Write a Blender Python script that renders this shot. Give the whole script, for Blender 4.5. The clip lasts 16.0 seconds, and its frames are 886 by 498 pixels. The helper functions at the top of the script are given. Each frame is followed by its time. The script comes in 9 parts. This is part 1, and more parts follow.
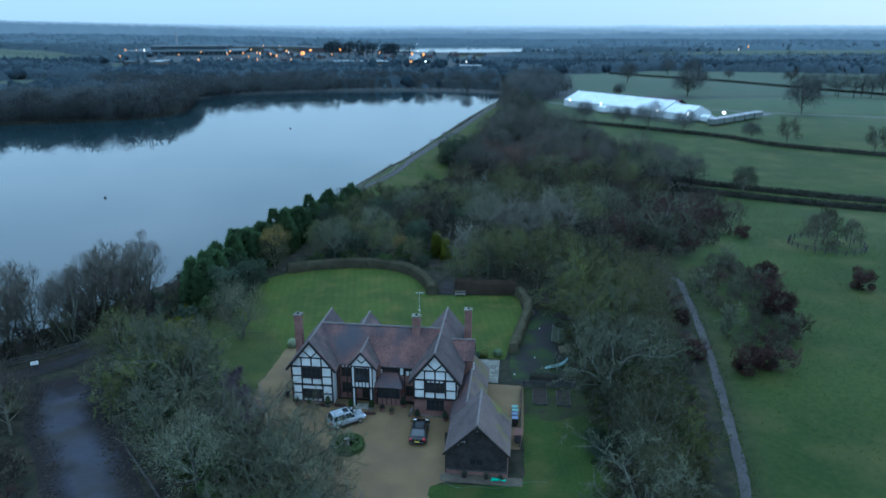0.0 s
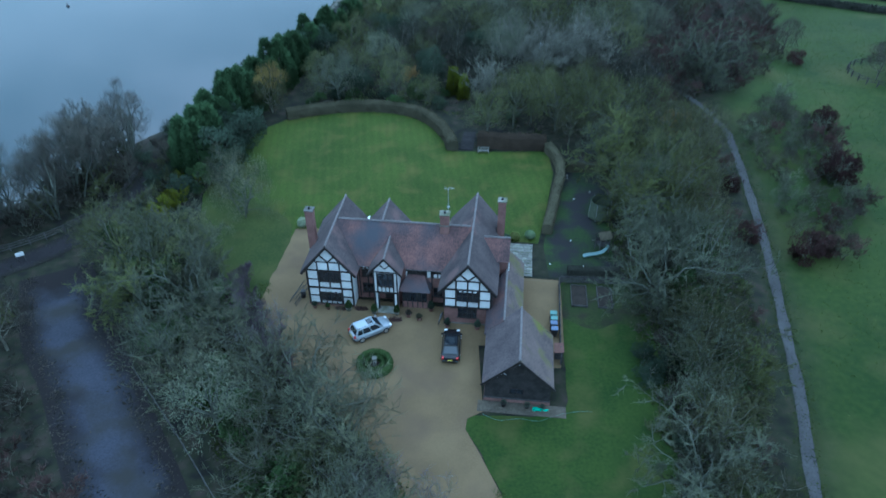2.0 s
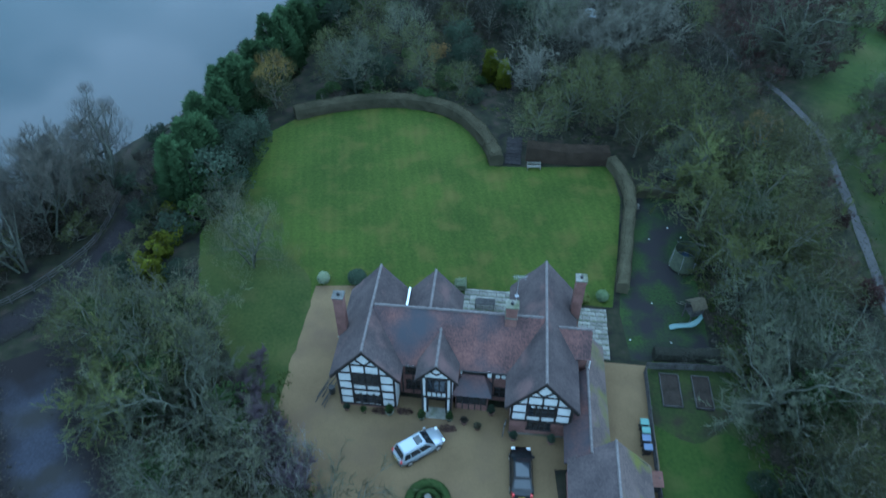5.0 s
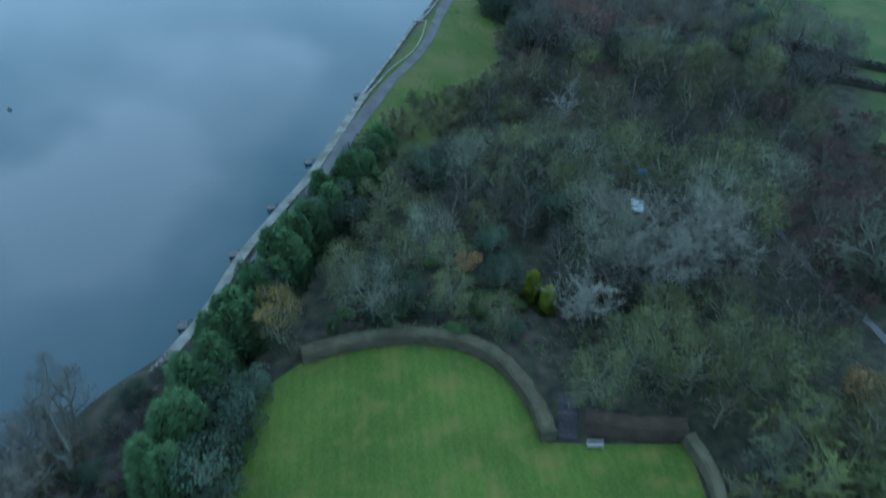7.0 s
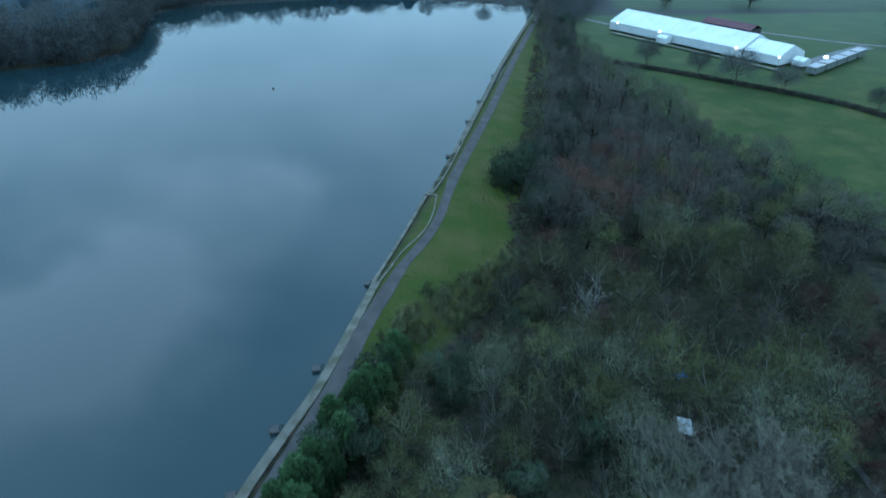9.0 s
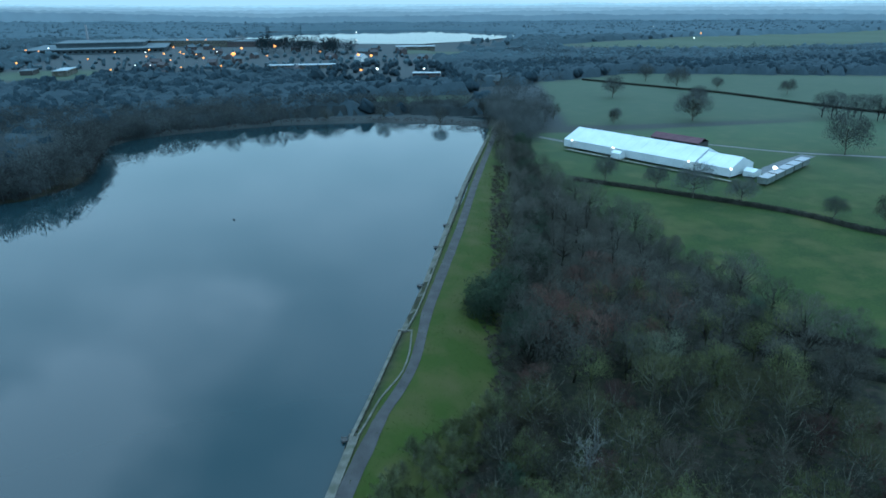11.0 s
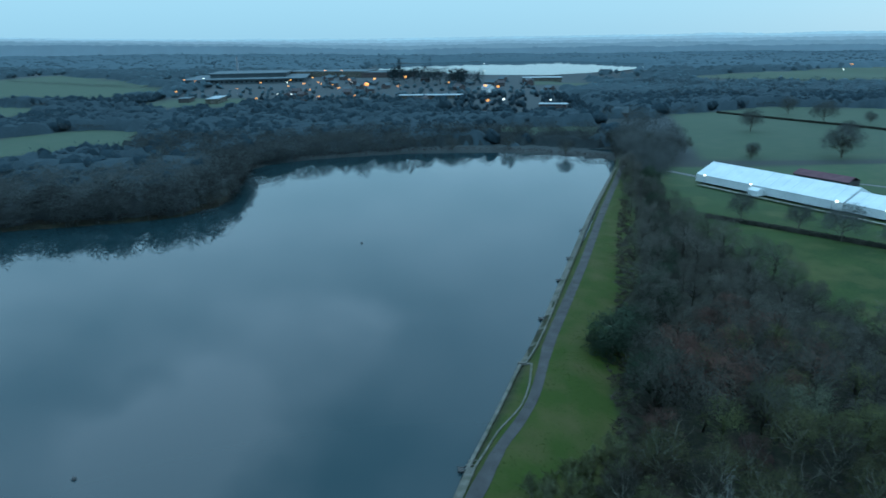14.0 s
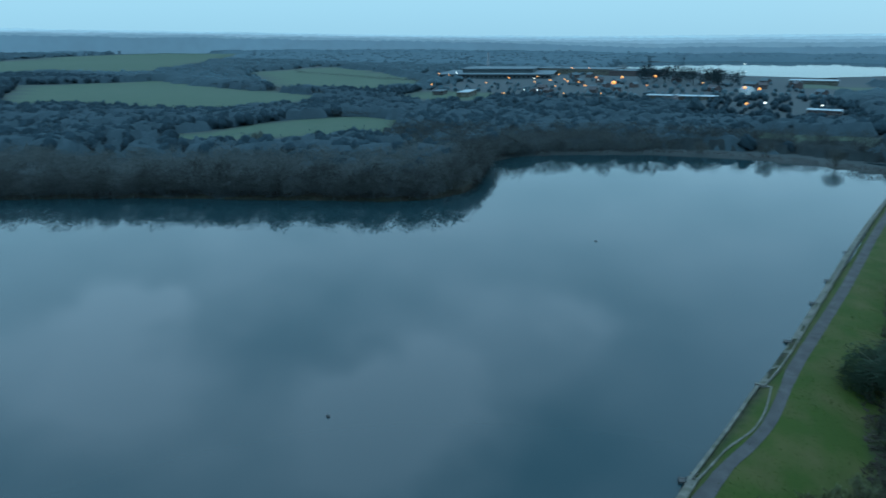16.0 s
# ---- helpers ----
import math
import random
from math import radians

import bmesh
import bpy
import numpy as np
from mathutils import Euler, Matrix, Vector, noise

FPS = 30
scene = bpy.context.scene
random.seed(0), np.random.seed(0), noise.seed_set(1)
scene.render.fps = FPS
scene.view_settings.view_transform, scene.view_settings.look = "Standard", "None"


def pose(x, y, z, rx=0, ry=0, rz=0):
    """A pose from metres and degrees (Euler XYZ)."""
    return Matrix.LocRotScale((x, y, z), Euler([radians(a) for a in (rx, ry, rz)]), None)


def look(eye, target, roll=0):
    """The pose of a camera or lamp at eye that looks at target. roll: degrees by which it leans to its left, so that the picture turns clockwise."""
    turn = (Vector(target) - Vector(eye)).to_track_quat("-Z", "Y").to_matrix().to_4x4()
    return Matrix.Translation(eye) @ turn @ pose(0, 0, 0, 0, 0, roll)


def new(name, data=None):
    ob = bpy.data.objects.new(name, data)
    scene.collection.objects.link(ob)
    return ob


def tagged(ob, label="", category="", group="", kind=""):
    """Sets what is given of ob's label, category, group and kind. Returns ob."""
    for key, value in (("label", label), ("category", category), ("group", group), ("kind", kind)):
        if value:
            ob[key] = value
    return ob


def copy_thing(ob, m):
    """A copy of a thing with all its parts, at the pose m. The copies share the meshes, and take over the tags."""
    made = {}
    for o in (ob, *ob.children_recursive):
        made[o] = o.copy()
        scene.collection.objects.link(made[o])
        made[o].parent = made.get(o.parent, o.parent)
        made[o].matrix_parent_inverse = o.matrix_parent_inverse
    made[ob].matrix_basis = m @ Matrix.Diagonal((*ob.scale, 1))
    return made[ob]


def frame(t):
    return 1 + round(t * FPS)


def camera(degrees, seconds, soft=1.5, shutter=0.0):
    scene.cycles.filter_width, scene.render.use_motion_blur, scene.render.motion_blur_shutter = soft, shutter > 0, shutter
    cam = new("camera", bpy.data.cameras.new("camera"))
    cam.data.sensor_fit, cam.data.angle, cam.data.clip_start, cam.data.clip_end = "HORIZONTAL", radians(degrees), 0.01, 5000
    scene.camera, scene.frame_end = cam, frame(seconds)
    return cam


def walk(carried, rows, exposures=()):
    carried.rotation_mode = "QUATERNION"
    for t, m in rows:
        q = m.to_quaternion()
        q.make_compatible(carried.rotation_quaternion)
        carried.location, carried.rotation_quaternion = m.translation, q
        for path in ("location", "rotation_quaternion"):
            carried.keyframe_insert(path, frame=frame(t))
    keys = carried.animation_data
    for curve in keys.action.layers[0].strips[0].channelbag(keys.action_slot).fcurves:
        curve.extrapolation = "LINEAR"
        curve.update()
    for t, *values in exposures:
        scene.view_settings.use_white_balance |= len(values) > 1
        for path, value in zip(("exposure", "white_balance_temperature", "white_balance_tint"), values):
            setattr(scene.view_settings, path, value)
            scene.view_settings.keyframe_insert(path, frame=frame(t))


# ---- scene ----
cam = camera(65.9, 16.0, soft=1.55, shutter=0.5)
METRES, EYE, TILT, LEAN, TURN = 105.0, 42.8, -17.9, 0.0, 0.0
ROWS = [
    (0.0, 0.0, 0.0, 0.0, 0.0, 0.0, -0.0),
    (0.5, -0.0089, 0.0279, 0.0372, -0.07, -4.72, 0.07),
    (1.0, -0.0179, 0.0546, 0.0705, -0.17, -9.3, 0.12),
    (1.5, -0.0268, 0.0844, 0.0968, -0.25, -14.1, 0.2),
    (2.0, -0.0359, 0.1218, 0.1113, -0.37, -18.89, 0.15),
    (2.5, -0.0463, 0.1631, 0.1256, -0.51, -23.72, 0.11),
    (3.0, -0.0569, 0.1998, 0.1396, -0.57, -26.23, 0.17),
    (5.5, -0.0976, 0.3636, 0.2266, -0.8, -26.25, 0.12),
    (6.0, -0.1067, 0.4207, 0.2603, -0.9, -26.12, -0.08),
    (6.5, -0.1191, 0.4816, 0.2992, -1.04, -24.8, -0.27),
    (7.0, -0.1327, 0.5426, 0.3408, -1.0, -20.95, -0.47),
    (7.5, -0.1407, 0.5734, 0.3631, -0.97, -18.45, -0.54),
    (8.0, -0.1492, 0.6033, 0.3878, -1.0, -15.9, -0.49),
    (8.5, -0.1577, 0.6339, 0.4147, -1.21, -13.5, -0.33),
    (9.0, -0.1659, 0.6635, 0.4382, -1.43, -10.93, -0.1),
    (9.5, -0.1729, 0.6891, 0.4593, -2.12, -8.42, 0.32),
    (10.0, -0.1823, 0.7111, 0.4749, -4.7, -6.02, 1.34),
    (12.5, -0.2045, 0.7511, 0.4925, -5.13, 0.65, 2.44),
    (13.0, -0.2076, 0.7511, 0.493, -2.15, 0.67, 1.58),
    (13.5, -0.2107, 0.7458, 0.493, 1.18, 0.6, 0.52),
    (14.0, -0.2118, 0.7425, 0.4919, 4.67, 0.52, -0.59),
    (14.5, -0.2162, 0.7351, 0.4911, 8.67, 0.33, -1.93),
    (15.0, -0.2212, 0.7251, 0.4883, 13.55, 0.04, -3.53),
    (15.5, -0.2255, 0.7099, 0.4816, 18.48, -0.36, -5.16),
    (16.0, -0.2256, 0.7028, 0.48, 23.5, -0.93, -6.75),
]
walk(cam, [(t, pose(0, 0, EYE, TILT, LEAN, TURN) @ pose(METRES * x, METRES * y, METRES * z, 90 + pitch, roll, yaw)) for t, x, y, z, yaw, pitch, roll in ROWS],
     exposures=[(0.0, -0.2, 4880, 16), (0.5, 0.13, 4850, 15), (1.0, 0.14, 4790, 15), (2.5, 0.19, 4770, 15), (5.5, 0.18, 4760, 13), (7.0, 0.27, 4840, 12), (8.5, 0.04, 4870, 10), (9.5, -0.12, 4850, 8), (10.0, -0.1, 4850, 7), (12.5, -0.36, 4850, 5), (16.0, -0.44, 4850, 3)])

# ---------------------------------------------------------------- world, sun, exposure
SUN_UP, SUN_ROUND = 14.0, 35.0
world = bpy.data.worlds.new("dusk_sky")
scene.world = world
world.use_nodes = True
_n, _l = world.node_tree.nodes, world.node_tree.links
_n.clear()
sky_tex = _n.new("ShaderNodeTexSky")
sky_tex.sky_type = "NISHITA"
sky_tex.sun_disc = False
sky_tex.sun_elevation, sky_tex.sun_rotation = radians(SUN_UP), radians(SUN_ROUND)
coord = _n.new("ShaderNodeTexCoord")
sep = _n.new("ShaderNodeSeparateXYZ")
_l.new(coord.outputs["Generated"], sep.inputs[0])
# cloud cover lies on a level sheet: the direction divided by its height
lift = _n.new("ShaderNodeMath"); lift.operation = "ADD"; lift.inputs[1].default_value = 0.30
absz = _n.new("ShaderNodeMath"); absz.operation = "ABSOLUTE"
_l.new(sep.outputs[2], absz.inputs[0]); _l.new(absz.outputs[0], lift.inputs[0])
divs = []
for k in (0, 1):
    d = _n.new("ShaderNodeMath"); d.operation = "DIVIDE"
    _l.new(sep.outputs[k], d.inputs[0]); _l.new(lift.outputs[0], d.inputs[1]); divs.append(d)
comb = _n.new("ShaderNodeCombineXYZ")
_l.new(divs[0].outputs[0], comb.inputs[0]); _l.new(divs[1].outputs[0], comb.inputs[1])
cloud = _n.new("ShaderNodeTexNoise")
cloud.inputs["Scale"].default_value, cloud.inputs["Detail"].default_value = 2.3, 3.0
cloud.inputs["Roughness"].default_value = 0.45
_l.new(comb.outputs[0], cloud.inputs["Vector"])
cover = _n.new("ShaderNodeValToRGB")
cover.color_ramp.elements[0].position, cover.color_ramp.elements[1].position = 0.40, 0.68
cover.color_ramp.elements[0].color = (0.26, 0.43, 0.485, 1)
cover.color_ramp.elements[1].color = (0.80, 1.0, 1.03, 1)
# paler and darker cloud patches with ragged edges, placed to fit the lake's reflections
ragged = _n.new("ShaderNodeTexNoise")
ragged.inputs["Scale"].default_value, ragged.inputs["Detail"].default_value = 5.5, 3.0
_l.new(comb.outputs[0], ragged.inputs["Vector"])
shift = _n.new("ShaderNodeVectorMath"); shift.operation = "MULTIPLY_ADD"
shift.inputs[1].default_value = (0.3, 0.3, 0.0)
_l.new(ragged.outputs["Color"], shift.inputs[0]); _l.new(comb.outputs[0], shift.inputs[2])
total = _n.new("ShaderNodeMapRange")
total.inputs["From Min"].default_value, total.inputs["From Max"].default_value = 0.3, 0.7
total.inputs["To Min"].default_value, total.inputs["To Max"].default_value = 0.455, 0.59
_l.new(cloud.outputs["Fac"], total.inputs["Value"])
cover_sum = total.outputs["Result"]
for u, v, r, w in ((-0.29, 1.31, 0.15, 0.10), (-0.44, 1.30, 0.2, 0.06), (-0.50, 0.95, 0.27, 0.13), (-0.62, 0.86, 0.3, 0.09), (-1.15, 0.92, 0.17, 0.2), (-0.93, 0.77, 0.24, 0.12), (-1.12, 0.72, 0.25, 0.09), (-1.02, 1.19, 0.3, 0.07), (-0.24, 0.92, 0.3, -0.06), (-0.74, 1.14, 0.3, -0.03), (-0.42, 1.17, 0.28, 0.05), (-0.56, 0.93, 0.3, 0.04), (-0.3, 0.62, 0.24, -0.05), (-0.54, 0.72, 0.34, 0.07), (0.6, 0.9, 0.5, 0.08), (1.3, 0.2, 0.5, 0.07), (-1.6, -0.3, 0.6, 0.07), (0.3, -1.1, 0.6, 0.08)):
    away = _n.new("ShaderNodeVectorMath"); away.operation = "DISTANCE"
    away.inputs[1].default_value = (u + 0.15, v + 0.15, 0.0)
    _l.new(shift.outputs[0], away.inputs[0])
    soft = _n.new("ShaderNodeMapRange"); soft.interpolation_type = "SMOOTHERSTEP"
    soft.inputs["From Min"].default_value, soft.inputs["From Max"].default_value = 0.0, r
    soft.inputs["To Min"].default_value, soft.inputs["To Max"].default_value = w, 0.0
    _l.new(away.outputs["Value"], soft.inputs["Value"])
    more = _n.new("ShaderNodeMath"); more.operation = "ADD"
    _l.new(cover_sum, more.inputs[0]); _l.new(soft.outputs["Result"], more.inputs[1])
    cover_sum = more.outputs[0]
_l.new(cover_sum, cover.inputs[0])
# towards the horizon the overcast evens out into a pale band
low = _n.new("ShaderNodeMapRange")
low.inputs["From Min"].default_value, low.inputs["From Max"].default_value = 0.05, 0.42
_l.new(absz.outputs[0], low.inputs["Value"])
band = _n.new("ShaderNodeMix"); band.data_type = "RGBA"
haze = _n.new("ShaderNodeValToRGB")
haze.color_ramp.elements[0].position, haze.color_ramp.elements[1].position = 0.0, 0.16
haze.color_ramp.elements[0].color, haze.color_ramp.elements[1].color = (0.365, 0.51, 0.505, 1), (0.53, 0.725, 0.72, 1)
_e = haze.color_ramp.elements.new(0.05)
_e.color = (0.405, 0.56, 0.545, 1)
_l.new(absz.outputs[0], haze.inputs[0]); _l.new(haze.outputs["Color"], band.inputs["A"])
_l.new(low.outputs["Result"], band.inputs["Factor"]); _l.new(cover.outputs["Color"], band.inputs["B"])
bg_sky, bg_cloud = _n.new("ShaderNodeBackground"), _n.new("ShaderNodeBackground")
bg_sky.inputs["Strength"].default_value, bg_cloud.inputs["Strength"].default_value = 0.05, 0.85
# an overcast sky is brighter overhead than at the horizon
zen = _n.new("ShaderNodeMapRange")
zen.interpolation_type = "SMOOTHSTEP"
zen.inputs["From Min"].default_value, zen.inputs["From Max"].default_value = 0.04, 0.95
zen.inputs["To Min"].default_value, zen.inputs["To Max"].default_value = 1.75, 4.0
_l.new(absz.outputs[0], zen.inputs["Value"]); _l.new(zen.outputs["Result"], bg_cloud.inputs["Strength"])
_l.new(sky_tex.outputs[0], bg_sky.inputs["Color"]); _l.new(band.outputs["Result"], bg_cloud.inputs["Color"])
mixw = _n.new("ShaderNodeMixShader"); mixw.inputs[0].default_value = 0.93
_l.new(bg_sky.outputs[0], mixw.inputs[1]); _l.new(bg_cloud.outputs[0], mixw.inputs[2])
outw = _n.new("ShaderNodeOutputWorld")
_l.new(mixw.outputs[0], outw.inputs["Surface"])

sun_data = bpy.data.lights.new("sun", "SUN")
sun_data.energy, sun_data.angle, sun_data.color = 0.35, radians(40), (1.0, 0.95, 0.88)
sun = new("sun", sun_data)
sun.matrix_world = look((0, 0, 300), (-math.sin(radians(SUN_ROUND)) * 300, -math.cos(radians(SUN_ROUND)) * 300, 300 - 300 * math.tan(radians(SUN_UP + 30))))

# ---------------------------------------------------------------- materials
def mat(name, dark, light, scale=1.0, rough=0.85, bump=0.0, fine=None, metal=0.0, blotch=None, each=0.0, spec=0.12, stretch=None):
    """A procedural surface: two tones mixed by grain at two scales, with relief; each: change of tone from object to object."""
    m = bpy.data.materials.new(name)
    m.use_nodes = True
    nt = m.node_tree
    n, l = nt.nodes, nt.links
    b = n["Principled BSDF"]
    b.inputs["Roughness"].default_value, b.inputs["Metallic"].default_value = rough, metal
    b.inputs["Specular IOR Level"].default_value = spec
    tc = n.new("ShaderNodeTexCoord")
    vec = tc.outputs["Object"]
    if stretch:
        mp = n.new("ShaderNodeMapping")
        mp.inputs["Scale"].default_value = stretch
        l.new(vec, mp.inputs["Vector"])
        vec = mp.outputs["Vector"]
    big, small = n.new("ShaderNodeTexNoise"), n.new("ShaderNodeTexNoise")
    for t, s, d in ((big, scale, 3.0), (small, fine or scale * 9, 4.0)):
        t.inputs["Scale"].default_value, t.inputs["Detail"].default_value = s, d
        l.new(vec, t.inputs["Vector"])
    add = n.new("ShaderNodeMath"); add.operation = "MULTIPLY_ADD"
    add.inputs[1].default_value = 0.5
    l.new(small.outputs["Fac"], add.inputs[0])
    half = n.new("ShaderNodeMath"); half.operation = "MULTIPLY"; half.inputs[1].default_value = 0.5
    l.new(big.outputs["Fac"], half.inputs[0]); l.new(half.outputs[0], add.inputs[2])
    ramp = n.new("ShaderNodeValToRGB")
    ramp.color_ramp.elements[0].position, ramp.color_ramp.elements[1].position = 0.36, 0.64
    ramp.color_ramp.elements[0].color, ramp.color_ramp.elements[1].color = (*dark, 1), (*light, 1)
    l.new(add.outputs[0], ramp.inputs[0])
    col = ramp.outputs["Color"]
    if blotch:
        colour, size, lo, hi = blotch
        t = n.new("ShaderNodeTexNoise")
        t.inputs["Scale"].default_value, t.inputs["Detail"].default_value = size, 5.0
        l.new(tc.outputs["Object"], t.inputs["Vector"])
        r = n.new("ShaderNodeMapRange")
        r.inputs["From Min"].default_value, r.inputs["From Max"].default_value = lo, hi
        l.new(t.outputs["Fac"], r.inputs["Value"])
        mx = n.new("ShaderNodeMix"); mx.data_type = "RGBA"
        mx.inputs["B"].default_value = (*colour, 1)
        l.new(r.outputs["Result"], mx.inputs["Factor"]); l.new(col, mx.inputs["A"])
        col = mx.outputs["Result"]
    if each:
        oi = n.new("ShaderNodeObjectInfo")
        hv = n.new("ShaderNodeHueSaturation")
        r = n.new("ShaderNodeMapRange")
        r.inputs["To Min"].default_value, r.inputs["To Max"].default_value = 1 - each, 1 + each
        l.new(oi.outputs["Random"], r.inputs["Value"]); l.new(r.outputs["Result"], hv.inputs["Value"])
        l.new(col, hv.inputs["Color"])
        col = hv.outputs["Color"]
    l.new(col, b.inputs["Base Color"])
    if bump:
        bp = n.new("ShaderNodeBump")
        bp.inputs["Strength"].default_value, bp.inputs["Distance"].default_value = min(1.0, bump), 0.05
        l.new(add.outputs[0], bp.inputs["Height"]); l.new(bp.outputs["Normal"], b.inputs["Normal"])
    return m


def foliage(name, dark, light, rough=0.9, lit=(0.6, 1.3, 0.35)):
    """Twigs or leaves: tone changes from island to island, from tree to tree and along the crown."""
    m = bpy.data.materials.new(name)
    m.use_nodes = True
    n, l = m.node_tree.nodes, m.node_tree.links
    b = n["Principled BSDF"]
    b.inputs["Roughness"].default_value, b.inputs["Specular IOR Level"].default_value = rough, 0.04
    geo, oi, tc = n.new("ShaderNodeNewGeometry"), n.new("ShaderNodeObjectInfo"), n.new("ShaderNodeTexCoord")
    tex = n.new("ShaderNodeTexNoise")
    tex.inputs["Scale"].default_value = 0.45
    l.new(tc.outputs["Object"], tex.inputs["Vector"])
    a = n.new("ShaderNodeMath"); a.operation = "MULTIPLY_ADD"; a.inputs[1].default_value = 0.3
    l.new(geo.outputs["Random Per Island"], a.inputs[0]); 
    c = n.new("ShaderNodeMath"); c.operation = "MULTIPLY_ADD"; c.inputs[1].default_value, c.inputs[2].default_value = 1.4, -0.35
    l.new(tex.outputs["Fac"], c.inputs[0]); l.new(c.outputs[0], a.inputs[2])
    mx = n.new("ShaderNodeMix"); mx.data_type = "RGBA"
    mx.inputs["A"].default_value, mx.inputs["B"].default_value = (*dark, 1), (*light, 1)
    l.new(a.outputs[0], mx.inputs["Factor"])
    hv = n.new("ShaderNodeHueSaturation")
    r = n.new("ShaderNodeMapRange")
    r.inputs["To Min"].default_value, r.inputs["To Max"].default_value = 0.66, 1.34
    tone = n.new("ShaderNodeAttribute")
    tone.attribute_name = "tone"
    vary = n.new("ShaderNodeMath"); vary.operation = "ADD"
    l.new(oi.outputs["Random"], r.inputs["Value"]); l.new(r.outputs["Result"], vary.inputs[0])
    l.new(tone.outputs["Fac"], vary.inputs[1]); l.new(vary.outputs[0], hv.inputs["Value"])
    l.new(mx.outputs["Result"], hv.inputs["Color"]); l.new(hv.outputs["Color"], b.inputs["Base Color"])
    # twigs and leaves take much of their shading from the round of the crown
    at = n.new("ShaderNodeAttribute")
    at.attribute_name = "crown"
    turn = n.new("ShaderNodeVectorTransform")
    turn.vector_type, turn.convert_from, turn.convert_to = "VECTOR", "OBJECT", "WORLD"
    l.new(at.outputs["Vector"], turn.inputs[0])
    grow = n.new("ShaderNodeVectorMath"); grow.operation = "MULTIPLY_ADD"
    grow.inputs[1].default_value = (lit[1],) * 3
    own = n.new("ShaderNodeVectorMath"); own.operation = "SCALE"; own.inputs["Scale"].default_value = lit[0]
    l.new(geo.outputs["Normal"], own.inputs[0])
    l.new(turn.outputs[0], grow.inputs[0]); l.new(own.outputs[0], grow.inputs[2])
    up = n.new("ShaderNodeVectorMath"); up.operation = "ADD"; up.inputs[1].default_value = (0, 0, lit[2])
    l.new(grow.outputs[0], up.inputs[0])
    one = n.new("ShaderNodeVectorMath"); one.operation = "NORMALIZE"
    l.new(up.outputs[0], one.inputs[0]); l.new(one.outputs[0], b.inputs["Normal"])
    # light also passes through the thin stuff
    thin = n.new("ShaderNodeBsdfTranslucent")
    l.new(hv.outputs["Color"], thin.inputs["Color"])
    both = n.new("ShaderNodeMixShader"); both.inputs[0].default_value = 0.25 if lit[0] > 0.5 else 0.45
    l.new(b.outputs[0], both.inputs[1]); l.new(thin.outputs[0], both.inputs[2])
    l.new(both.outputs[0], n["Material Output"].inputs["Surface"])
    return m


def plain(name, colour, rough=0.5, metal=0.0, glow=0.0, spec=0.5):
    m = bpy.data.materials.new(name)
    m.use_nodes = True
    b = m.node_tree.nodes["Principled BSDF"]
    b.inputs["Base Color"].default_value = (*colour, 1)
    b.inputs["Roughness"].default_value, b.inputs["Metallic"].default_value = rough, metal
    b.inputs["Specular IOR Level"].default_value = spec
    if glow:
        b.inputs["Emission Color"].default_value = (*colour, 1)
        b.inputs["Emission Strength"].default_value = glow
    return m


M = {}
# far twigs shade as if facing up, flattening contrast as haze would
FAR_LIT = (0.12, 0.2, 0.9)
M["lawn"] = mat("lawn_grass", (0.01892, 0.03268, 0.0043), (0.03956, 0.05762, 0.00774), 0.12, bump=0.5, fine=3.2, blotch=((0.062, 0.058, 0.013), 0.3, 0.5, 0.8))
# faint mowing stripes across the lawn
_nt = M["lawn"].node_tree
_w = _nt.nodes.new("ShaderNodeTexWave")
_w.inputs["Scale"].default_value, _w.inputs["Distortion"].default_value, _w.inputs["Detail"].default_value = 0.26, 0.5, 1.0
_o = _nt.nodes.new("ShaderNodeTexCoord")
_m = _nt.nodes.new("ShaderNodeMapping")
_m.inputs["Rotation"].default_value = (0, 0, radians(-6))
_nt.links.new(_o.outputs["Object"], _m.inputs["Vector"]); _nt.links.new(_m.outputs["Vector"], _w.inputs["Vector"])
_r = _nt.nodes.new("ShaderNodeMapRange")
_r.inputs["To Min"].default_value, _r.inputs["To Max"].default_value = 0.955, 1.045
_h = _nt.nodes.new("ShaderNodeHueSaturation")
_b = _nt.nodes["Principled BSDF"].inputs["Base Color"]
_nt.links.new(_w.outputs["Fac"], _r.inputs["Value"]); _nt.links.new(_r.outputs["Result"], _h.inputs["Value"])
_nt.links.new(_b.links[0].from_socket, _h.inputs["Color"]); _nt.links.new(_h.outputs["Color"], _b)
M["rough_lawn"] = mat("rough_lawn_with_shade", (0.017, 0.028, 0.006), (0.038, 0.048, 0.011), 0.22, bump=0.5, fine=3.2, blotch=((0.046, 0.048, 0.014), 0.25, 0.5, 0.74))
M["gravel"] = mat("gravel", (0.087, 0.06, 0.031), (0.13, 0.093, 0.049), 0.25, bump=0.5, fine=14.0, blotch=((0.085, 0.058, 0.036), 0.22, 0.48, 0.75))
M["tarmac"] = mat("wet_tarmac", (0.010, 0.011, 0.018), (0.026, 0.028, 0.042), 0.2, rough=0.6, bump=0.3, fine=5.0, spec=0.2, blotch=((0.012, 0.011, 0.010), 0.22, 0.44, 0.62))
M["path"] = mat("path_tarmac", (0.062, 0.062, 0.068), (0.105, 0.105, 0.112), 0.3, rough=0.7, bump=0.3, fine=8.0, spec=0.2)
M["hedge"] = foliage("beech_hedge", (0.04, 0.04, 0.025), (0.10, 0.092, 0.058))
M["box"] = foliage("box_hedge", (0.021, 0.037, 0.012), (0.045, 0.068, 0.022))
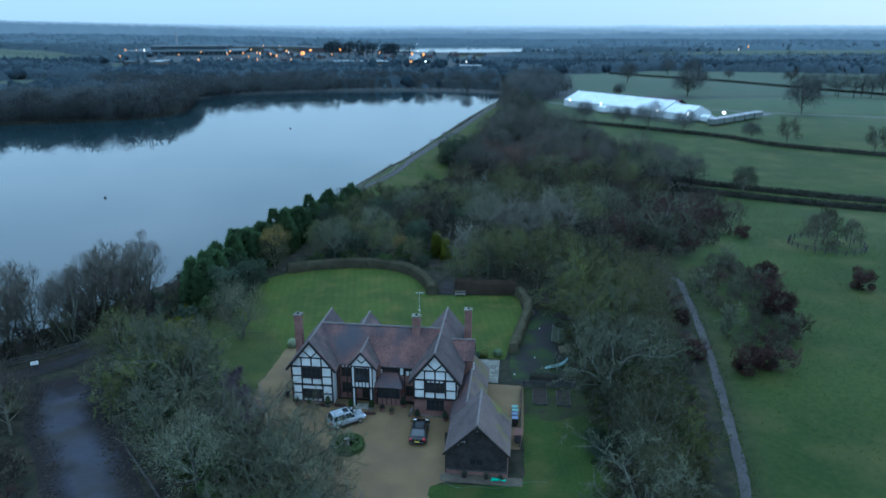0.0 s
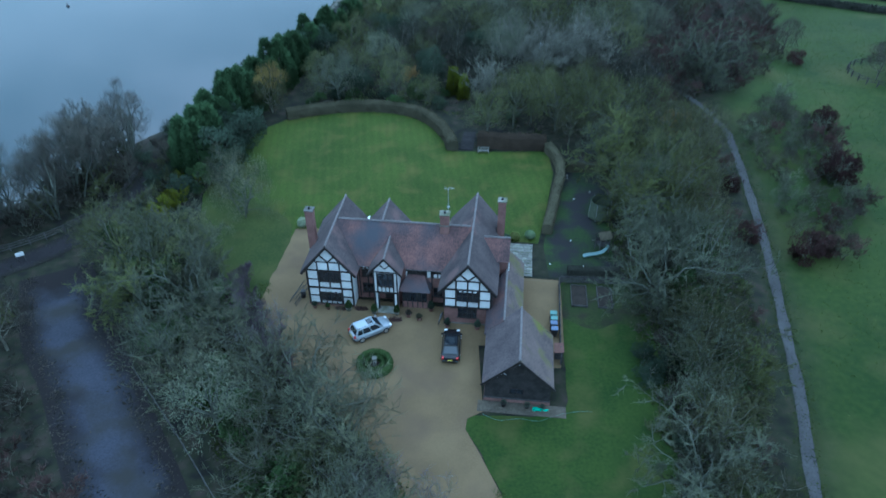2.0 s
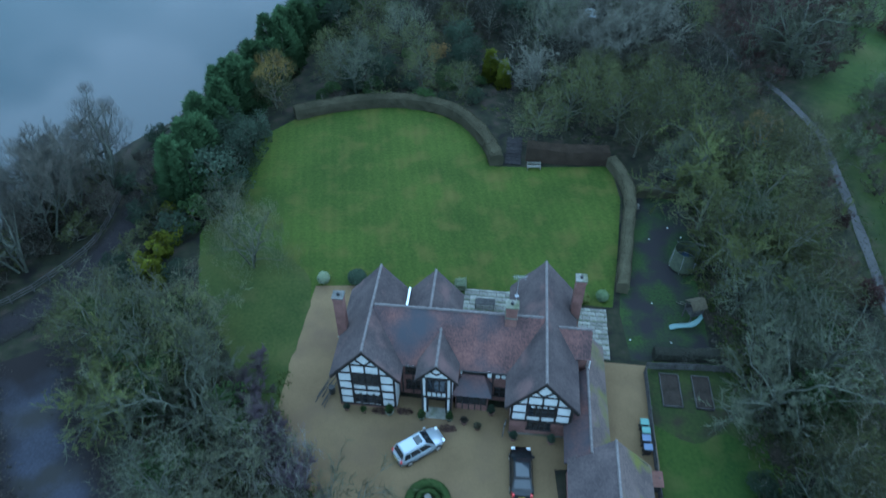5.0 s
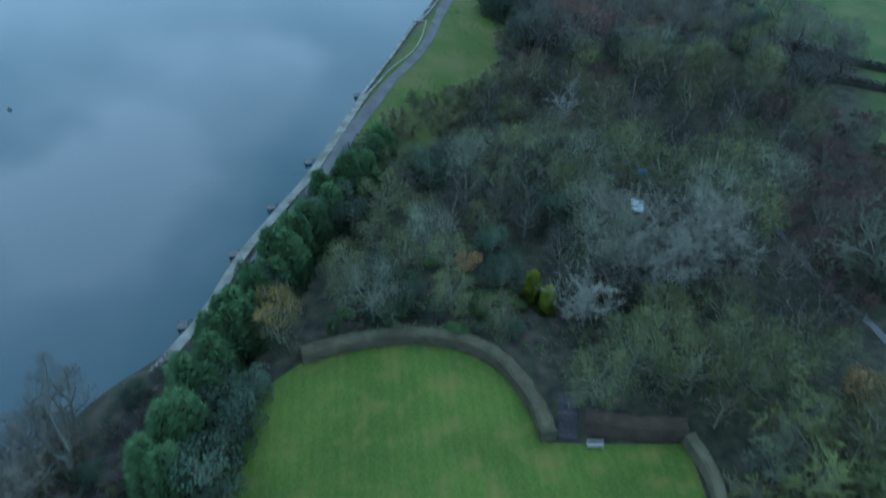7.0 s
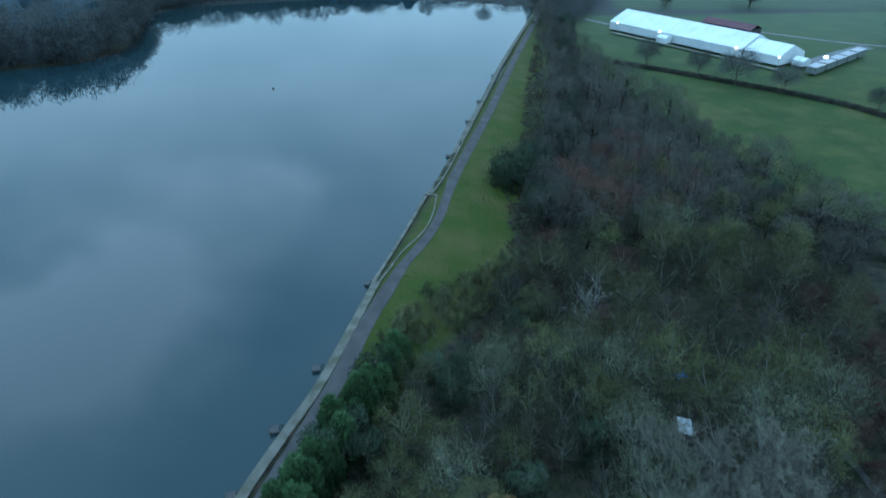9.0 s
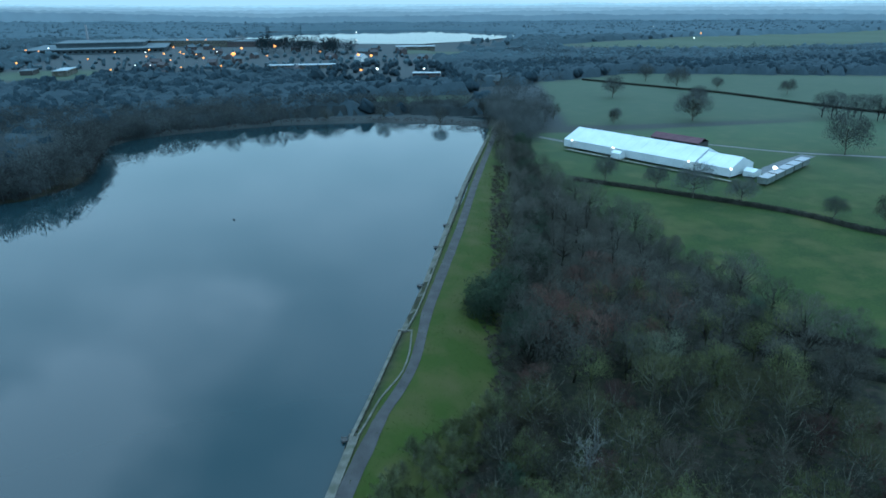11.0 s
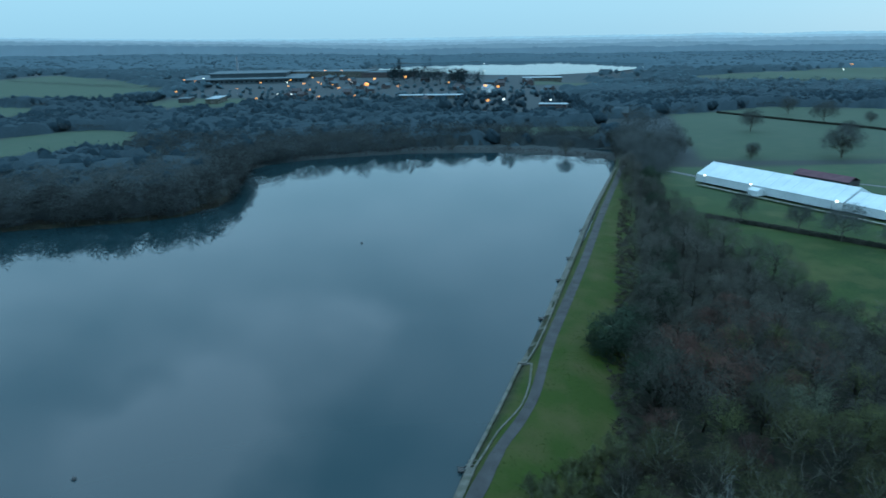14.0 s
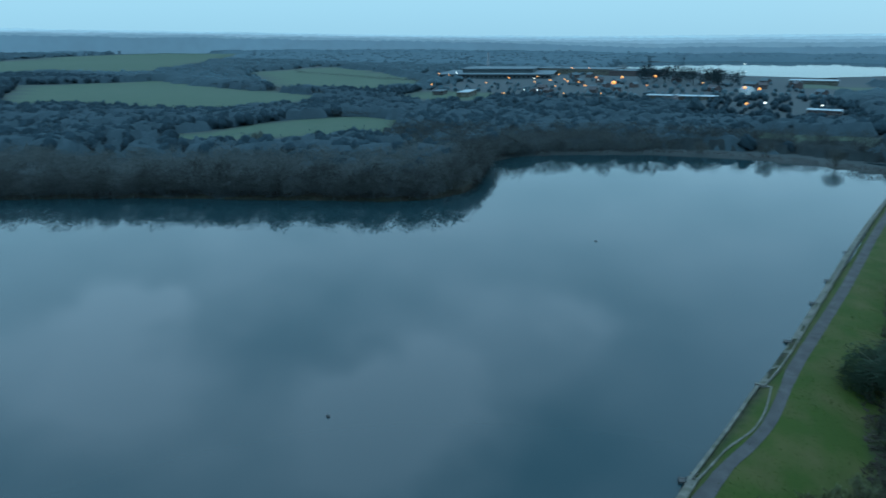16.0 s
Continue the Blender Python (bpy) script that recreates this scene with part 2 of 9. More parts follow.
M["twig_grey"] = foliage("grey_green_twigs", (0.04844, 0.05651, 0.03498), (0.1681, 0.183, 0.1237))
M["twig_green"] = foliage("mossy_green_twigs", (0.03791, 0.04633, 0.01895), (0.139, 0.1495, 0.06529))
M["twig_pale"] = foliage("pale_silver_twigs", (0.0646, 0.0646, 0.0494), (0.1824, 0.1805, 0.1444))
M["twig_brown"] = foliage("brown_twigs", (0.02385, 0.02186, 0.01788), (0.07949, 0.06955, 0.05564))
M["twig_red"] = foliage("russet_twigs", (0.041, 0.026, 0.024), (0.095, 0.056, 0.050))
M["twig_russet"] = foliage("russet_brown_twigs", (0.0598, 0.0391, 0.03335), (0.138, 0.0805, 0.06325))
M["twig_dark"] = foliage("dark_twigs", (0.013, 0.0145, 0.011), (0.045, 0.045, 0.036))
M["leaf_dark"] = foliage("dark_evergreen_leaves", (0.02376, 0.03564, 0.02376), (0.05465, 0.07484, 0.0499))
# greyed part of the way to twig_far, with some distance haze in it
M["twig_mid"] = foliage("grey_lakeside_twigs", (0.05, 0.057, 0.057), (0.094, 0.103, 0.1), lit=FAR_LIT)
M["twig_olive"] = foliage("olive_twigs", (0.02317, 0.02633, 0.01264), (0.08951, 0.09054, 0.04528))
M["twig_forecourt"] = foliage("pale_olive_twigs", (0.062, 0.068, 0.040), (0.160, 0.166, 0.105))
M["twig_moss"] = foliage("yellow_green_mossy_twigs", (0.04914, 0.06201, 0.02106), (0.1755, 0.193, 0.0702))
M["twig_sapling"] = foliage("pale_green_sapling_twigs", (0.06, 0.07, 0.034), (0.14, 0.15, 0.078))
M["leaf_wine"] = foliage("dark_wine_red_leaves", (0.024, 0.015, 0.014), (0.058, 0.03, 0.027))
M["tussock"] = foliage("coarse_grass", (0.026, 0.042, 0.010), (0.055, 0.074, 0.02))
# lighter than twig_dark: haze over the dam wood is in this colour
M["twig_damwood"] = foliage("hazed_brown_twigs", (0.0325, 0.03375, 0.02812), (0.1038, 0.1013, 0.08625))
M["leaf_green"] = foliage("green_laurel_leaves", (0.022, 0.04, 0.014), (0.056, 0.088, 0.032))
M["twig_purple"] = foliage("purplish_twigs", (0.054, 0.041, 0.050), (0.117, 0.090, 0.108))
# distance haze is put into this bluish base colour
M["twig_far"] = foliage("distant_hazed_twigs", (0.0485, 0.06402, 0.07275), (0.06402, 0.08342, 0.09312), lit=FAR_LIT)
M["twig_reed"] = foliage("brown_reeds", (0.026, 0.022, 0.019), (0.046, 0.039, 0.033), lit=FAR_LIT)
# evergreen tone shifted towards twig_far's hazed blue
M["far_evergreen"] = foliage("far_evergreen_leaves", (0.018, 0.029, 0.034), (0.034, 0.051, 0.057), lit=FAR_LIT)
M["dam_tarmac"] = mat("damp_path_tarmac", (0.032, 0.031, 0.031), (0.062, 0.06, 0.06), 0.3, rough=0.85, bump=0.3, fine=8.0, spec=0.1)
M["verge_grass"] = foliage("verge_grass", (0.024, 0.036, 0.009), (0.055, 0.07, 0.02))
M["twig_lake"] = foliage("grey_lakeside_fans", (0.04704, 0.04368, 0.03472), (0.1254, 0.1165, 0.09632))
M["hedge_red"] = foliage("dark_russet_beech", (0.022, 0.017, 0.013), (0.06, 0.046, 0.033))
M["conifer"] = foliage("conifer_green", (0.02173, 0.04347, 0.01932), (0.07245, 0.1207, 0.05071))
M["leaf_yellow"] = foliage("golden_leaves", (0.05, 0.07, 0.008), (0.17, 0.18, 0.02))
M["willow"] = foliage("yellow_willow_twigs", (0.075, 0.062, 0.022), (0.25, 0.19, 0.06))
M["orange"] = foliage("orange_leaves", (0.13, 0.082, 0.034), (0.25, 0.16, 0.07))
M["bark"] = mat("bark", (0.045, 0.045, 0.035), (0.14, 0.138, 0.105), 1.5, bump=0.6)
M["bark_pale"] = mat("pale_bark", (0.08, 0.08, 0.066), (0.17, 0.17, 0.143), 2.0, bump=0.4)
M["bark_white"] = mat("white_birch_bark", (0.075, 0.075, 0.07), (0.15, 0.15, 0.142), 2.5, bump=0.3)
M["roof"] = mat("clay_roof_tiles", (0.045, 0.0315, 0.0324), (0.1485, 0.0756, 0.0648), 0.3, rough=0.75, bump=0.6, fine=4.5, blotch=((0.05, 0.05, 0.058), 0.22, 0.42, 0.62), each=0.16, stretch=(1.6, 1.6, 0.5))
M["roof_grey"] = mat("weathered_grey_tiles", (0.0387, 0.0324, 0.0333), (0.0828, 0.0666, 0.0648), 0.35, rough=0.8, bump=0.6, fine=4.5, blotch=((0.13, 0.08, 0.075), 0.3, 0.55, 0.75), each=0.14, stretch=(1.6, 1.6, 0.5))
M["roof_moss"] = mat("mossy_roof_tiles", (0.062, 0.05, 0.048), (0.12, 0.092, 0.082), 0.6, rough=0.85, bump=0.5, fine=7.0, blotch=((0.10, 0.10, 0.028), 0.35, 0.5, 0.66))
M["ridge"] = mat("ridge_tiles", (0.085, 0.075, 0.074), (0.155, 0.14, 0.135), 3.0, bump=0.4)
M["render"] = mat("white_render", (0.46, 0.47, 0.46), (0.61, 0.615, 0.60), 0.8, rough=0.9, bump=0.15, fine=12.0)
M["timber"] = mat("black_timber", (0.012, 0.011, 0.010), (0.035, 0.03, 0.028), 2.0, rough=0.6, bump=0.3)
M["brick"] = mat("red_brick", (0.115, 0.062, 0.053), (0.2, 0.112, 0.096), 1.2, bump=0.5, fine=14.0)
M["stone"] = mat("pale_stone", (0.10, 0.098, 0.086), (0.195, 0.19, 0.17), 1.2, bump=0.4, fine=9.0, each=0.3, blotch=((0.065, 0.072, 0.042), 0.7, 0.46, 0.64))
M["concrete"] = mat("weathered_concrete", (0.056, 0.055, 0.047), (0.128, 0.122, 0.105), 0.5, bump=0.4, fine=6.0, blotch=((0.05, 0.052, 0.037), 0.4, 0.45, 0.66))
M["boards"] = mat("black_weatherboards", (0.014, 0.013, 0.013), (0.04, 0.036, 0.034), 1.5, rough=0.7, bump=0.3)
M["wood"] = mat("grey_weathered_wood", (0.03, 0.029, 0.028), (0.075, 0.072, 0.07), 2.0, bump=0.4)
M["glass"] = plain("window_glass", (0.015, 0.018, 0.022), 0.06, spec=0.6)
M["cap"] = mat("sooty_cap_stone", (0.05, 0.05, 0.047), (0.12, 0.118, 0.11), 2.0, bump=0.3)
M["bark_lichen"] = mat("lichened_bark", (0.043, 0.047, 0.036), (0.102, 0.105, 0.081), 1.5, bump=0.5)
M["bark_silver"] = mat("silvery_lichened_bark", (0.04472, 0.05074, 0.0387), (0.0989, 0.1049, 0.08428), 1.5, bump=0.5)
M["lead"] = mat("lead_flashing", (0.165, 0.173, 0.188), (0.270, 0.277, 0.292), 2.0, rough=0.5)
M["soil"] = mat("dark_soil", (0.011, 0.009, 0.007), (0.03, 0.024, 0.019), 1.0, bump=0.6)
M["tent"] = mat("white_tent_fabric", (0.40, 0.43, 0.44), (0.50, 0.53, 0.53), 0.15, rough=0.6, fine=2.0)
M["lamp"] = plain("sodium_lamp", (1.0, 0.34, 0.05), glow=1.9)
M["lamp_white"] = plain("white_lamp", (1.0, 0.85, 0.62), glow=5.0)
M["lamp_red"] = plain("red_tail_lamp", (1.0, 0.08, 0.05), glow=3.0)
M["black"] = plain("black_plastic", (0.015, 0.015, 0.016), 0.5)
M["rubber"] = plain("rubber", (0.012, 0.012, 0.012), 0.8)
M["chrome"] = plain("alloy", (0.55, 0.56, 0.58), 0.3, metal=0.9)

# still lake water: dark, faintly turbid, with a breath of ripple
M["water"] = plain("lake_water", (0.010, 0.021, 0.025), 0.03)
_b = M["water"].node_tree
_b.nodes["Principled BSDF"].inputs["IOR"].default_value = 1.33
_t = _b.nodes.new("ShaderNodeTexNoise")
_t.inputs["Scale"].default_value, _t.inputs["Detail"].default_value = 1.3, 3.0
_o = _b.nodes.new("ShaderNodeTexCoord")
_b.links.new(_o.outputs["Object"], _t.inputs["Vector"])
_p = _b.nodes.new("ShaderNodeBump")
_p.inputs["Strength"].default_value, _p.inputs["Distance"].default_value = 0.05, 0.05
_b.links.new(_t.outputs["Fac"], _p.inputs["Height"])
_b.links.new(_p.outputs["Normal"], _b.nodes["Principled BSDF"].inputs["Normal"])

# ---------------------------------------------------------------- mesh tools
def part(name, bm, material, parent=None, label="", smooth=False):
    """Links a bmesh, or (verts, faces), as one mesh object under a thing or a part."""
    me = bpy.data.meshes.new(name)
    if isinstance(bm, tuple):
        v, f = bm
        me.from_pydata(v.tolist() if hasattr(v, "tolist") else v, [], f.tolist() if hasattr(f, "tolist") else f)
    else:
        bm.to_mesh(me)
        bm.free()
    me.materials.append(material)
    if smooth:
        me.shade_smooth()
    ob = new(name, me)
    if parent is not None:
        ob.parent = parent
    if label:
        ob["label"] = label
    return ob


def thing(name, m, label, category, group=""):
    ob = new(name)
    ob.empty_display_size = 0.3
    ob.matrix_basis = m
    return tagged(ob, label, category, group)


def add_box(bm, x0, x1, y0, y1, z0, z1, m=None, bevel=0.0):
    t = Matrix.Translation(((x0 + x1) / 2, (y0 + y1) / 2, (z0 + z1) / 2)) @ Matrix.Diagonal((x1 - x0, y1 - y0, z1 - z0, 1))
    r = bmesh.ops.create_cube(bm, size=1, matrix=(m @ t) if m else t)
    if bevel:
        es = list({e for v in r["verts"] for e in v.link_edges})
        bmesh.ops.bevel(bm, geom=es, offset=bevel, segments=1, affect="EDGES")
    return bm


def box(x0, x1, y0, y1, z0, z1, m=None, bevel=0.0):
    return add_box(bmesh.new(), x0, x1, y0, y1, z0, z1, m, bevel)


def add_cone(bm, x, y, z0, z1, r0, r1, seg=12, m=None):
    t = Matrix.Translation((x, y, (z0 + z1) / 2))
    bmesh.ops.create_cone(bm, cap_ends=True, segments=seg, radius1=r0, radius2=r1, depth=z1 - z0, matrix=(m @ t) if m else t)
    return bm


def cone(x, y, z0, z1, r0, r1, seg=12, m=None):
    return add_cone(bmesh.new(), x, y, z0, z1, r0, r1, seg, m)


def add_bar(bm, a, b, w, d=None, seg=4):
    """A square or round bar from a to b."""
    a, b = Vector(a), Vector(b)
    q = (b - a).to_track_quat("Z", "Y").to_matrix().to_4x4()
    t = Matrix.Translation((a + b) / 2) @ q
    if seg == 4:
        bmesh.ops.create_cube(bm, size=1, matrix=t @ Matrix.Diagonal((w, d or w, (b - a).length, 1)))
    else:
        bmesh.ops.create_cone(bm, cap_ends=True, segments=seg, radius1=w / 2, radius2=w / 2, depth=(b - a).length, matrix=t)
    return bm


def bar(a, b, w, d=None, seg=4):
    return add_bar(bmesh.new(), a, b, w, d, seg)


def prism(points, y0, y1, axis="y"):
    """A polygon in x, z drawn out from y0 to y1 (or in y, z along x)."""
    bm = bmesh.new()
    f = lambda a, b, c: (a, c, b) if axis == "y" else (c, a, b)
    lo = [bm.verts.new(f(a, b, y0)) for a, b in points]
    hi = [bm.verts.new(f(a, b, y1)) for a, b in points]
    bm.faces.new(lo), bm.faces.new(hi[::-1])
    for i in range(len(points)):
        j = (i + 1) % len(points)
        bm.faces.new((lo[i], hi[i], hi[j], lo[j]))
    bmesh.ops.recalc_face_normals(bm, faces=bm.faces)
    return bm


def slab(corners, thick):
    """A board with the given upper corners, thick downwards along its normal."""
    bm = bmesh.new()
    c = [Vector(p) for p in corners]
    nrm = (c[1] - c[0]).cross(c[2] - c[0]).normalized()
    if nrm.z < 0:
        nrm = -nrm
    up = [bm.verts.new(p) for p in c]
    dn = [bm.verts.new(p - nrm * thick) for p in c]
    bm.faces.new(up), bm.faces.new(dn[::-1])
    for i in range(len(c)):
        j = (i + 1) % len(c)
        bm.faces.new((up[i], dn[i], dn[j], up[j]))
    bmesh.ops.recalc_face_normals(bm, faces=bm.faces)
    return bm


def crown_round(ob, out, tone=None):
    """Keeps, for each corner of a crown, the way from the crown's middle, and each tree's own tone."""
    if tone is not None:
        at = ob.data.attributes.new("tone", "FLOAT", "POINT")
        at.data.foreach_set("value", np.asarray(tone, np.float32).ravel())
    at = ob.data.attributes.new("crown", "FLOAT_VECTOR", "POINT")
    at.data.foreach_set("vector", np.asarray(out, np.float32).ravel())
    return ob


def smoothstep(a, b, x):
    t = np.clip((np.asarray(x, float) - a) / (b - a), 0, 1)
    return t * t * (3 - 2 * t)


def inside(poly, x, y):
    """Which of the points lie in the polygon."""
    x, y = np.asarray(x, float), np.asarray(y, float)
    c = np.zeros(x.shape, bool)
    for (x0, y0), (x1, y1) in zip(poly, poly[1:] + poly[:1]):
        if y0 != y1:
            c ^= ((y0 > y) != (y1 > y)) & (x < (x1 - x0) * (y - y0) / (y1 - y0) + x0)
    return c


def edge_distance(poly, x, y, closed=True):
    x, y = np.asarray(x, float), np.asarray(y, float)
    best = np.full(x.shape, 1e9)
    pairs = zip(poly, poly[1:] + poly[:1]) if closed else zip(poly, poly[1:])
    for (x0, y0), (x1, y1) in pairs:
        dx, dy = x1 - x0, y1 - y0
        t = np.clip(((x - x0) * dx + (y - y0) * dy) / (dx * dx + dy * dy + 1e-9), 0, 1)
        best = np.minimum(best, np.hypot(x - x0 - t * dx, y - y0 - t * dy))
    return best


def signed(poly, x, y):
    """Distance to the polygon's edge, negative inside."""
    d = edge_distance(poly, x, y)
    return np.where(inside(poly, x, y), -d, d)


def curve_points(pts, step):
    """Points at even steps along a smooth line through pts (Catmull-Rom)."""
    p = [np.array(q, float) for q in pts]
    p = [2 * p[0] - p[1]] + p + [2 * p[-1] - p[-2]]
    out = []
    for a, b, c, d in zip(p, p[1:], p[2:], p[3:]):
        k = max(2, int(np.linalg.norm(c - b) / step))
        for i in range(k):
            t = i / k
            out.append(0.5 * (2 * b + (c - a) * t + (2 * a - 5 * b + 4 * c - d) * t * t + (3 * b - a - 3 * c + d) * t ** 3))
    out.append(p[-2])
    return np.array(out)


def ribbon(pts, left, right, z, wave=0.0):
    """A strip along pts from left to right of it; z: height function of x, y."""
    p = np.asarray(pts)[:, :2]
    t = np.gradient(p, axis=0)
    t /= np.linalg.norm(t, axis=1)[:, None]
    nrm = np.c_[t[:, 1], -t[:, 0]]
    w = np.array([noise.noise(Vector((x * 0.3, y * 0.3, 0))) for x, y in p])[:, None] * wave
    a, b = p - nrm * (left + w), p + nrm * (right + w)
    v = np.r_[np.c_[a, z(a[:, 0], a[:, 1])], np.c_[b, z(b[:, 0], b[:, 1])]]
    k = len(p)
    i = np.arange(k - 1)
    return v, np.c_[i, i + k, i + k + 1, i + 1]


def unit(a):
    return a / (np.linalg.norm(a, axis=-1, keepdims=True) + 1e-9)


def tubes(rng, starts, ends, r0, r1, seg=4):
    """Tapered bars from starts to ends, as verts and quads."""
    k = len(starts)
    d = unit(ends - starts)
    side = unit(np.cross(d, np.where(np.abs(d[:, 2:3]) > 0.9, [[1.0, 0, 0]], [[0, 0, 1.0]])))
    other = np.cross(d, side)
    a = np.arange(seg) * 2 * np.pi / seg
    ring = np.cos(a)[None, :, None] * side[:, None] + np.sin(a)[None, :, None] * other[:, None]
    lo = starts[:, None] + ring * np.reshape(r0, (-1, 1, 1))
    hi = ends[:, None] + ring * np.reshape(r1, (-1, 1, 1))
    v = np.concatenate([lo, hi], 1).reshape(-1, 3)
    i = np.arange(seg)
    f = np.stack([i, (i + 1) % seg, (i + 1) % seg + seg, i + seg], -1)
    f = (f[None] + (np.arange(k) * 2 * seg)[:, None, None]).reshape(-1, 4)
    return v, f


def blades(rng, s, d, length, width, curl=0.0):
    """Thin triangles: twigs or leaves."""
    side = unit(np.cross(d, rng.normal(size=s.shape)))
    w = np.reshape(width, (-1, 1)) / 2
    e = s + d * np.reshape(length, (-1, 1))
    v = np.stack([s - side * w, s + side * w, e], 1).reshape(-1, 3)
    return v, np.arange(len(v)).reshape(-1, 3)


def sweep(pts, profile, z=0.0):
    """A closed profile of (offset to the right, height) drawn along a line; z: a height or a function of x, y."""
    p = np.asarray(pts, float)[:, :2]
    t = unit(np.gradient(p, axis=0))
    nrm = np.c_[t[:, 1], -t[:, 0]]
    base = z(p[:, 0], p[:, 1]) if callable(z) else np.full(len(p), z)
    pr = np.array(profile, float)
    k, m = len(p), len(pr)
    xy = p[:, None] + nrm[:, None] * pr[None, :, :1]
    v = np.concatenate([xy, (base[:, None] + pr[None, :, 1])[..., None]], -1).reshape(-1, 3)
    f = [(i * m + j, i * m + (j + 1) % m, (i + 1) * m + (j + 1) % m, (i + 1) * m + j) for i in range(k - 1) for j in range(m)]
    f += [tuple(range(m))[::-1], tuple((k - 1) * m + j for j in range(m))]
    return v, f

# ---------------------------------------------------------------- plan of the land
WATER = -1.2
LAKE = [(44, 482), (10, 332), (-10.5, 253), (-16.3, 229), (-27.3, 187), (-31.5, 166), (-36, 150), (-40, 138), (-42, 127), (-44, 121),
        (-49, 116), (-55, 106), (-61, 95), (-70, 85), (-90, 76), (-140, 66), (-300, 60), (-460, 90), (-480, 200), (-400, 262), (-333, 279), (-270, 308), (-212, 328), (-170, 342),
        (-152, 352), (-143, 372), (-146, 392), (-156, 430), (-160, 455), (-150, 476), (-127, 490), (-85, 506), (-33, 512), (17, 498)]
FAR_LAKE = [(-300, 1660), (-200, 1540), (-60, 1420), (60, 1370), (170, 1480), (300, 1680), (340, 1800), (150, 2050), (-150, 2060), (-350, 1930)]
CREST = [(-46, 112), (-42.5, 121), (-40.5, 127), (-38, 138), (-34.5, 150), (-31.5, 160), (-26, 180), (-18.5, 207), (-13.5, 229), (-9.5, 245), (2, 297), (17.5, 362), (48, 488)]
FOOTPATH = [(20, 10), (23.6, 34), (27.4, 49.6), (30.2, 58.6), (32.2, 66.4), (35.9, 81.4), (39, 96.5), (41.3, 109.6), (41.9, 114), (40.6, 124), (38, 133), (37, 150)]
ROAD = [(60, -42), (34, -20), (13, 0), (-1, 12), (-13, 25), (-22.5, 38), (-29.6, 49), (-34.6, 56.5), (-38.6, 62.5), (-43.0, 68), (-46.0, 73.5), (-48.5, 78.5)]
TRACK = [(-110, 52), (-80, 64.5), (-62, 74.5), (-54, 80), (-50.2, 83.6), (-47.4, 88.4), (-45.2, 94), (-44.6, 100), (-44.9, 106), (-44.5, 112)]
FIELD = [(25, -200), (25, 30), (29, 50), (33, 64), (38, 82), (41.5, 97), (44, 114), (46, 126), (56, 138), (64, 160), (72, 185), (84, 205), (74, 250), (60, 300), (52, 360), (48, 440), (60, 480), (700, 520), (900, -200)]
DAM_GRASS = [(-33, 158), (-27, 157), (-14, 172), (-4, 190), (1, 205), (2, 222), (8, 236), (14, 262), (26, 330), (36, 390), (54, 486), (46, 488), (16, 362), (-10, 245), (-20, 207)]


def crest_x(y):
    return np.interp(y, [p[1] for p in CREST], [p[0] for p in CREST])


def land(x, y):
    """Height of the ground, without the lakes."""
    x, y = np.asarray(x, float), np.asarray(y, float)
    s = x - crest_x(np.clip(y, 112, 488))
    down = smoothstep(130, 195, y) * (1 - 0.55 * smoothstep(420, 700, y))
    h = -0.45 * smoothstep(100, 150, y) - 4.0 * smoothstep(3.0, 26, s) * down
    r = np.hypot(x, y - 100)
    h += 30 * smoothstep(450, 2600, -x * 0.9 + y * 0.22) * smoothstep(-150, -700, x)
    h += (1.2 * np.sin(x * 0.011 + 1.0) * np.sin(y * 0.009) + 0.8 * np.sin(x * 0.023 + y * 0.017)) * smoothstep(220, 600, r) * (1 - smoothstep(0, 60, -signed(FAR_LAKE, x, y)))
    return h


def ground_z(x, y):
    h = land(x, y)
    near = signed(LAKE, x, y)
    bank = np.clip(near * 0.55, -2.5, 6) + WATER + 0.15
    h = np.where(near < 6, np.minimum(h, np.where(near > 0, np.maximum(bank, WATER + 0.3), bank)), h)
    far = signed(FAR_LAKE, x, y)
    return np.where(far < 0, np.minimum(h, WATER - 1 + 0 * h), h)


def spaced(lo, hi, a, b, step, grow):
    out = list(np.arange(a, b, step))
    s, p = step, a
    left = []
    while p > lo:
        s *= grow
        p -= s
        left.append(p)
    s, p = step, out[-1]
    while p < hi:
        s *= grow
        p += s
        out.append(p)
    return np.array(left[::-1] + out)


gx = spaced(-4800, 4800, -80, 110, 2.5, 1.055)
gy = spaced(-1500, 4800, 30, 420, 3.0, 1.05)
GX, GY = np.meshgrid(gx, gy)
GZ = ground_z(GX, GY)
nx, ny = len(gx), len(gy)
idx = np.arange(nx * ny).reshape(ny, nx)
quads = np.stack([idx[:-1, :-1], idx[:-1, 1:], idx[1:, 1:], idx[1:, :-1]], -1).reshape(-1, 4)

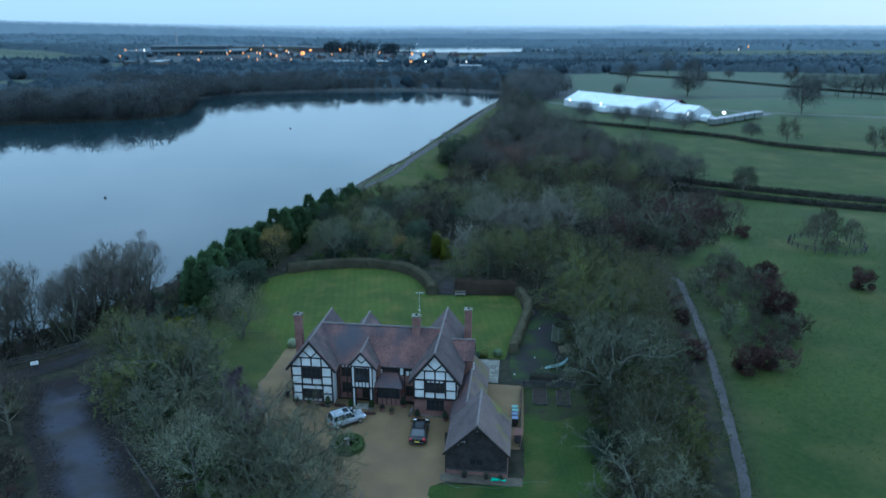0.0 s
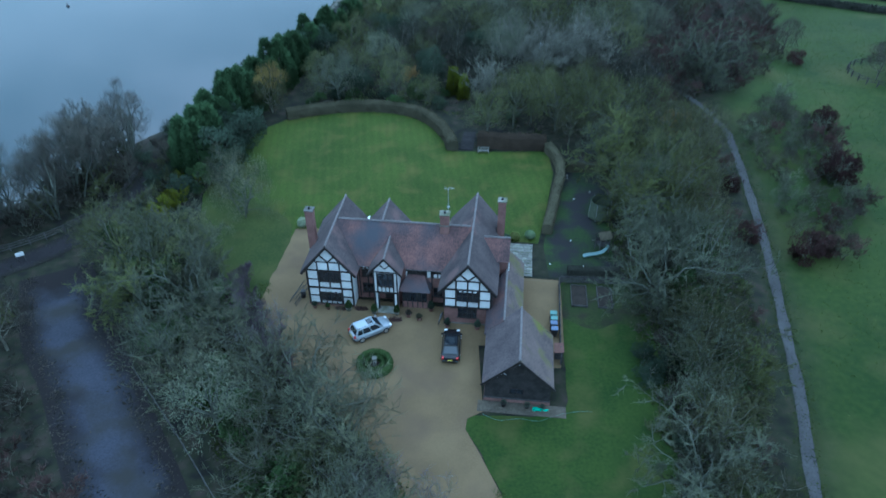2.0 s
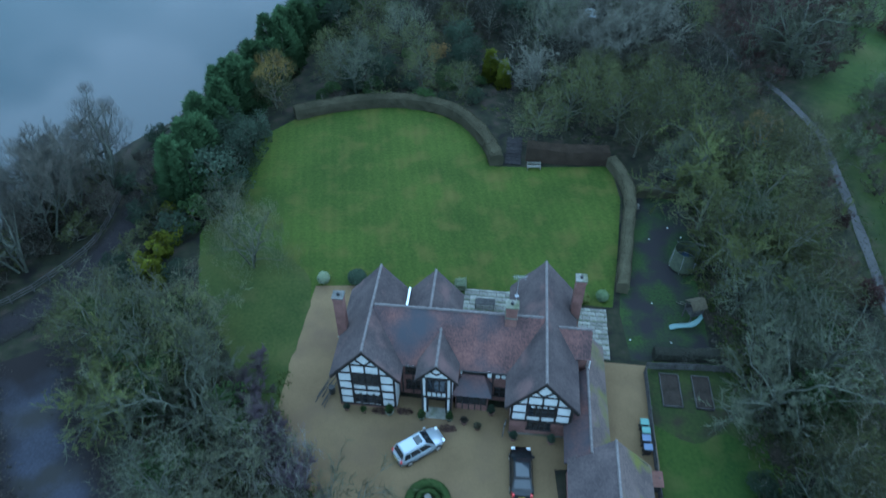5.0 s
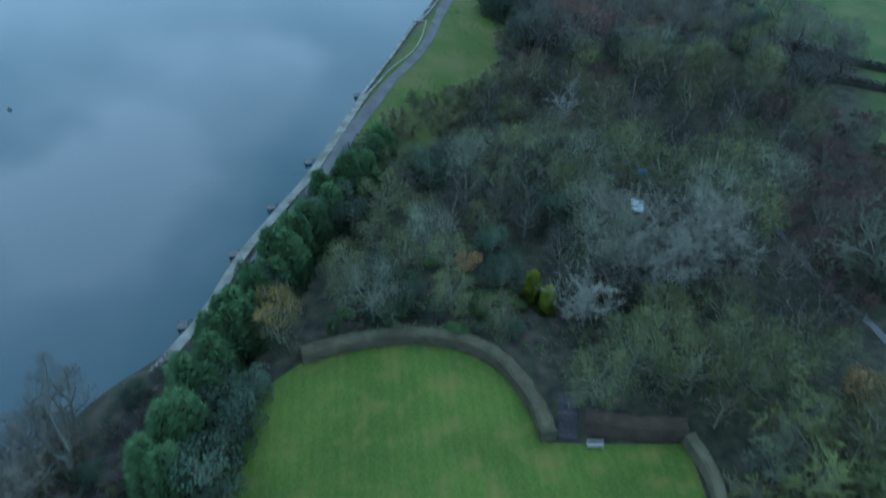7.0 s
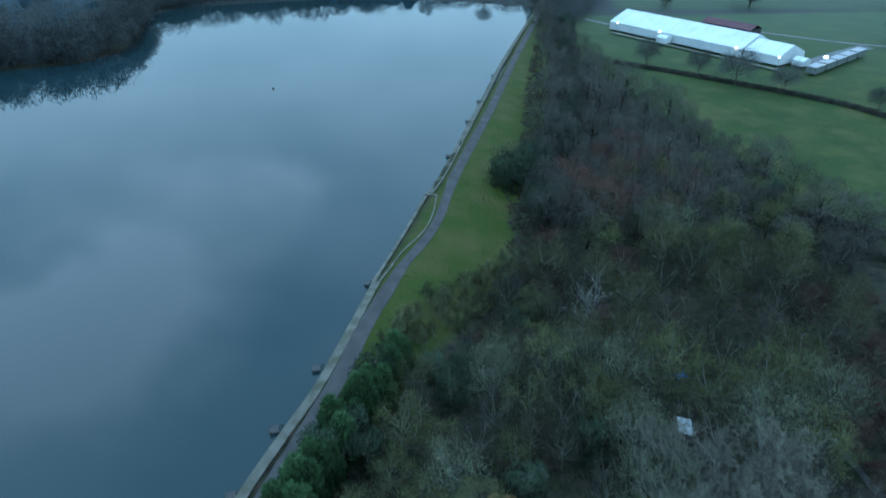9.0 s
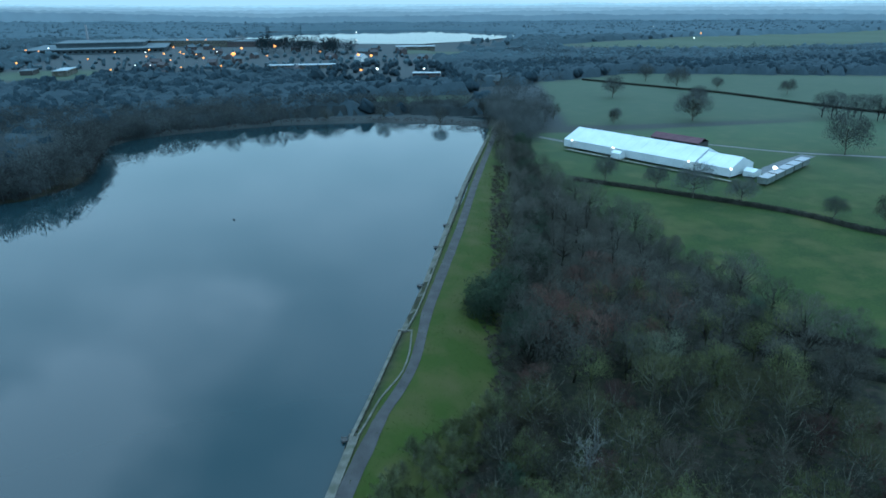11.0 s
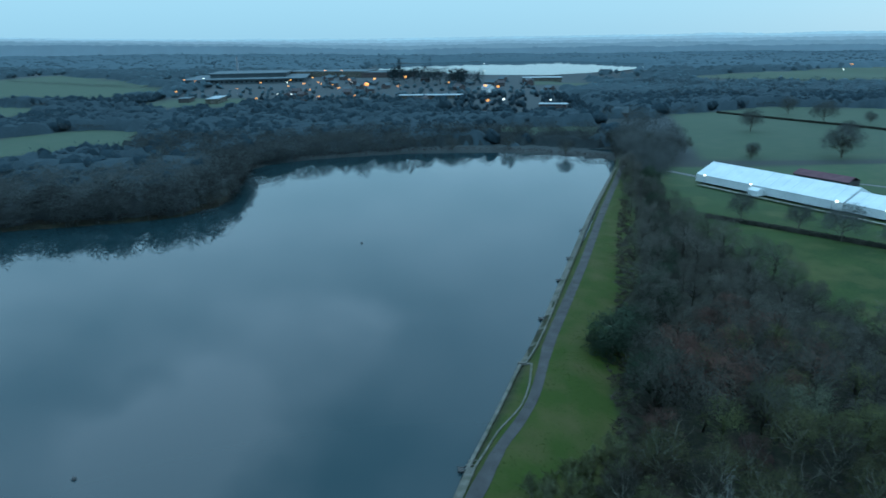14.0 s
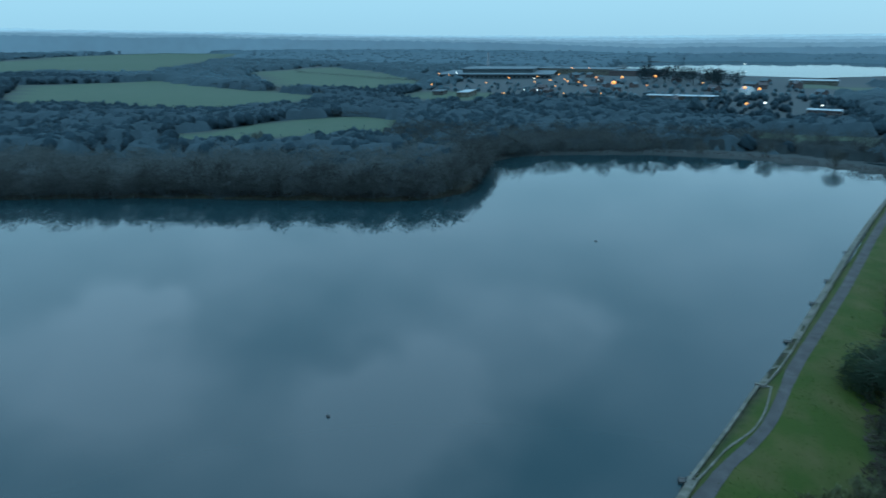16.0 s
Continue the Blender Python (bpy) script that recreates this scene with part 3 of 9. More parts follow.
# ground cover: 0 rough woodland floor, 1 pasture
cover_v = smoothstep(4, -3, signed(FIELD, GX, GY))
cover_v = np.maximum(cover_v, smoothstep(2.0, -1.5, signed(DAM_GRASS, GX, GY)))
FAR_FIELDS = [[(97, 505), (126, 717), (231, 790), (420, 740), (900, 700), (900, 500), (500, 480)],
              [(265, 1275), (320, 1180), (485, 1123), (872, 1180), (1500, 1250), (1800, 1700), (1207, 1684), (600, 1480)],
              [(-430, 449), (-350, 470), (-262, 530), (-300, 612), (-350, 618), (-395, 570)],
              [(-786, 582), (-520, 640), (-462, 772), (-646, 840), (-890, 931), (-1000, 760)],
              [(-640, 880), (-500, 900), (-470, 1040), (-600, 1200), (-876, 1408), (-900, 1150)],
              [(-1300, 900), (-1100, 1100), (-1500, 1900), (-1900, 1900), (-1700, 1100)],
              [(-420, 800), (-300, 820), (-310, 900), (-420, 900)], [(-30, 590), (20, 575), (60, 600), (50, 640), (-20, 640)],
              [(20, 1100), (120, 1090), (140, 1180), (30, 1190)]]
# far fields take some floor tone, muting their green as haze would
for poly in FAR_FIELDS:
    cover_v = np.maximum(cover_v, 0.8 * smoothstep(6, -6, signed(poly, GX, GY)))


def ground_material():
    m = mat("ground_cover", (0.0125, 0.026, 0.0045), (0.028, 0.044, 0.0078), 0.06, bump=0.6, fine=1.3, blotch=((0.045, 0.049, 0.014), 0.09, 0.48, 0.72))
    n, l = m.node_tree.nodes, m.node_tree.links
    b = n["Principled BSDF"]
    grass = b.inputs["Base Color"].links[0].from_socket
    tc = n.new("ShaderNodeTexCoord")
    t = n.new("ShaderNodeTexNoise")
    t.inputs["Scale"].default_value, t.inputs["Detail"].default_value = 0.6, 9.0
    l.new(tc.outputs["Object"], t.inputs["Vector"])
    r = n.new("ShaderNodeValToRGB")
    r.color_ramp.elements[0].position, r.color_ramp.elements[1].position = 0.35, 0.68
    r.color_ramp.elements[0].color, r.color_ramp.elements[1].color = (0.008, 0.0075, 0.007, 1), (0.03, 0.023, 0.018, 1)
    e = r.color_ramp.elements.new(0.5)
    e.color = (0.015, 0.017, 0.009, 1)
    l.new(t.outputs["Fac"], r.inputs[0])
    at = n.new("ShaderNodeAttribute")
    at.attribute_name = "cover"
    mx = n.new("ShaderNodeMix"); mx.data_type = "RGBA"
    l.new(at.outputs["Fac"], mx.inputs["Factor"]); l.new(r.outputs["Color"], mx.inputs["A"]); l.new(grass, mx.inputs["B"])
    # haze colour of the far fields, mixed in by the pale attribute
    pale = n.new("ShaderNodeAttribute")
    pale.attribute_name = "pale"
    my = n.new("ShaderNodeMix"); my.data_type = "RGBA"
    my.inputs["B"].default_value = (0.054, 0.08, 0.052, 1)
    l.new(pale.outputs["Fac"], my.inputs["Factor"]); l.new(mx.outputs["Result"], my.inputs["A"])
    dry = n.new("ShaderNodeAttribute")
    dry.attribute_name = "dry"
    mz = n.new("ShaderNodeMix"); mz.data_type = "RGBA"
    worn_n = n.new("ShaderNodeTexNoise")
    worn_n.inputs["Scale"].default_value, worn_n.inputs["Detail"].default_value = 0.11, 6.0
    l.new(tc.outputs["Object"], worn_n.inputs["Vector"])
    worn_r = n.new("ShaderNodeValToRGB")
    worn_r.color_ramp.elements[0].position, worn_r.color_ramp.elements[1].position = 0.4, 0.66
    worn_r.color_ramp.elements[0].color, worn_r.color_ramp.elements[1].color = (0.024, 0.037, 0.003, 1), (0.048, 0.045, 0.014, 1)
    l.new(worn_n.outputs["Fac"], worn_r.inputs[0]); l.new(worn_r.outputs["Color"], mz.inputs["B"])
    l.new(dry.outputs["Fac"], mz.inputs["Factor"]); l.new(my.outputs["Result"], mz.inputs["A"])
    # far woodland floor: haze put into a grey-blue tone
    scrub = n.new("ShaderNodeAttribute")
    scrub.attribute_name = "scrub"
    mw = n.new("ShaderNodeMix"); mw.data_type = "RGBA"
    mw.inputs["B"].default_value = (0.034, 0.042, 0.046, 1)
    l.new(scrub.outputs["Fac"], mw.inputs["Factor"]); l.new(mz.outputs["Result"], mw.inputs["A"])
    l.new(mw.outputs["Result"], b.inputs["Base Color"])
    return m


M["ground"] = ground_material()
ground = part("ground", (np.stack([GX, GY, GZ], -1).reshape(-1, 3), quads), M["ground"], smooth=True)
tagged(ground, "pasture and dark leaf-strewn woodland floor reaching the horizon", "ground", kind="structure")
att = ground.data.attributes.new("cover", "FLOAT", "POINT")
att.data.foreach_set("value", cover_v.ravel())
# the dam's bank carries drier, yellower grass
att = ground.data.attributes.new("dry", "FLOAT", "POINT")
att.data.foreach_set("value", (0.8 * smoothstep(2.0, -1.5, signed(DAM_GRASS, GX, GY))).ravel())
# beyond the lake a grey-blue floor tone softens the gaps between trees, as haze would
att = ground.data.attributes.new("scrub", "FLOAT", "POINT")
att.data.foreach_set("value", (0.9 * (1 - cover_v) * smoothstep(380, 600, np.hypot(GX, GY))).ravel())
# the far pastures are paler: distance haze put into their colour
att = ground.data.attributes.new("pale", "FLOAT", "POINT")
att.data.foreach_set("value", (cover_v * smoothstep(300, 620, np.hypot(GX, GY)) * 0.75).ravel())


def sheet(name, poly, z, material, label, category, step=None, wave=0.0):
    """A flat sheet with a smooth outline."""
    p = curve_points(poly + poly[:1], step)[:-1] if step else np.array(poly, float)
    if wave:
        p = p + np.array([(noise.noise(Vector((x * 0.6, y * 0.6, 1))), noise.noise(Vector((x * 0.6, y * 0.6, 7)))) for x, y in p]) * wave
    bm = bmesh.new()
    vs = [bm.verts.new((x, y, z)) for x, y in p]
    es = [bm.edges.new((vs[i], vs[(i + 1) % len(vs)])) for i in range(len(vs))]
    bmesh.ops.triangle_fill(bm, edges=es, use_beauty=True)
    for f in bm.faces:
        if f.normal.z < 0:
            f.normal_flip()
    return tagged(part(name, bm, material), label, category, kind="structure")


sheet("lake", [(x * 1.0, y * 1.0) for x, y in [(60, 520), (14, 332), (-7, 253), (-13, 229), (-24, 187), (-28, 166), (-33, 150), (-38, 120), (-45, 100), (-60, 80), (-300, 50), (-500, 80), (-540, 300), (-300, 400), (-200, 470), (-185, 505), (-100, 545)]], WATER, M["water"],
      "still grey-blue reservoir lake mirroring a cloudy dusk sky", "lake")
sheet("far_lake", [(-340, 1650), (-60, 1390), (60, 1345), (200, 1460), (350, 1680), (380, 1830), (150, 2090), (-180, 2100), (-390, 1960)], WATER, M["water"], "distant pale lake beyond the village", "lake")

LAWN = [(-23.3, 76), (-22.0, 86.9), (-17, 86.8), (-10, 86), (-4.0, 85.3), (8.4, 83.6), (10.6, 92), (12.6, 100.6), (12.6, 107), (2, 107), (-2, 107.2), (-3.0, 110.5), (-4.9, 115.6), (-8.5, 118.9), (-12.4, 120.6), (-16, 121.1), (-20, 120.8), (-24.5, 119.6), (-28.7, 118), (-32.5, 114), (-35, 105), (-36, 95), (-34, 86), (-29, 78), (-25.5, 71.5), (-23.6, 72)]
sheet("lawn", LAWN, 0.03, M["lawn"], "mown green back lawn with faint stripes and moss", "lawn")
# rougher grass, its colour also darkened for the shade of the trees
sheet("rough_lawn", [(-29, 78), (-25.5, 72), (-23.8, 73), (-23.4, 76), (-22.2, 86), (-25, 91), (-29, 94), (-31.5, 99), (-34.5, 105), (-35.6, 95), (-33.6, 86)], 0.036, M["rough_lawn"], "rough grass at the lawn edge, tree shade in its colour", "lawn", step=1.0, wave=0.5)
sheet("side_lawn", [(-1.6, 57), (7.2, 57.2), (8.5, 62), (10.3, 76.3), (17.6, 76), (18.4, 66), (17.2, 54), (13, 43), (4, 41), (1.2, 48.8), (-0.4, 52.9), (-1.5, 55.4)], 0.03, mat("side_grass", (0.0115, 0.025, 0.0042), (0.0255, 0.042, 0.0068), 0.22, bump=0.5, fine=3.2, blotch=((0.042, 0.046, 0.012), 0.25, 0.5, 0.74)), "patchy green side lawn beside the garage", "lawn", step=1.0, wave=0.25)
# the trees' shade is put into this sheet's dark olive
sheet("vegetable_lawn", [(9.4, 70.2), (10.7, 76.1), (17.3, 75.7), (18.1, 68), (15.6, 69.3), (12.4, 68.2)], 0.034, mat("olive_grass_tree_shade", (0.0115, 0.019, 0.006), (0.026, 0.034, 0.009), 0.3, bump=0.5, fine=3.5, blotch=((0.018, 0.014, 0.01), 0.5, 0.45, 0.7)), "olive grass round the vegetable beds, darkened with tree shade", "lawn", step=1.0, wave=0.3)
# dark moss and soil, with the garden's shade in the same colour
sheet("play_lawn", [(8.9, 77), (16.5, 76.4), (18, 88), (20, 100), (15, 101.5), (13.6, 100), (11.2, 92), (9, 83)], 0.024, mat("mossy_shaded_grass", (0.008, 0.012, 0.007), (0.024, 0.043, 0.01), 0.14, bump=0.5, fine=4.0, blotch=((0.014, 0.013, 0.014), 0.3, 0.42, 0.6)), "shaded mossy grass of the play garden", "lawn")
DRIVE = [(-23.5, 75.8), (-22.0, 87), (-17, 87), (-17, 74), (3, 71), (3, 66), (0.2, 66), (0.2, 57.4), (-1.3, 56.6), (-1.5, 55.4), (-0.4, 52.9), (1.2, 48.8), (4, 41), (9, 25), (13, 10), (13, 3), (8, 8), (2, 20), (-4, 38), (-7.7, 50), (-10.5, 54), (-15.4, 59.5), (-20.8, 65.5), (-23.6, 72)]
sheet("driveway", DRIVE, 0.035, M["gravel"], "tan gravel forecourt and driveway", "driveway")
sheet("gravel_yard", [(3.6, 77.2), (10.1, 76.4), (9.0, 66.2), (8.2, 62.8), (7.4, 62.8), (4.6, 66)], 0.038, M["gravel"], "tan gravel yard beside the garage", "yard")

flat = lambda z: (lambda x, y: ground_z(x, y) + z)
tagged(part("footpath", ribbon(curve_points(FOOTPATH, 1.2), 0.56, 0.56, flat(0.06), 0.16), M["dam_tarmac"]), "narrow grey tarmac footpath along the pasture edge", "path", kind="structure")
def worn_strip(name, line, half, z, material, label, columns=9, step=1.2):
    """A strip whose "worn" attribute runs from 0 in the middle to 1 at the ragged edges; half: width along the line."""
    p = curve_points(line, step)[:, :2]
    t = unit(np.gradient(p, axis=0))
    nrm = np.c_[t[:, 1], -t[:, 0]]
    u = np.linspace(-1, 1, columns)
    wide = np.interp(np.linspace(0, 1, len(p)), np.linspace(0, 1, len(half)), half)
    xy = p[:, None] + nrm[:, None] * (u[None, :] * wide[:, None])[..., None]
    q = xy.reshape(-1, 2)
    i = np.arange(len(p) * columns).reshape(len(p), columns)
    f = np.stack([i[:-1, :-1], i[:-1, 1:], i[1:, 1:], i[1:, :-1]], -1).reshape(-1, 4)
    ob = part(name, (np.c_[q, ground_z(q[:, 0], q[:, 1]) + z], f), material)
    at = ob.data.attributes.new("worn", "FLOAT", "POINT")
    end = smoothstep(len(p) - 1, len(p) - 8, np.arange(len(p)))
    at.data.foreach_set("value", np.maximum(np.abs(np.tile(u, len(p))), 1 - np.repeat(end, columns)).astype(np.float32))
    return tagged(ob, label, "road", kind="structure")


def wear(m, colour, lo, hi):
    """Lays leaf litter and mud over a strip's ragged edges."""
    n, l = m.node_tree.nodes, m.node_tree.links
    b = n["Principled BSDF"]
    at = n.new("ShaderNodeAttribute"); at.attribute_name = "worn"
    tc, t = n.new("ShaderNodeTexCoord"), n.new("ShaderNodeTexNoise")
    t.inputs["Scale"].default_value, t.inputs["Detail"].default_value = 0.33, 7.0
    l.new(tc.outputs["Object"], t.inputs["Vector"])
    sm = n.new("ShaderNodeMath"); sm.operation = "MULTIPLY_ADD"; sm.inputs[1].default_value = 1.1
    l.new(t.outputs["Fac"], sm.inputs[0]); l.new(at.outputs["Fac"], sm.inputs[2])
    r = n.new("ShaderNodeMapRange")
    r.inputs["From Min"].default_value, r.inputs["From Max"].default_value = lo, hi
    l.new(sm.outputs[0], r.inputs["Value"])
    mx = n.new("ShaderNodeMix"); mx.data_type = "RGBA"
    mx.inputs["B"].default_value = (*colour, 1)
    l.new(r.outputs["Result"], mx.inputs["Factor"]); l.new(b.inputs["Base Color"].links[0].from_socket, mx.inputs["A"])
    l.new(mx.outputs["Result"], b.inputs["Base Color"])
    rr = n.new("ShaderNodeMapRange")
    rr.inputs["To Min"].default_value, rr.inputs["To Max"].default_value = b.inputs["Roughness"].default_value, 0.95
    l.new(r.outputs["Result"], rr.inputs["Value"]); l.new(rr.outputs["Result"], b.inputs["Roughness"])
    return m


wear(M["tarmac"], (0.010, 0.008, 0.008), 0.8, 1.4)
worn_strip("road", ROAD, [4.2, 4.2, 4.2, 4.2, 4.4, 4.4, 4.2, 4.0], 0.05, M["tarmac"], "wet blue-grey access road under leaf litter at its edges")
worn_strip("track", TRACK, [2.0, 2.0, 1.9, 1.8, 1.7], 0.07, wear(mat("muddy_track", (0.009, 0.008, 0.009), (0.019, 0.0165, 0.018), 0.4, rough=0.75, bump=0.4, fine=4), (0.014, 0.013, 0.011), 1.1, 1.5), "dark muddy lane along the lake trees")

# ---------------------------------------------------------------- the house
HOUSE = pose(-7.56, 76.17, 0, 0, 0, -6.78)


def at_house(x, y, z=0.0, rz=0.0):
    """A pose given in the house's own axes."""
    return HOUSE @ pose(x, y, z, 0, 0, rz)


def ridge_row(parent, a, b, w=0.24):
    """Half-round ridge tiles, end to end."""
    a, b = Vector(a), Vector(b)
    k = max(2, int((b - a).length / 0.45))
    bm = bmesh.new()
    q = (b - a).to_track_quat("Y", "Z").to_matrix().to_4x4()
    step = (b - a).length / k
    for i in range(k):
        c = a + (b - a) * ((i + 0.5) / k)
        lift = 0.012 * ((i * 7) % 3)
        ring = [(-w / 2, -0.06), (-w * 0.32, 0.05), (0, 0.085), (w * 0.32, 0.05), (w / 2, -0.06)]
        lo = [bm.verts.new(Matrix.Translation(c) @ q @ Vector((x, -step * 0.49, z + lift))) for x, z in ring]
        hi = [bm.verts.new(Matrix.Translation(c) @ q @ Vector((x, step * 0.49, z + lift))) for x, z in ring]
        for j in range(4):
            bm.faces.new((lo[j], lo[j + 1], hi[j + 1], hi[j]))
        bm.faces.new(lo[::-1]), bm.faces.new(hi)
    return part("ridge_tiles", bm, M["ridge"], parent, "pale ridge tiles")


def tiled_slope(parent, ridge_a, ridge_b, eave_b, eave_a, material, course=0.26):
    """A roof slope laid in overlapping tile courses, each a little proud of the one above; lower edges wander."""
    ra, rb, ea, eb = (Vector(p) for p in (ridge_a, ridge_b, eave_a, eave_b))
    n = max(3, int((ea - ra).length / course))
    nrm = (rb - ra).cross(ea - ra).normalized()
    if nrm.z < 0:
        nrm = -nrm
    cols = max(2, int((rb - ra).length / 1.3))
    bm = bmesh.new()
    rows = []
    for i in range(n + 1):
        for lift in ((0.0,) if i == 0 else (0.016, 0.0)):
            row = []
            for j in range(cols + 1):
                s = j / cols
                p = (ra + (rb - ra) * s) * (1 - i / n) + (ea + (eb - ea) * s) * (i / n)
                wob = noise.noise(Vector((p.x * 0.8, p.y * 0.8, p.z * 0.8))) * 0.03
                row.append(bm.verts.new(p + nrm * (lift + wob)))
            rows.append(row)
    for a, b in zip(rows, rows[1:]):
        for j in range(cols):
            bm.faces.new((a[j], a[j + 1], b[j + 1], b[j]))
    # underside and edges
    back = [[bm.verts.new(Vector(p) - nrm * 0.14) for p in (ra, rb)], [bm.verts.new(Vector(p) - nrm * 0.14) for p in (ea, eb)]]
    bm.faces.new((back[0][0], back[1][0], back[1][1], back[0][1]))
    bm.faces.new((rows[-1][0], rows[-1][-1], back[1][1], back[1][0]))
    for k, j in ((0, 0), (1, -1)):
        bm.faces.new([r[j] for r in rows] + [back[1][k], back[0][k]])
    bmesh.ops.recalc_face_normals(bm, faces=bm.faces)
    return part("roof_slope", bm, material, parent)


def gable_roof(parent, x, y0, y1, ridge_z, half, eave_z, left="roof_grey", right="roof_grey"):
    """A pitched roof with its ridge along y."""
    tiled_slope(parent, (x, y0, ridge_z), (x, y1, ridge_z), (x - half, y1, eave_z), (x - half, y0, eave_z), M[left])
    tiled_slope(parent, (x, y0, ridge_z), (x, y1, ridge_z), (x + half, y1, eave_z), (x + half, y0, eave_z), M[right])
    ridge_row(parent, (x, y0, ridge_z + 0.05), (x, y1, ridge_z + 0.05))


def window(parent, x0, x1, z0, z1, y, cols=3, face=-1, head=False):
    """A dark-framed casement standing proud of a wall that faces front (face -1) or back (+1)."""
    f = face
    w = part("window", box(x0, x1, y - 0.05, y + 0.05, z0, z1), M["timber"], parent, "dark timber casement window")
    step = (x1 - x0) / cols
    rows = 2 if z1 - z0 > 0.8 else 1
    for i in range(cols):
        for r in range(rows):
            a, b = z0 + (z1 - z0) * r / rows, z0 + (z1 - z0) * (r + 1) / rows
            yy = y + f * 0.055
            part("pane", box(x0 + step * i + 0.06, x0 + step * (i + 1) - 0.06, min(yy, yy + f * 0.012), max(yy, yy + f * 0.012), a + 0.06, b - 0.06), M["glass"], w)
    if head:
        for i in range(cols):
            part("small_panel", box(x0 + step * i + 0.12, x0 + step * (i + 1) - 0.12, y - 0.09, y - 0.05, z1 + 0.06, z1 + 0.3), M["render"], w)
    part("sill", box(x0 - 0.08, x1 + 0.08, min(y, y + f * 0.14), max(y, y + f * 0.14), z0 - 0.08, z0), M["timber"], w)


def upright(parent, x, z0, z1, y, w=0.17):
    part("timber_beam", box(x - w / 2, x + w / 2, y - 0.04, y + 0.03, z0, z1, bevel=0.008), M["timber"], parent)


def rail(parent, x0, x1, z, y, w=0.17):
    part("timber_beam", box(x0, x1, y - 0.05, y + 0.03, z - w / 2, z + w / 2, bevel=0.008), M["timber"], parent)


def slant(parent, a, b, y, w=0.15):
    a, b = Vector((a[0], 0, a[1])), Vector((b[0], 0, b[1]))
    ang = math.atan2(b.z - a.z, b.x - a.x)
    m = Matrix.Translation(((a.x + b.x) / 2, y, (a.z + b.z) / 2)) @ Matrix.Rotation(-ang, 4, "Y")
    part("timber_beam", box(-(b - a).length / 2, (b - a).length / 2, -0.045, 0.03, -w / 2, w / 2, m), M["timber"], parent)


def framed_gable(parent, cx, y, half, eave, apex, floor):
    """The timber pattern of a front gable; y is the wall's face."""
    for s in (-1, 1):
        slant(parent, (cx + s * (half + 0.45), eave - 0.42), (cx, apex + 0.12), y - 0.32, 0.24)      # bargeboards
        upright(parent, cx + s * (half - 0.08), floor, eave, y, 0.2)
        upright(parent, cx + s * 1.2, floor, eave, y)
        upright(parent, cx + s * 1.2, eave, eave + 1.15, y, 0.15)
        slant(parent, (cx, eave + 1.2), (cx + s * 0.8, eave + 1.95), y, 0.15)
        rail(parent, cx - half if s < 0 else cx + 1.2, cx - 1.2 if s < 0 else cx + half, floor + 1.12, y, 0.13)
    rail(parent, cx - half, cx + half, eave, y - 0.012, 0.2)
    rail(parent, cx - 1.55, cx + 1.55, eave + 1.15, y - 0.008, 0.15)
    upright(parent, cx, eave, eave + 1.15, y - 0.004, 0.15)
    rail(parent, cx - half, cx + half, floor, y - 0.014, 0.24)
    upright(parent, cx, floor, floor + 0.85, y)
    window(parent, cx - 1.12, cx + 1.12, floor + 0.95, eave - 0.12, y - 0.02, 4)


def chimney(parent, x, y, z0, top, w=0.8, d=0.7, cap="cap"):
    c = part("chimney", box(x - w / 2, x + w / 2, y - d / 2, y + d / 2, z0, top - 0.2, bevel=0.015), M["brick"], parent, "red brick chimney stack")
    band = z0 + (top - z0) * 0.45
    part("stone_band", box(x - w / 2 - 0.06, x + w / 2 + 0.06, y - d / 2 - 0.06, y + d / 2 + 0.06, band, band + 0.12), M["stone"], c)
    part("corbel", box(x - w / 2 - 0.05, x + w / 2 + 0.05, y - d / 2 - 0.05, y + d / 2 + 0.05, top - 0.45, top - 0.2, bevel=0.03), M["brick"], c)
    part("cap", box(x - w / 2 - 0.09, x + w / 2 + 0.09, y - d / 2 - 0.09, y + d / 2 + 0.09, top - 0.2, top - 0.08, bevel=0.02), M[cap], c)
    part("chimney_pot", cone(x, y, top - 0.08, top + 0.16, 0.15, 0.12, 12), M["black"], c)


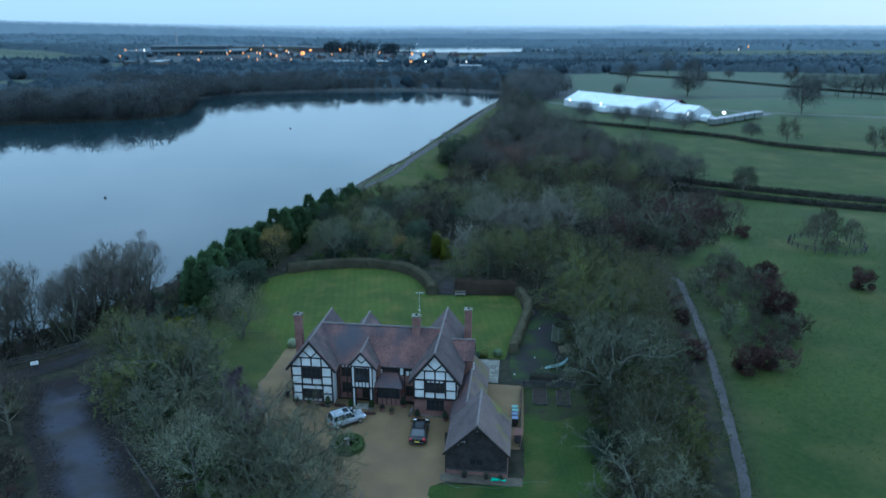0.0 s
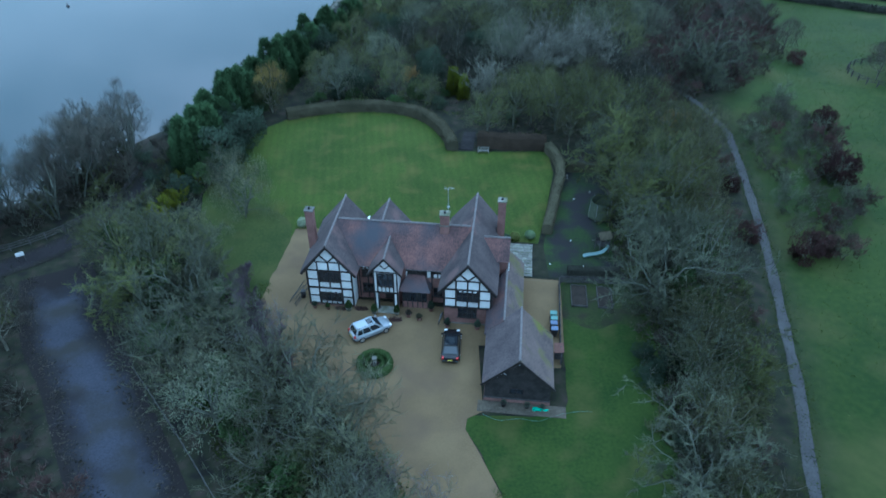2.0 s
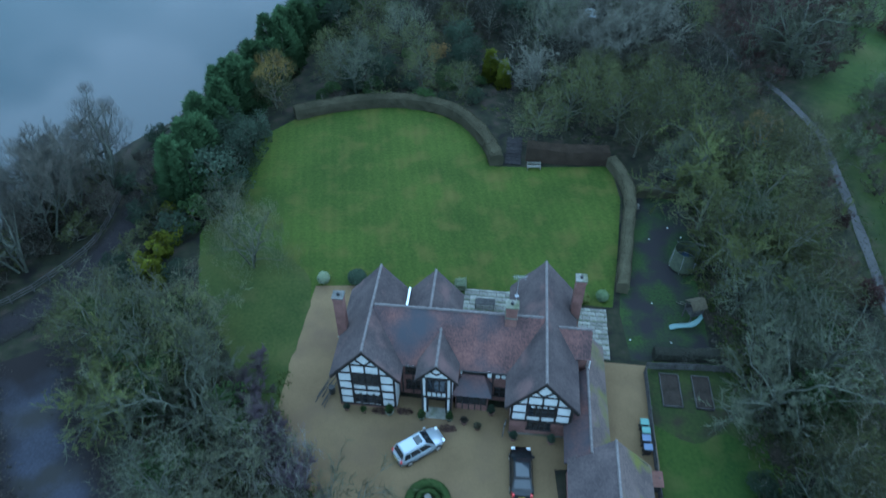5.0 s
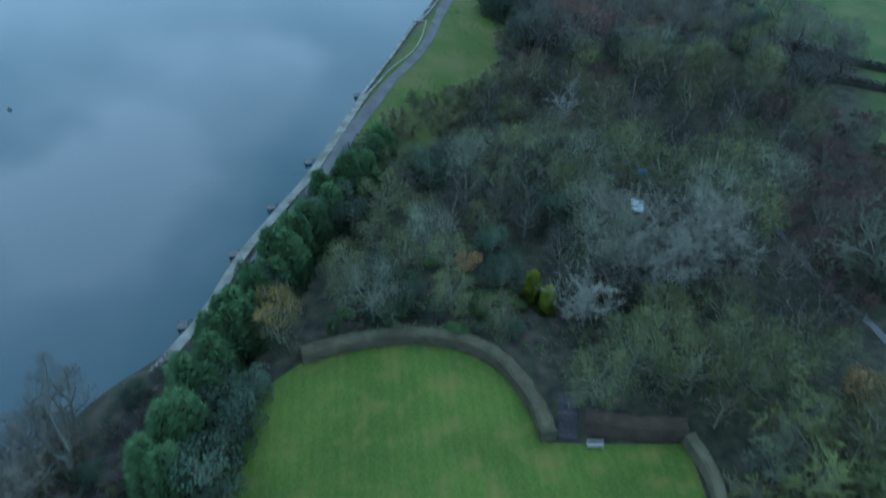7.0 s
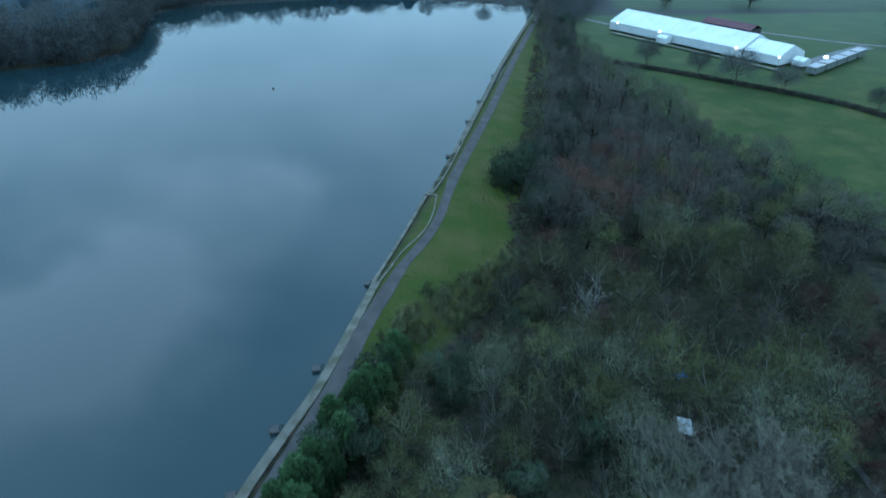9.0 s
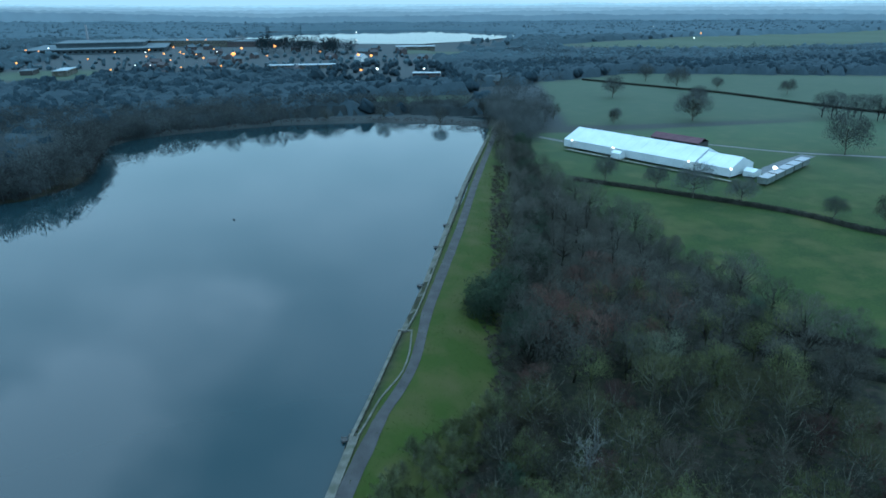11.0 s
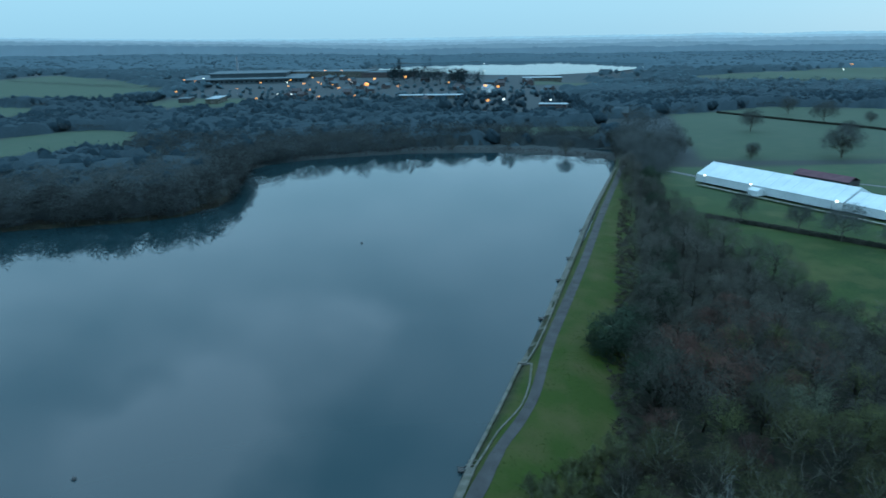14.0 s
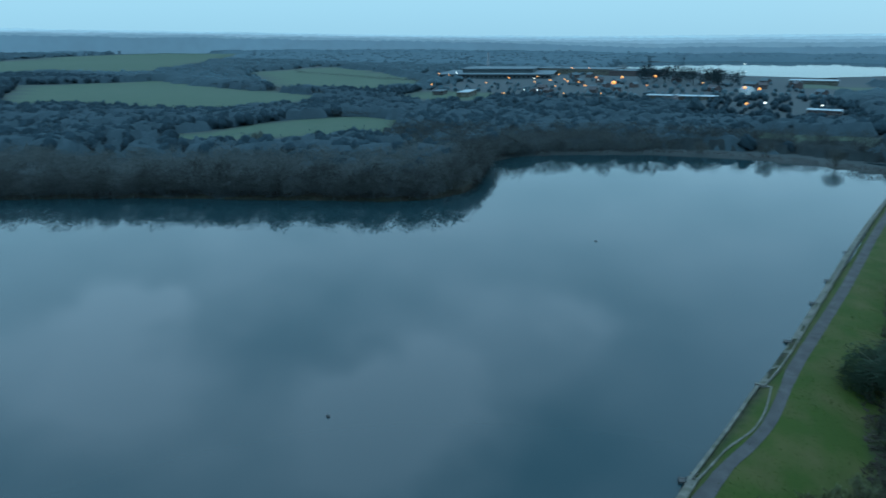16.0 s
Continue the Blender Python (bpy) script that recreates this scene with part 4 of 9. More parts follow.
def build_house():
    h = thing("house", HOUSE, "half-timbered black-and-white house with red-brown tiled roofs and brick chimneys", "house")
    pent = lambda cx, half, eave, apex, low: [(cx - half, low), (cx + half, low), (cx + half, eave), (cx, apex), (cx - half, eave)]
    # left wing, main range, right wing
    part("wall", prism(pent(-7.45, 2.5, 4.9, 8.0, 0.0), -4.7, 4.6), M["render"], h, "white rendered timber-framed wing")
    part("plinth", box(-10.02, -4.92, -4.78, -4.62, 0, 0.28), M["brick"], h)
    part("wall", box(-5.0, 5.0, -2.95, 2.95, 0, 5.0), M["brick"], h, "red brick main range")
    part("wall", prism(pent(7.45, 2.45, 4.9, 8.05, 0.0), -6.05, 6.5), M["brick"], h, "red brick ground floor of the wing")
    part("wall", prism(pent(7.45, 2.5, 4.9, 8.05, 2.45), -6.25, -3.2), M["render"], h, "white rendered upper gable")
    part("wall", prism(pent(-2.45, 2.2, 5.0, 7.9, 0.0), 2.9, 4.7), M["brick"], h)
    part("plinth", box(4.92, 9.98, -6.14, -6.02, 0, 0.16), M["stone"], h)
    # roofs
    gable_roof(h, -7.45, -5.05, 4.85, 8.3, 3.05, 4.62)
    gable_roof(h, 7.45, -6.6, 6.8, 8.35, 3.05, 4.62)
    gable_roof(h, -2.45, 0.2, 4.95, 8.1, 2.6, 5.0)
    for s in (-1, 1):
        tiled_slope(h, (-7.3, 0, 8.42), (7.3, 0, 8.42), (7.3, s * 3.35, 4.72), (-7.3, s * 3.35, 4.72), M["roof"])
    ridge_row(h, (-7.2, 0, 8.47), (7.2, 0, 8.47))
    gable_roof(h, -1.37, -5.1, -1.0, 7.15, 1.8, 5.1)
    part("valley_gutter", slab([(-5.0, 1.2, 5.65), (-4.8, 1.2, 5.65), (-4.8, 4.8, 5.6), (-5.0, 4.8, 5.6)], 0.04), plain("white_lead", (0.75, 0.78, 0.8), 0.6), h)
    for x0, x1 in ((-4.5, -3.2), (0.6, 4.6)):
        part("gutter", bar((x0, -3.42, 4.68), (x1, -3.42, 4.68), 0.11, seg=8), M["black"], h)
    # left gable: framed on both floors
    framed_gable(h, -7.45, -4.73, 2.5, 4.85, 7.95, 2.5)
    for s in (-1, 1):
        upright(h, -7.45 + s * 2.42, 0.28, 2.4, -4.73, 0.2)
        upright(h, -7.45 + s * 1.25, 0.28, 2.4, -4.73)
        rail(h, -7.45 + (1.25 if s > 0 else -2.5), -7.45 + (2.5 if s > 0 else -1.25), 1.35, -4.73, 0.13)
    window(h, -8.6, -6.3, 0.85, 1.95, -4.76, 4, head=True)
    for i in range(5):
        upright(h, -8.6 + i * 0.575, 0.28, 0.78, -4.73, 0.11)
    rail(h, -9.95, -4.95, 0.3, -4.735, 0.12)
    # right gable over a brick ground floor
    framed_gable(h, 7.45, -6.28, 2.5, 4.85, 8.0, 2.5)
    window(h, 6.45, 8.45, 1.0, 2.25, -6.08, 4)
    for i in range(4):
        part("scallop", box(6.45 + i * 0.5 + 0.1, 6.45 + i * 0.5 + 0.4, -6.37, -6.33, 4.62, 4.76), M["render"], h)
    # porch with a room over it
    part("porch_room", prism(pent(-1.37, 1.3, 5.25, 7.0, 2.5), -4.85, -2.9), M["render"], h, "white rendered porch room")
    for s in (-1, 1):
        slant(h, (-1.37 + s * 1.85, 4.98), (-1.37, 7.12), -5.12, 0.2)
        slant(h, (-1.37, 5.75), (-1.37 + s * 0.5, 6.2), -4.88, 0.12)
        upright(h, -1.37 + s * 1.24, 2.5, 5.3, -4.88, 0.15)
        upright(h, -1.37 + s * 0.86, 2.5, 5.3, -4.88, 0.15)
        part("porch_post", box(-1.37 + s * 1.22 - 0.1, -1.37 + s * 1.22 + 0.1, -4.85, -4.65, 0, 2.5, bevel=0.01), M["timber"], h)
        part("porch_panel", box(-1.37 + s * 1.02 - 0.1, -1.37 + s * 1.02 + 0.1, -4.82, -4.7, 0.1, 2.5), M["render"], h)
        part("porch_side", box(-1.37 + s * 1.24 - 0.06, -1.37 + s * 1.24 + 0.06, -4.65, -2.95, 0, 1.0), M["brick"], h)
        part("porch_post", box(-1.37 + s * 0.84 - 0.08, -1.37 + s * 0.84 + 0.08, -4.85, -4.65, 0, 2.5, bevel=0.01), M["timber"], h)
    rail(h, -2.6, -0.12, 5.3, -4.89, 0.15)
    rail(h, -2.67, -0.07, 2.55, -4.89, 0.22)
    rail(h, -2.2, -0.55, 3.35, -4.885, 0.12)
    for i in range(5):
        upright(h, -2.2 + i * 0.415, 2.6, 3.35, -4.88, 0.1)
    window(h, -2.15, -0.6, 3.48, 5.12, -4.86, 3)
    d = part("front_door", box(-1.85, -0.9, -3.02, -2.96, 0.12, 2.1, bevel=0.01), M["timber"], h, "dark oak front door")
    part("door_handle", bar((-1.0, -3.06, 1.05), (-1.0, -3.06, 1.25), 0.04, seg=8), M["chrome"], d)
    part("door_step", box(-2.3, -0.45, -5.4, -4.3, 0, 0.14, bevel=0.02), M["stone"], h)
    # between left wing and porch
    window(h, -4.3, -3.0, 3.1, 4.1, -2.98, 3, head=True)
    window(h, -4.3, -3.0, 0.9, 2.1, -2.98, 3)
    for x in (-4.6, -3.65, -2.8):
        upright(h, x, 0.2, 4.6, -2.99, 0.14)
    # bay under a hipped roof, and the window band above
    b = part("bay", box(0.2, 3.05, -4.15, -2.95, 0, 2.5), M["brick"], h, "brick bay under a hipped tile roof")
    for i in range(6):
        part("timber_beam", box(0.22 + i * 0.55, 0.32 + i * 0.55, -4.2, -4.14, 0.1, 0.85), M["timber"], b)
    part("bay_glass", box(0.3, 2.95, -4.19, -4.16, 0.95, 2.3), M["glass"], b)
    for i in range(6):
        part("mullion", box(0.26 + i * 0.52, 0.33 + i * 0.52, -4.23, -4.19, 0.9, 2.35), M["timber"], b)
    hip = [(-0.1, -4.5, 2.5), (3.35, -4.5, 2.5), (3.35, -2.95, 2.5), (-0.1, -2.95, 2.5), (0.75, -2.95, 3.85), (2.5, -2.95, 3.85)]
    bm = bmesh.new()
    vs = [bm.verts.new(p) for p in hip]
    for f in ((0, 1, 5, 4), (0, 4, 3), (1, 2, 5), (0, 3, 2, 1), (2, 3, 4, 5)):
        bm.faces.new([vs[i] for i in f])
    bmesh.ops.recalc_face_normals(bm, faces=bm.faces)
    part("bay_roof", bm, M["roof"], h)
    part("wall_band", box(0.5, 4.95, -2.99, -2.95, 3.4, 4.75), M["timber"], h)
    window(h, 0.7, 2.5, 3.95, 4.65, -3.02, 4)
    part("panel", box(2.85, 3.2, -3.03, -2.99, 3.5, 4.7), M["render"], h)
    for x in (0.52, 3.55, 4.05):
        part("panel", box(x, x + 0.36, -3.03, -2.99, 3.5, 4.1), M["render"], h)
    window(h, 3.5, 4.6, 4.2, 4.65, -3.02, 2)
    window(h, 3.5, 4.5, 0.9, 2.1, -2.98, 2)
    for x in (3.35, 4.65):
        upright(h, x, 0.2, 3.4, -2.99, 0.13)
    # garden side
    window(h, -8.6, -6.3, 0.9, 2.1, 4.62, 3, face=1)
    window(h, -8.5, -6.4, 3.3, 4.5, 4.62, 3, face=1)
    window(h, 6.3, 8.6, 0.9, 2.1, 6.52, 3, face=1)
    window(h, 6.4, 8.5, 3.3, 4.5, 6.52, 3, face=1)
    window(h, 0.5, 4.2, 0.3, 2.2, 2.97, 5, face=1)
    window(h, 0.8, 4.0, 3.2, 4.4, 2.97, 4, face=1)
    # chimneys
    chimney(h, -10.2, -0.3, 0.0, 9.7, 0.85, 0.8)
    chimney(h, 4.45, -0.25, 7.4, 10.2, 0.95, 0.8, "stone")
    chimney(h, 10.35, 3.95, 0.0, 9.6, 0.85, 0.8, "stone")
    # two-storey side extension with its own cross roof
    part("wall", box(9.85, 11.3, -1.1, 2.0, 0, 5.2), M["brick"], h)
    tiled_slope(h, (8.3, 0.3, 7.0), (11.5, 0.3, 7.0), (11.5, -1.45, 5.0), (8.3, -1.45, 5.0), M["roof"])
    tiled_slope(h, (8.3, 0.3, 7.0), (11.5, 0.3, 7.0), (11.5, 2.2, 4.9), (8.3, 2.2, 4.9), M["roof_moss"])
    part("gable_wall", prism([(-1.1, 5.1), (2.0, 5.1), (0.3, 6.9)], 11.1, 11.3, "x"), M["brick"], h)
    ridge_row(h, (8.6, 0.3, 7.05), (11.5, 0.3, 7.05))
    part("gutter", bar((11.5, -1.5, 4.98), (11.5, -1.5, 0.1), 0.1, seg=8), M["render"], h, "white downpipe")
    # low lean-to on the east side and the link to the garage
    part("wall", box(11.3, 13.0, -2.0, 2.2, 0, 2.3), M["brick"], h)
    tiled_slope(h, (11.3, -2.2, 4.0), (11.3, 2.4, 4.0), (13.25, 2.4, 2.1), (13.25, -2.2, 2.1), M["roof_moss"])
    part("wall", box(10.0, 12.9, -9.4, -2.0, 0, 2.3), M["brick"], h, "low brick link to the garage")
    gable_roof(h, 11.35, -9.7, -1.6, 4.2, 1.9, 2.15, "roof", "roof_moss")
    # television aerial on the middle chimney
    a = part("aerial", bar((4.75, 0.25, 8.6), (4.75, 0.25, 12.9), 0.045, seg=6), M["lead"], h, "tall thin television aerial")
    part("boom", bar((4.3, 0.25, 12.8), (5.4, 0.35, 12.85), 0.035, seg=6), M["lead"], a)
    for i in range(7):
        part("element", bar((4.4 + i * 0.15, 0.0, 12.82), (4.4 + i * 0.15, 0.5, 12.82), 0.02, seg=4), M["lead"], a)
    part("loop", bar((4.6, 0.2, 10.6), (4.9, 0.3, 10.6), 0.25, 0.05), M["lead"], a)
    # wisteria-black downpipes
    for x, y in ((-4.85, -3.1), (4.8, -3.1), (10.05, -6.1)):
        part("downpipe", bar((x, y, 0.1), (x, y, 4.6), 0.09, seg=8), M["black"], h)
    return h


def build_garage():
    g = thing("garage", at_house(12.95, -13.2), "black weatherboarded garage with a mossy tiled roof", "garage")
    part("plinth", box(-3.1, 3.1, -3.1, 3.7, 0, 0.5), M["brick"], g)
    # front and back boarding, board by board
    for y0, y1 in ((-3.08, -3.02), (3.62, 3.68)):
        z = 0.5
        while z < 5.3:
            half = 3.05 if z < 2.6 else max(0.1, 3.05 * (5.55 - z) / 2.95)
            part("board", box(-half, half, y0, y1, z, z + 0.19), M["boards"], g)
            z += 0.2
    part("wall", prism([(-3.03, 0.5), (3.03, 0.5), (3.03, 2.55), (0, 5.5), (-3.03, 2.55)], -3.02, 3.62), M["boards"], g)
    gable_roof(g, 0, -3.3, 3.85, 5.8, 3.3, 2.4, "roof_grey", "roof_moss")
    for s in (-1, 1):
        slant(g, (s * 3.4, 2.3), (0, 5.62), -3.32, 0.2)
    w = part("window", box(-0.75, 0.6, -3.12, -3.07, 1.2, 1.9), M["timber"], g)
    part("pane", box(-0.68, -0.12, -3.135, -3.12, 1.27, 1.83), M["glass"], w)
    part("pane", box(-0.02, 0.53, -3.135, -3.12, 1.27, 1.83), M["glass"], w)
    v = part("loft_hatch", box(-0.45, 0.45, -3.13, -3.07, 4.1, 4.6), M["timber"], g)
    part("vent_bar", box(-0.4, 0.4, -3.15, -3.13, 4.3, 4.36), M["boards"], v)
    part("sill_rail", box(-3.1, 3.1, -3.16, -3.06, 0.46, 0.56), M["wood"], g)
    return g


build_house()
build_garage()

# ---------------------------------------------------------------- cars
def quad_on(a, b, c, d, u0, u1, v0, v1, lift):
    """A thin panel on a face a-b-c-d (a-b below, d-c above), from u0 to u1 and v0 to v1."""
    a, b, c, d = (Vector(p) for p in (a, b, c, d))
    n = (b - a).cross(d - a).normalized()
    P = lambda u, v: (a + (b - a) * u) * (1 - v) + (d + (c - d) * u) * v
    bm = bmesh.new()
    q = [P(u0, v0), P(u1, v0), P(u1, v1), P(u0, v1)]
    lo, hi = [bm.verts.new(p - n * 0.01) for p in q], [bm.verts.new(p + n * lift) for p in q]
    bm.faces.new(lo[::-1]), bm.faces.new(hi)
    for i in range(4):
        bm.faces.new((lo[i], lo[(i + 1) % 4], hi[(i + 1) % 4], hi[i]))
    return bm


def build_car(m, paint, label, length=4.4, width=1.82, height=1.68, suv=True, roof_glass=False):
    """A car with its nose along +x."""
    car = thing("car", m, label, "car")
    L, W = length / 2, width / 2
    belt = 0.98 if suv else 0.9
    # lower body: rings along the length
    st = [(-L, 0.62, 0.80, 0.45), (-L + 0.08, 0.86, 0.93, 0.36), (-L + 0.5, 0.98, belt, 0.28), (-0.6, 1.0, belt, 0.26), (L - 1.45, 1.0, belt, 0.26),
          (L - 1.0, 0.99, belt - 0.03, 0.27), (L - 0.45, 0.94, belt - 0.14, 0.3), (L - 0.1, 0.8, belt - 0.3, 0.36), (L, 0.6, belt - 0.42, 0.46)]
    bm = bmesh.new()
    rings = []
    for x, w, top, low in st:
        hw = W * w
        ys = [(-hw * 0.9, low), (-hw, low + 0.14), (-hw, (low + top) / 2 + 0.08), (-hw * 0.95, top - 0.05), (-hw * 0.84, top), (0, top + 0.035),
              (hw * 0.84, top), (hw * 0.95, top - 0.05), (hw, (low + top) / 2 + 0.08), (hw, low + 0.14), (hw * 0.9, low)]
        rings.append([bm.verts.new((x, y, z)) for y, z in ys])
    for a, b in zip(rings, rings[1:]):
        for j in range(len(a)):
            k = (j + 1) % len(a)
            bm.faces.new((a[j], b[j], b[k], a[k]))
    bm.faces.new(rings[0]), bm.faces.new(rings[-1][::-1])
    bmesh.ops.recalc_face_normals(bm, faces=bm.faces)
    part("body", bm, paint, car, smooth=True)
    # cabin
    xb, xf = -L + (0.14 if suv else 0.45), L - 1.05
    tb, tf = -L + (0.48 if suv else 1.2), L - 1.85
    wb, wt = W * 0.93, W * 0.72
    lo = [(xb, -wb, belt - 0.03), (xf, -wb, belt - 0.06), (xf, wb, belt - 0.06), (xb, wb, belt - 0.03)]
    hi = [(tb, -wt, height - 0.06), (tf, -wt, height - 0.05), (tf, wt, height - 0.05), (tb, wt, height - 0.06)]
    bm = bmesh.new()
    a, b = [bm.verts.new(p) for p in lo], [bm.verts.new(p) for p in hi]
    top = [bm.verts.new((x * 0.97, y * 0.9, height)) for x, y, z in hi]
    for i in range(4):
        j = (i + 1) % 4
        bm.faces.new((a[i], a[j], b[j], b[i])), bm.faces.new((b[i], b[j], top[j], top[i]))
    bm.faces.new(top)
    bmesh.ops.recalc_face_normals(bm, faces=bm.faces)
    rim = [e for e in bm.edges if e.verts[0] in top and e.verts[1] in top or (e.verts[0] in b and e.verts[1] in top) or (e.verts[0] in top and e.verts[1] in b)]
    bmesh.ops.bevel(bm, geom=rim, offset=0.035, segments=2, affect="EDGES")
    part("cabin", bm, paint, car)
    part("windscreen", quad_on(lo[1], lo[2], hi[2], hi[1], 0.05, 0.95, 0.06, 0.94, 0.012), M["glass"], car)
    part("rear_window", quad_on(lo[3], lo[0], hi[0], hi[3], 0.08, 0.92, 0.2, 0.92, 0.012), M["glass"], car)
    for u0, u1 in ((0.06, 0.25), (0.28, 0.58), (0.61, 0.93)):
        part("side_window", quad_on(lo[0], lo[1], hi[1], hi[0], u0, u1, 0.12, 0.9, 0.012), M["glass"], car)
        part("side_window", quad_on(lo[2], lo[3], hi[3], hi[2], 1 - u1, 1 - u0, 0.12, 0.9, 0.012), M["glass"], car)
    if roof_glass:
        part("glass_roof", box(tb + 0.15, tf - 0.1, -wt * 0.8, wt * 0.8, height + 0.002, height + 0.014, bevel=0.004), M["glass"], car)
    else:
        part("sunroof", box(tf - 0.75, tf - 0.15, -wt * 0.62, wt * 0.62, height + 0.002, height + 0.014, bevel=0.004), M["glass"], car)
        for s in (-1, 1):
            part("roof_rail", bar((tb + 0.1, s * wt * 0.88, height + 0.05), (tf - 0.1, s * wt * 0.88, height + 0.05), 0.04, seg=6), M["black"], car)
    for s in (-1, 1):
        part("headlight", box(L - 0.3, L - 0.06, s * W * 0.68 - 0.16, s * W * 0.68 + 0.16, belt - 0.36, belt - 0.22, bevel=0.03), plain("lamp_glass", (0.6, 0.62, 0.65), 0.2), car)
        part("tail_light", box(-L - 0.01, -L + 0.22, s * W * 0.78 - 0.11, s * W * 0.78 + 0.11, belt - 0.2, belt + 0.04, bevel=0.03), plain("red_lens", (0.35, 0.02, 0.02), 0.25), car)
        part("mirror", box(xf - 0.15, xf + 0.02, s * (wb + 0.12) - 0.09, s * (wb + 0.12) + 0.09, belt + 0.02, belt + 0.17, bevel=0.03), paint, car)
        part("sill_trim", box(-L + 1.2, L - 1.25, s * W - 0.03, s * W + 0.025, 0.27, 0.42), M["black"], car)
        for x in (-L + 0.82, L - 0.85):
            r = 0.34
            wh = part("wheel", cone(0, 0, -0.11, 0.11, r, r, 24, Matrix.Translation((x, s * (W - 0.08), r)) @ Matrix.Rotation(radians(90), 4, "X")), M["rubber"], car, "black tyre on an alloy rim")
            part("rim", cone(0, 0, -0.012, 0.012, r * 0.66, r * 0.62, 16, Matrix.Translation((x, s * (W + 0.035), r)) @ Matrix.Rotation(radians(90), 4, "X")), M["chrome"], wh)
    part("bumper", box(-L - 0.03, -L + 0.25, -W * 0.86, W * 0.86, 0.36, 0.56, bevel=0.04), M["black"], car)
    part("number_plate", box(-L - 0.045, -L - 0.03, -0.26, 0.26, 0.6, 0.71), plain("plate_yellow", (0.7, 0.55, 0.08), 0.5), car)
    return car


silver = plain("silver_paint", (0.30, 0.33, 0.36), 0.28, metal=0.35)
black_paint = plain("black_paint", (0.008, 0.008, 0.009), 0.22, spec=0.3)
build_car(pose(-11.0, 68.0, 0.035, 0, 0, 31), silver, "silver compact off-road car parked on the gravel")
build_car(pose(-2.62, 65.55, 0.035, 0, 0, 86), black_paint, "black hatchback with a glass roof parked on the gravel", 4.5, 1.86, 1.5, False, True)

# ---------------------------------------------------------------- garden
def hedge_mesh(pts, width, height, seed, leaf=0.16, density=90, closed=False, base=None):
    """A clipped hedge along a line: a lumpy core wrapped in small leaves."""
    rng = np.random.default_rng(seed)
    p = np.asarray(pts, float)[:, :2]
    t = np.gradient(p, axis=0)
    if closed:
        t = np.roll(p, -1, 0) - np.roll(p, 1, 0)
    t = unit(t)
    nrm = np.c_[t[:, 1], -t[:, 0]]
    prof = np.array([(-0.5, 0.0), (-0.52, 0.5), (-0.46, 0.9), (-0.25, 1.0), (0.25, 1.0), (0.46, 0.9), (0.52, 0.5), (0.5, 0.0)])
    k, m = len(p), len(prof)
    z0 = np.zeros(k) if base is None else base(p[:, 0], p[:, 1])
    wob = 1 + 0.06 * rng.normal(size=(k, m))
    xy = p[:, None] + nrm[:, None] * (prof[None, :, 0] * width * wob)[..., None]
    z = prof[None, :, 1] * height * (1 + 0.03 * rng.normal(size=(k, m))) + z0[:, None]
    z[:, 0], z[:, -1] = z0, z0
    v = np.concatenate([xy, z[..., None]], -1)
    rows = k if closed else k - 1
    f = [(i * m + j, ((i + 1) % k) * m + j, ((i + 1) % k) * m + j + 1, i * m + j + 1) for i in range(rows) for j in range(m - 1)]
    if not closed:
        f += [tuple(range(m)), tuple((k - 1) * m + j for j in range(m))[::-1]]
    length = np.linalg.norm(np.diff(p, axis=0), axis=1).sum() + (np.linalg.norm(p[0] - p[-1]) if closed else 0)
    n = int(length * density * (width + 2 * height))
    i, j = rng.integers(0, rows, n), rng.integers(0, m - 1, n)
    a, b = rng.uniform(size=(n, 1)), rng.uniform(size=(n, 1))
    i2 = (i + 1) % k
    q = (v[i, j] * (1 - a) + v[i2, j] * a) * (1 - b) + (v[i, j + 1] * (1 - a) + v[i2, j + 1] * a) * b
    c = np.c_[p[i], z0[i] + height * 0.5]
    d = unit(unit(q - c) + rng.normal(size=q.shape) * 0.8)
    lv, lf = blades(rng, q, d, rng.uniform(0.5, 1.2, n) * leaf, rng.uniform(0.4, 0.8, n) * leaf)
    return v.reshape(-1, 3), f, lv, lf


def build_hedge(pts, width, height, material, label, seed, step=0.7, leaf=0.16, density=60, closed=False, parent=None, name="hedge", base=None):
    p = curve_points(pts, step)
    if closed:
        p = p[:-1]
    v, f, lv, lf = hedge_mesh(p, width, height, seed, leaf, density, closed, base)
    o = Vector((p[0][0], p[0][1], 0))
    if parent is None:
        parent = thing(name, Matrix.Translation(o), label, "hedge", "garden hedges")
    shift = np.array([*o]) if parent.location.length else 0
    part("foliage", (v - shift, f), material, parent)
    part("leaves", (lv - shift, lf), material, parent)
    return parent


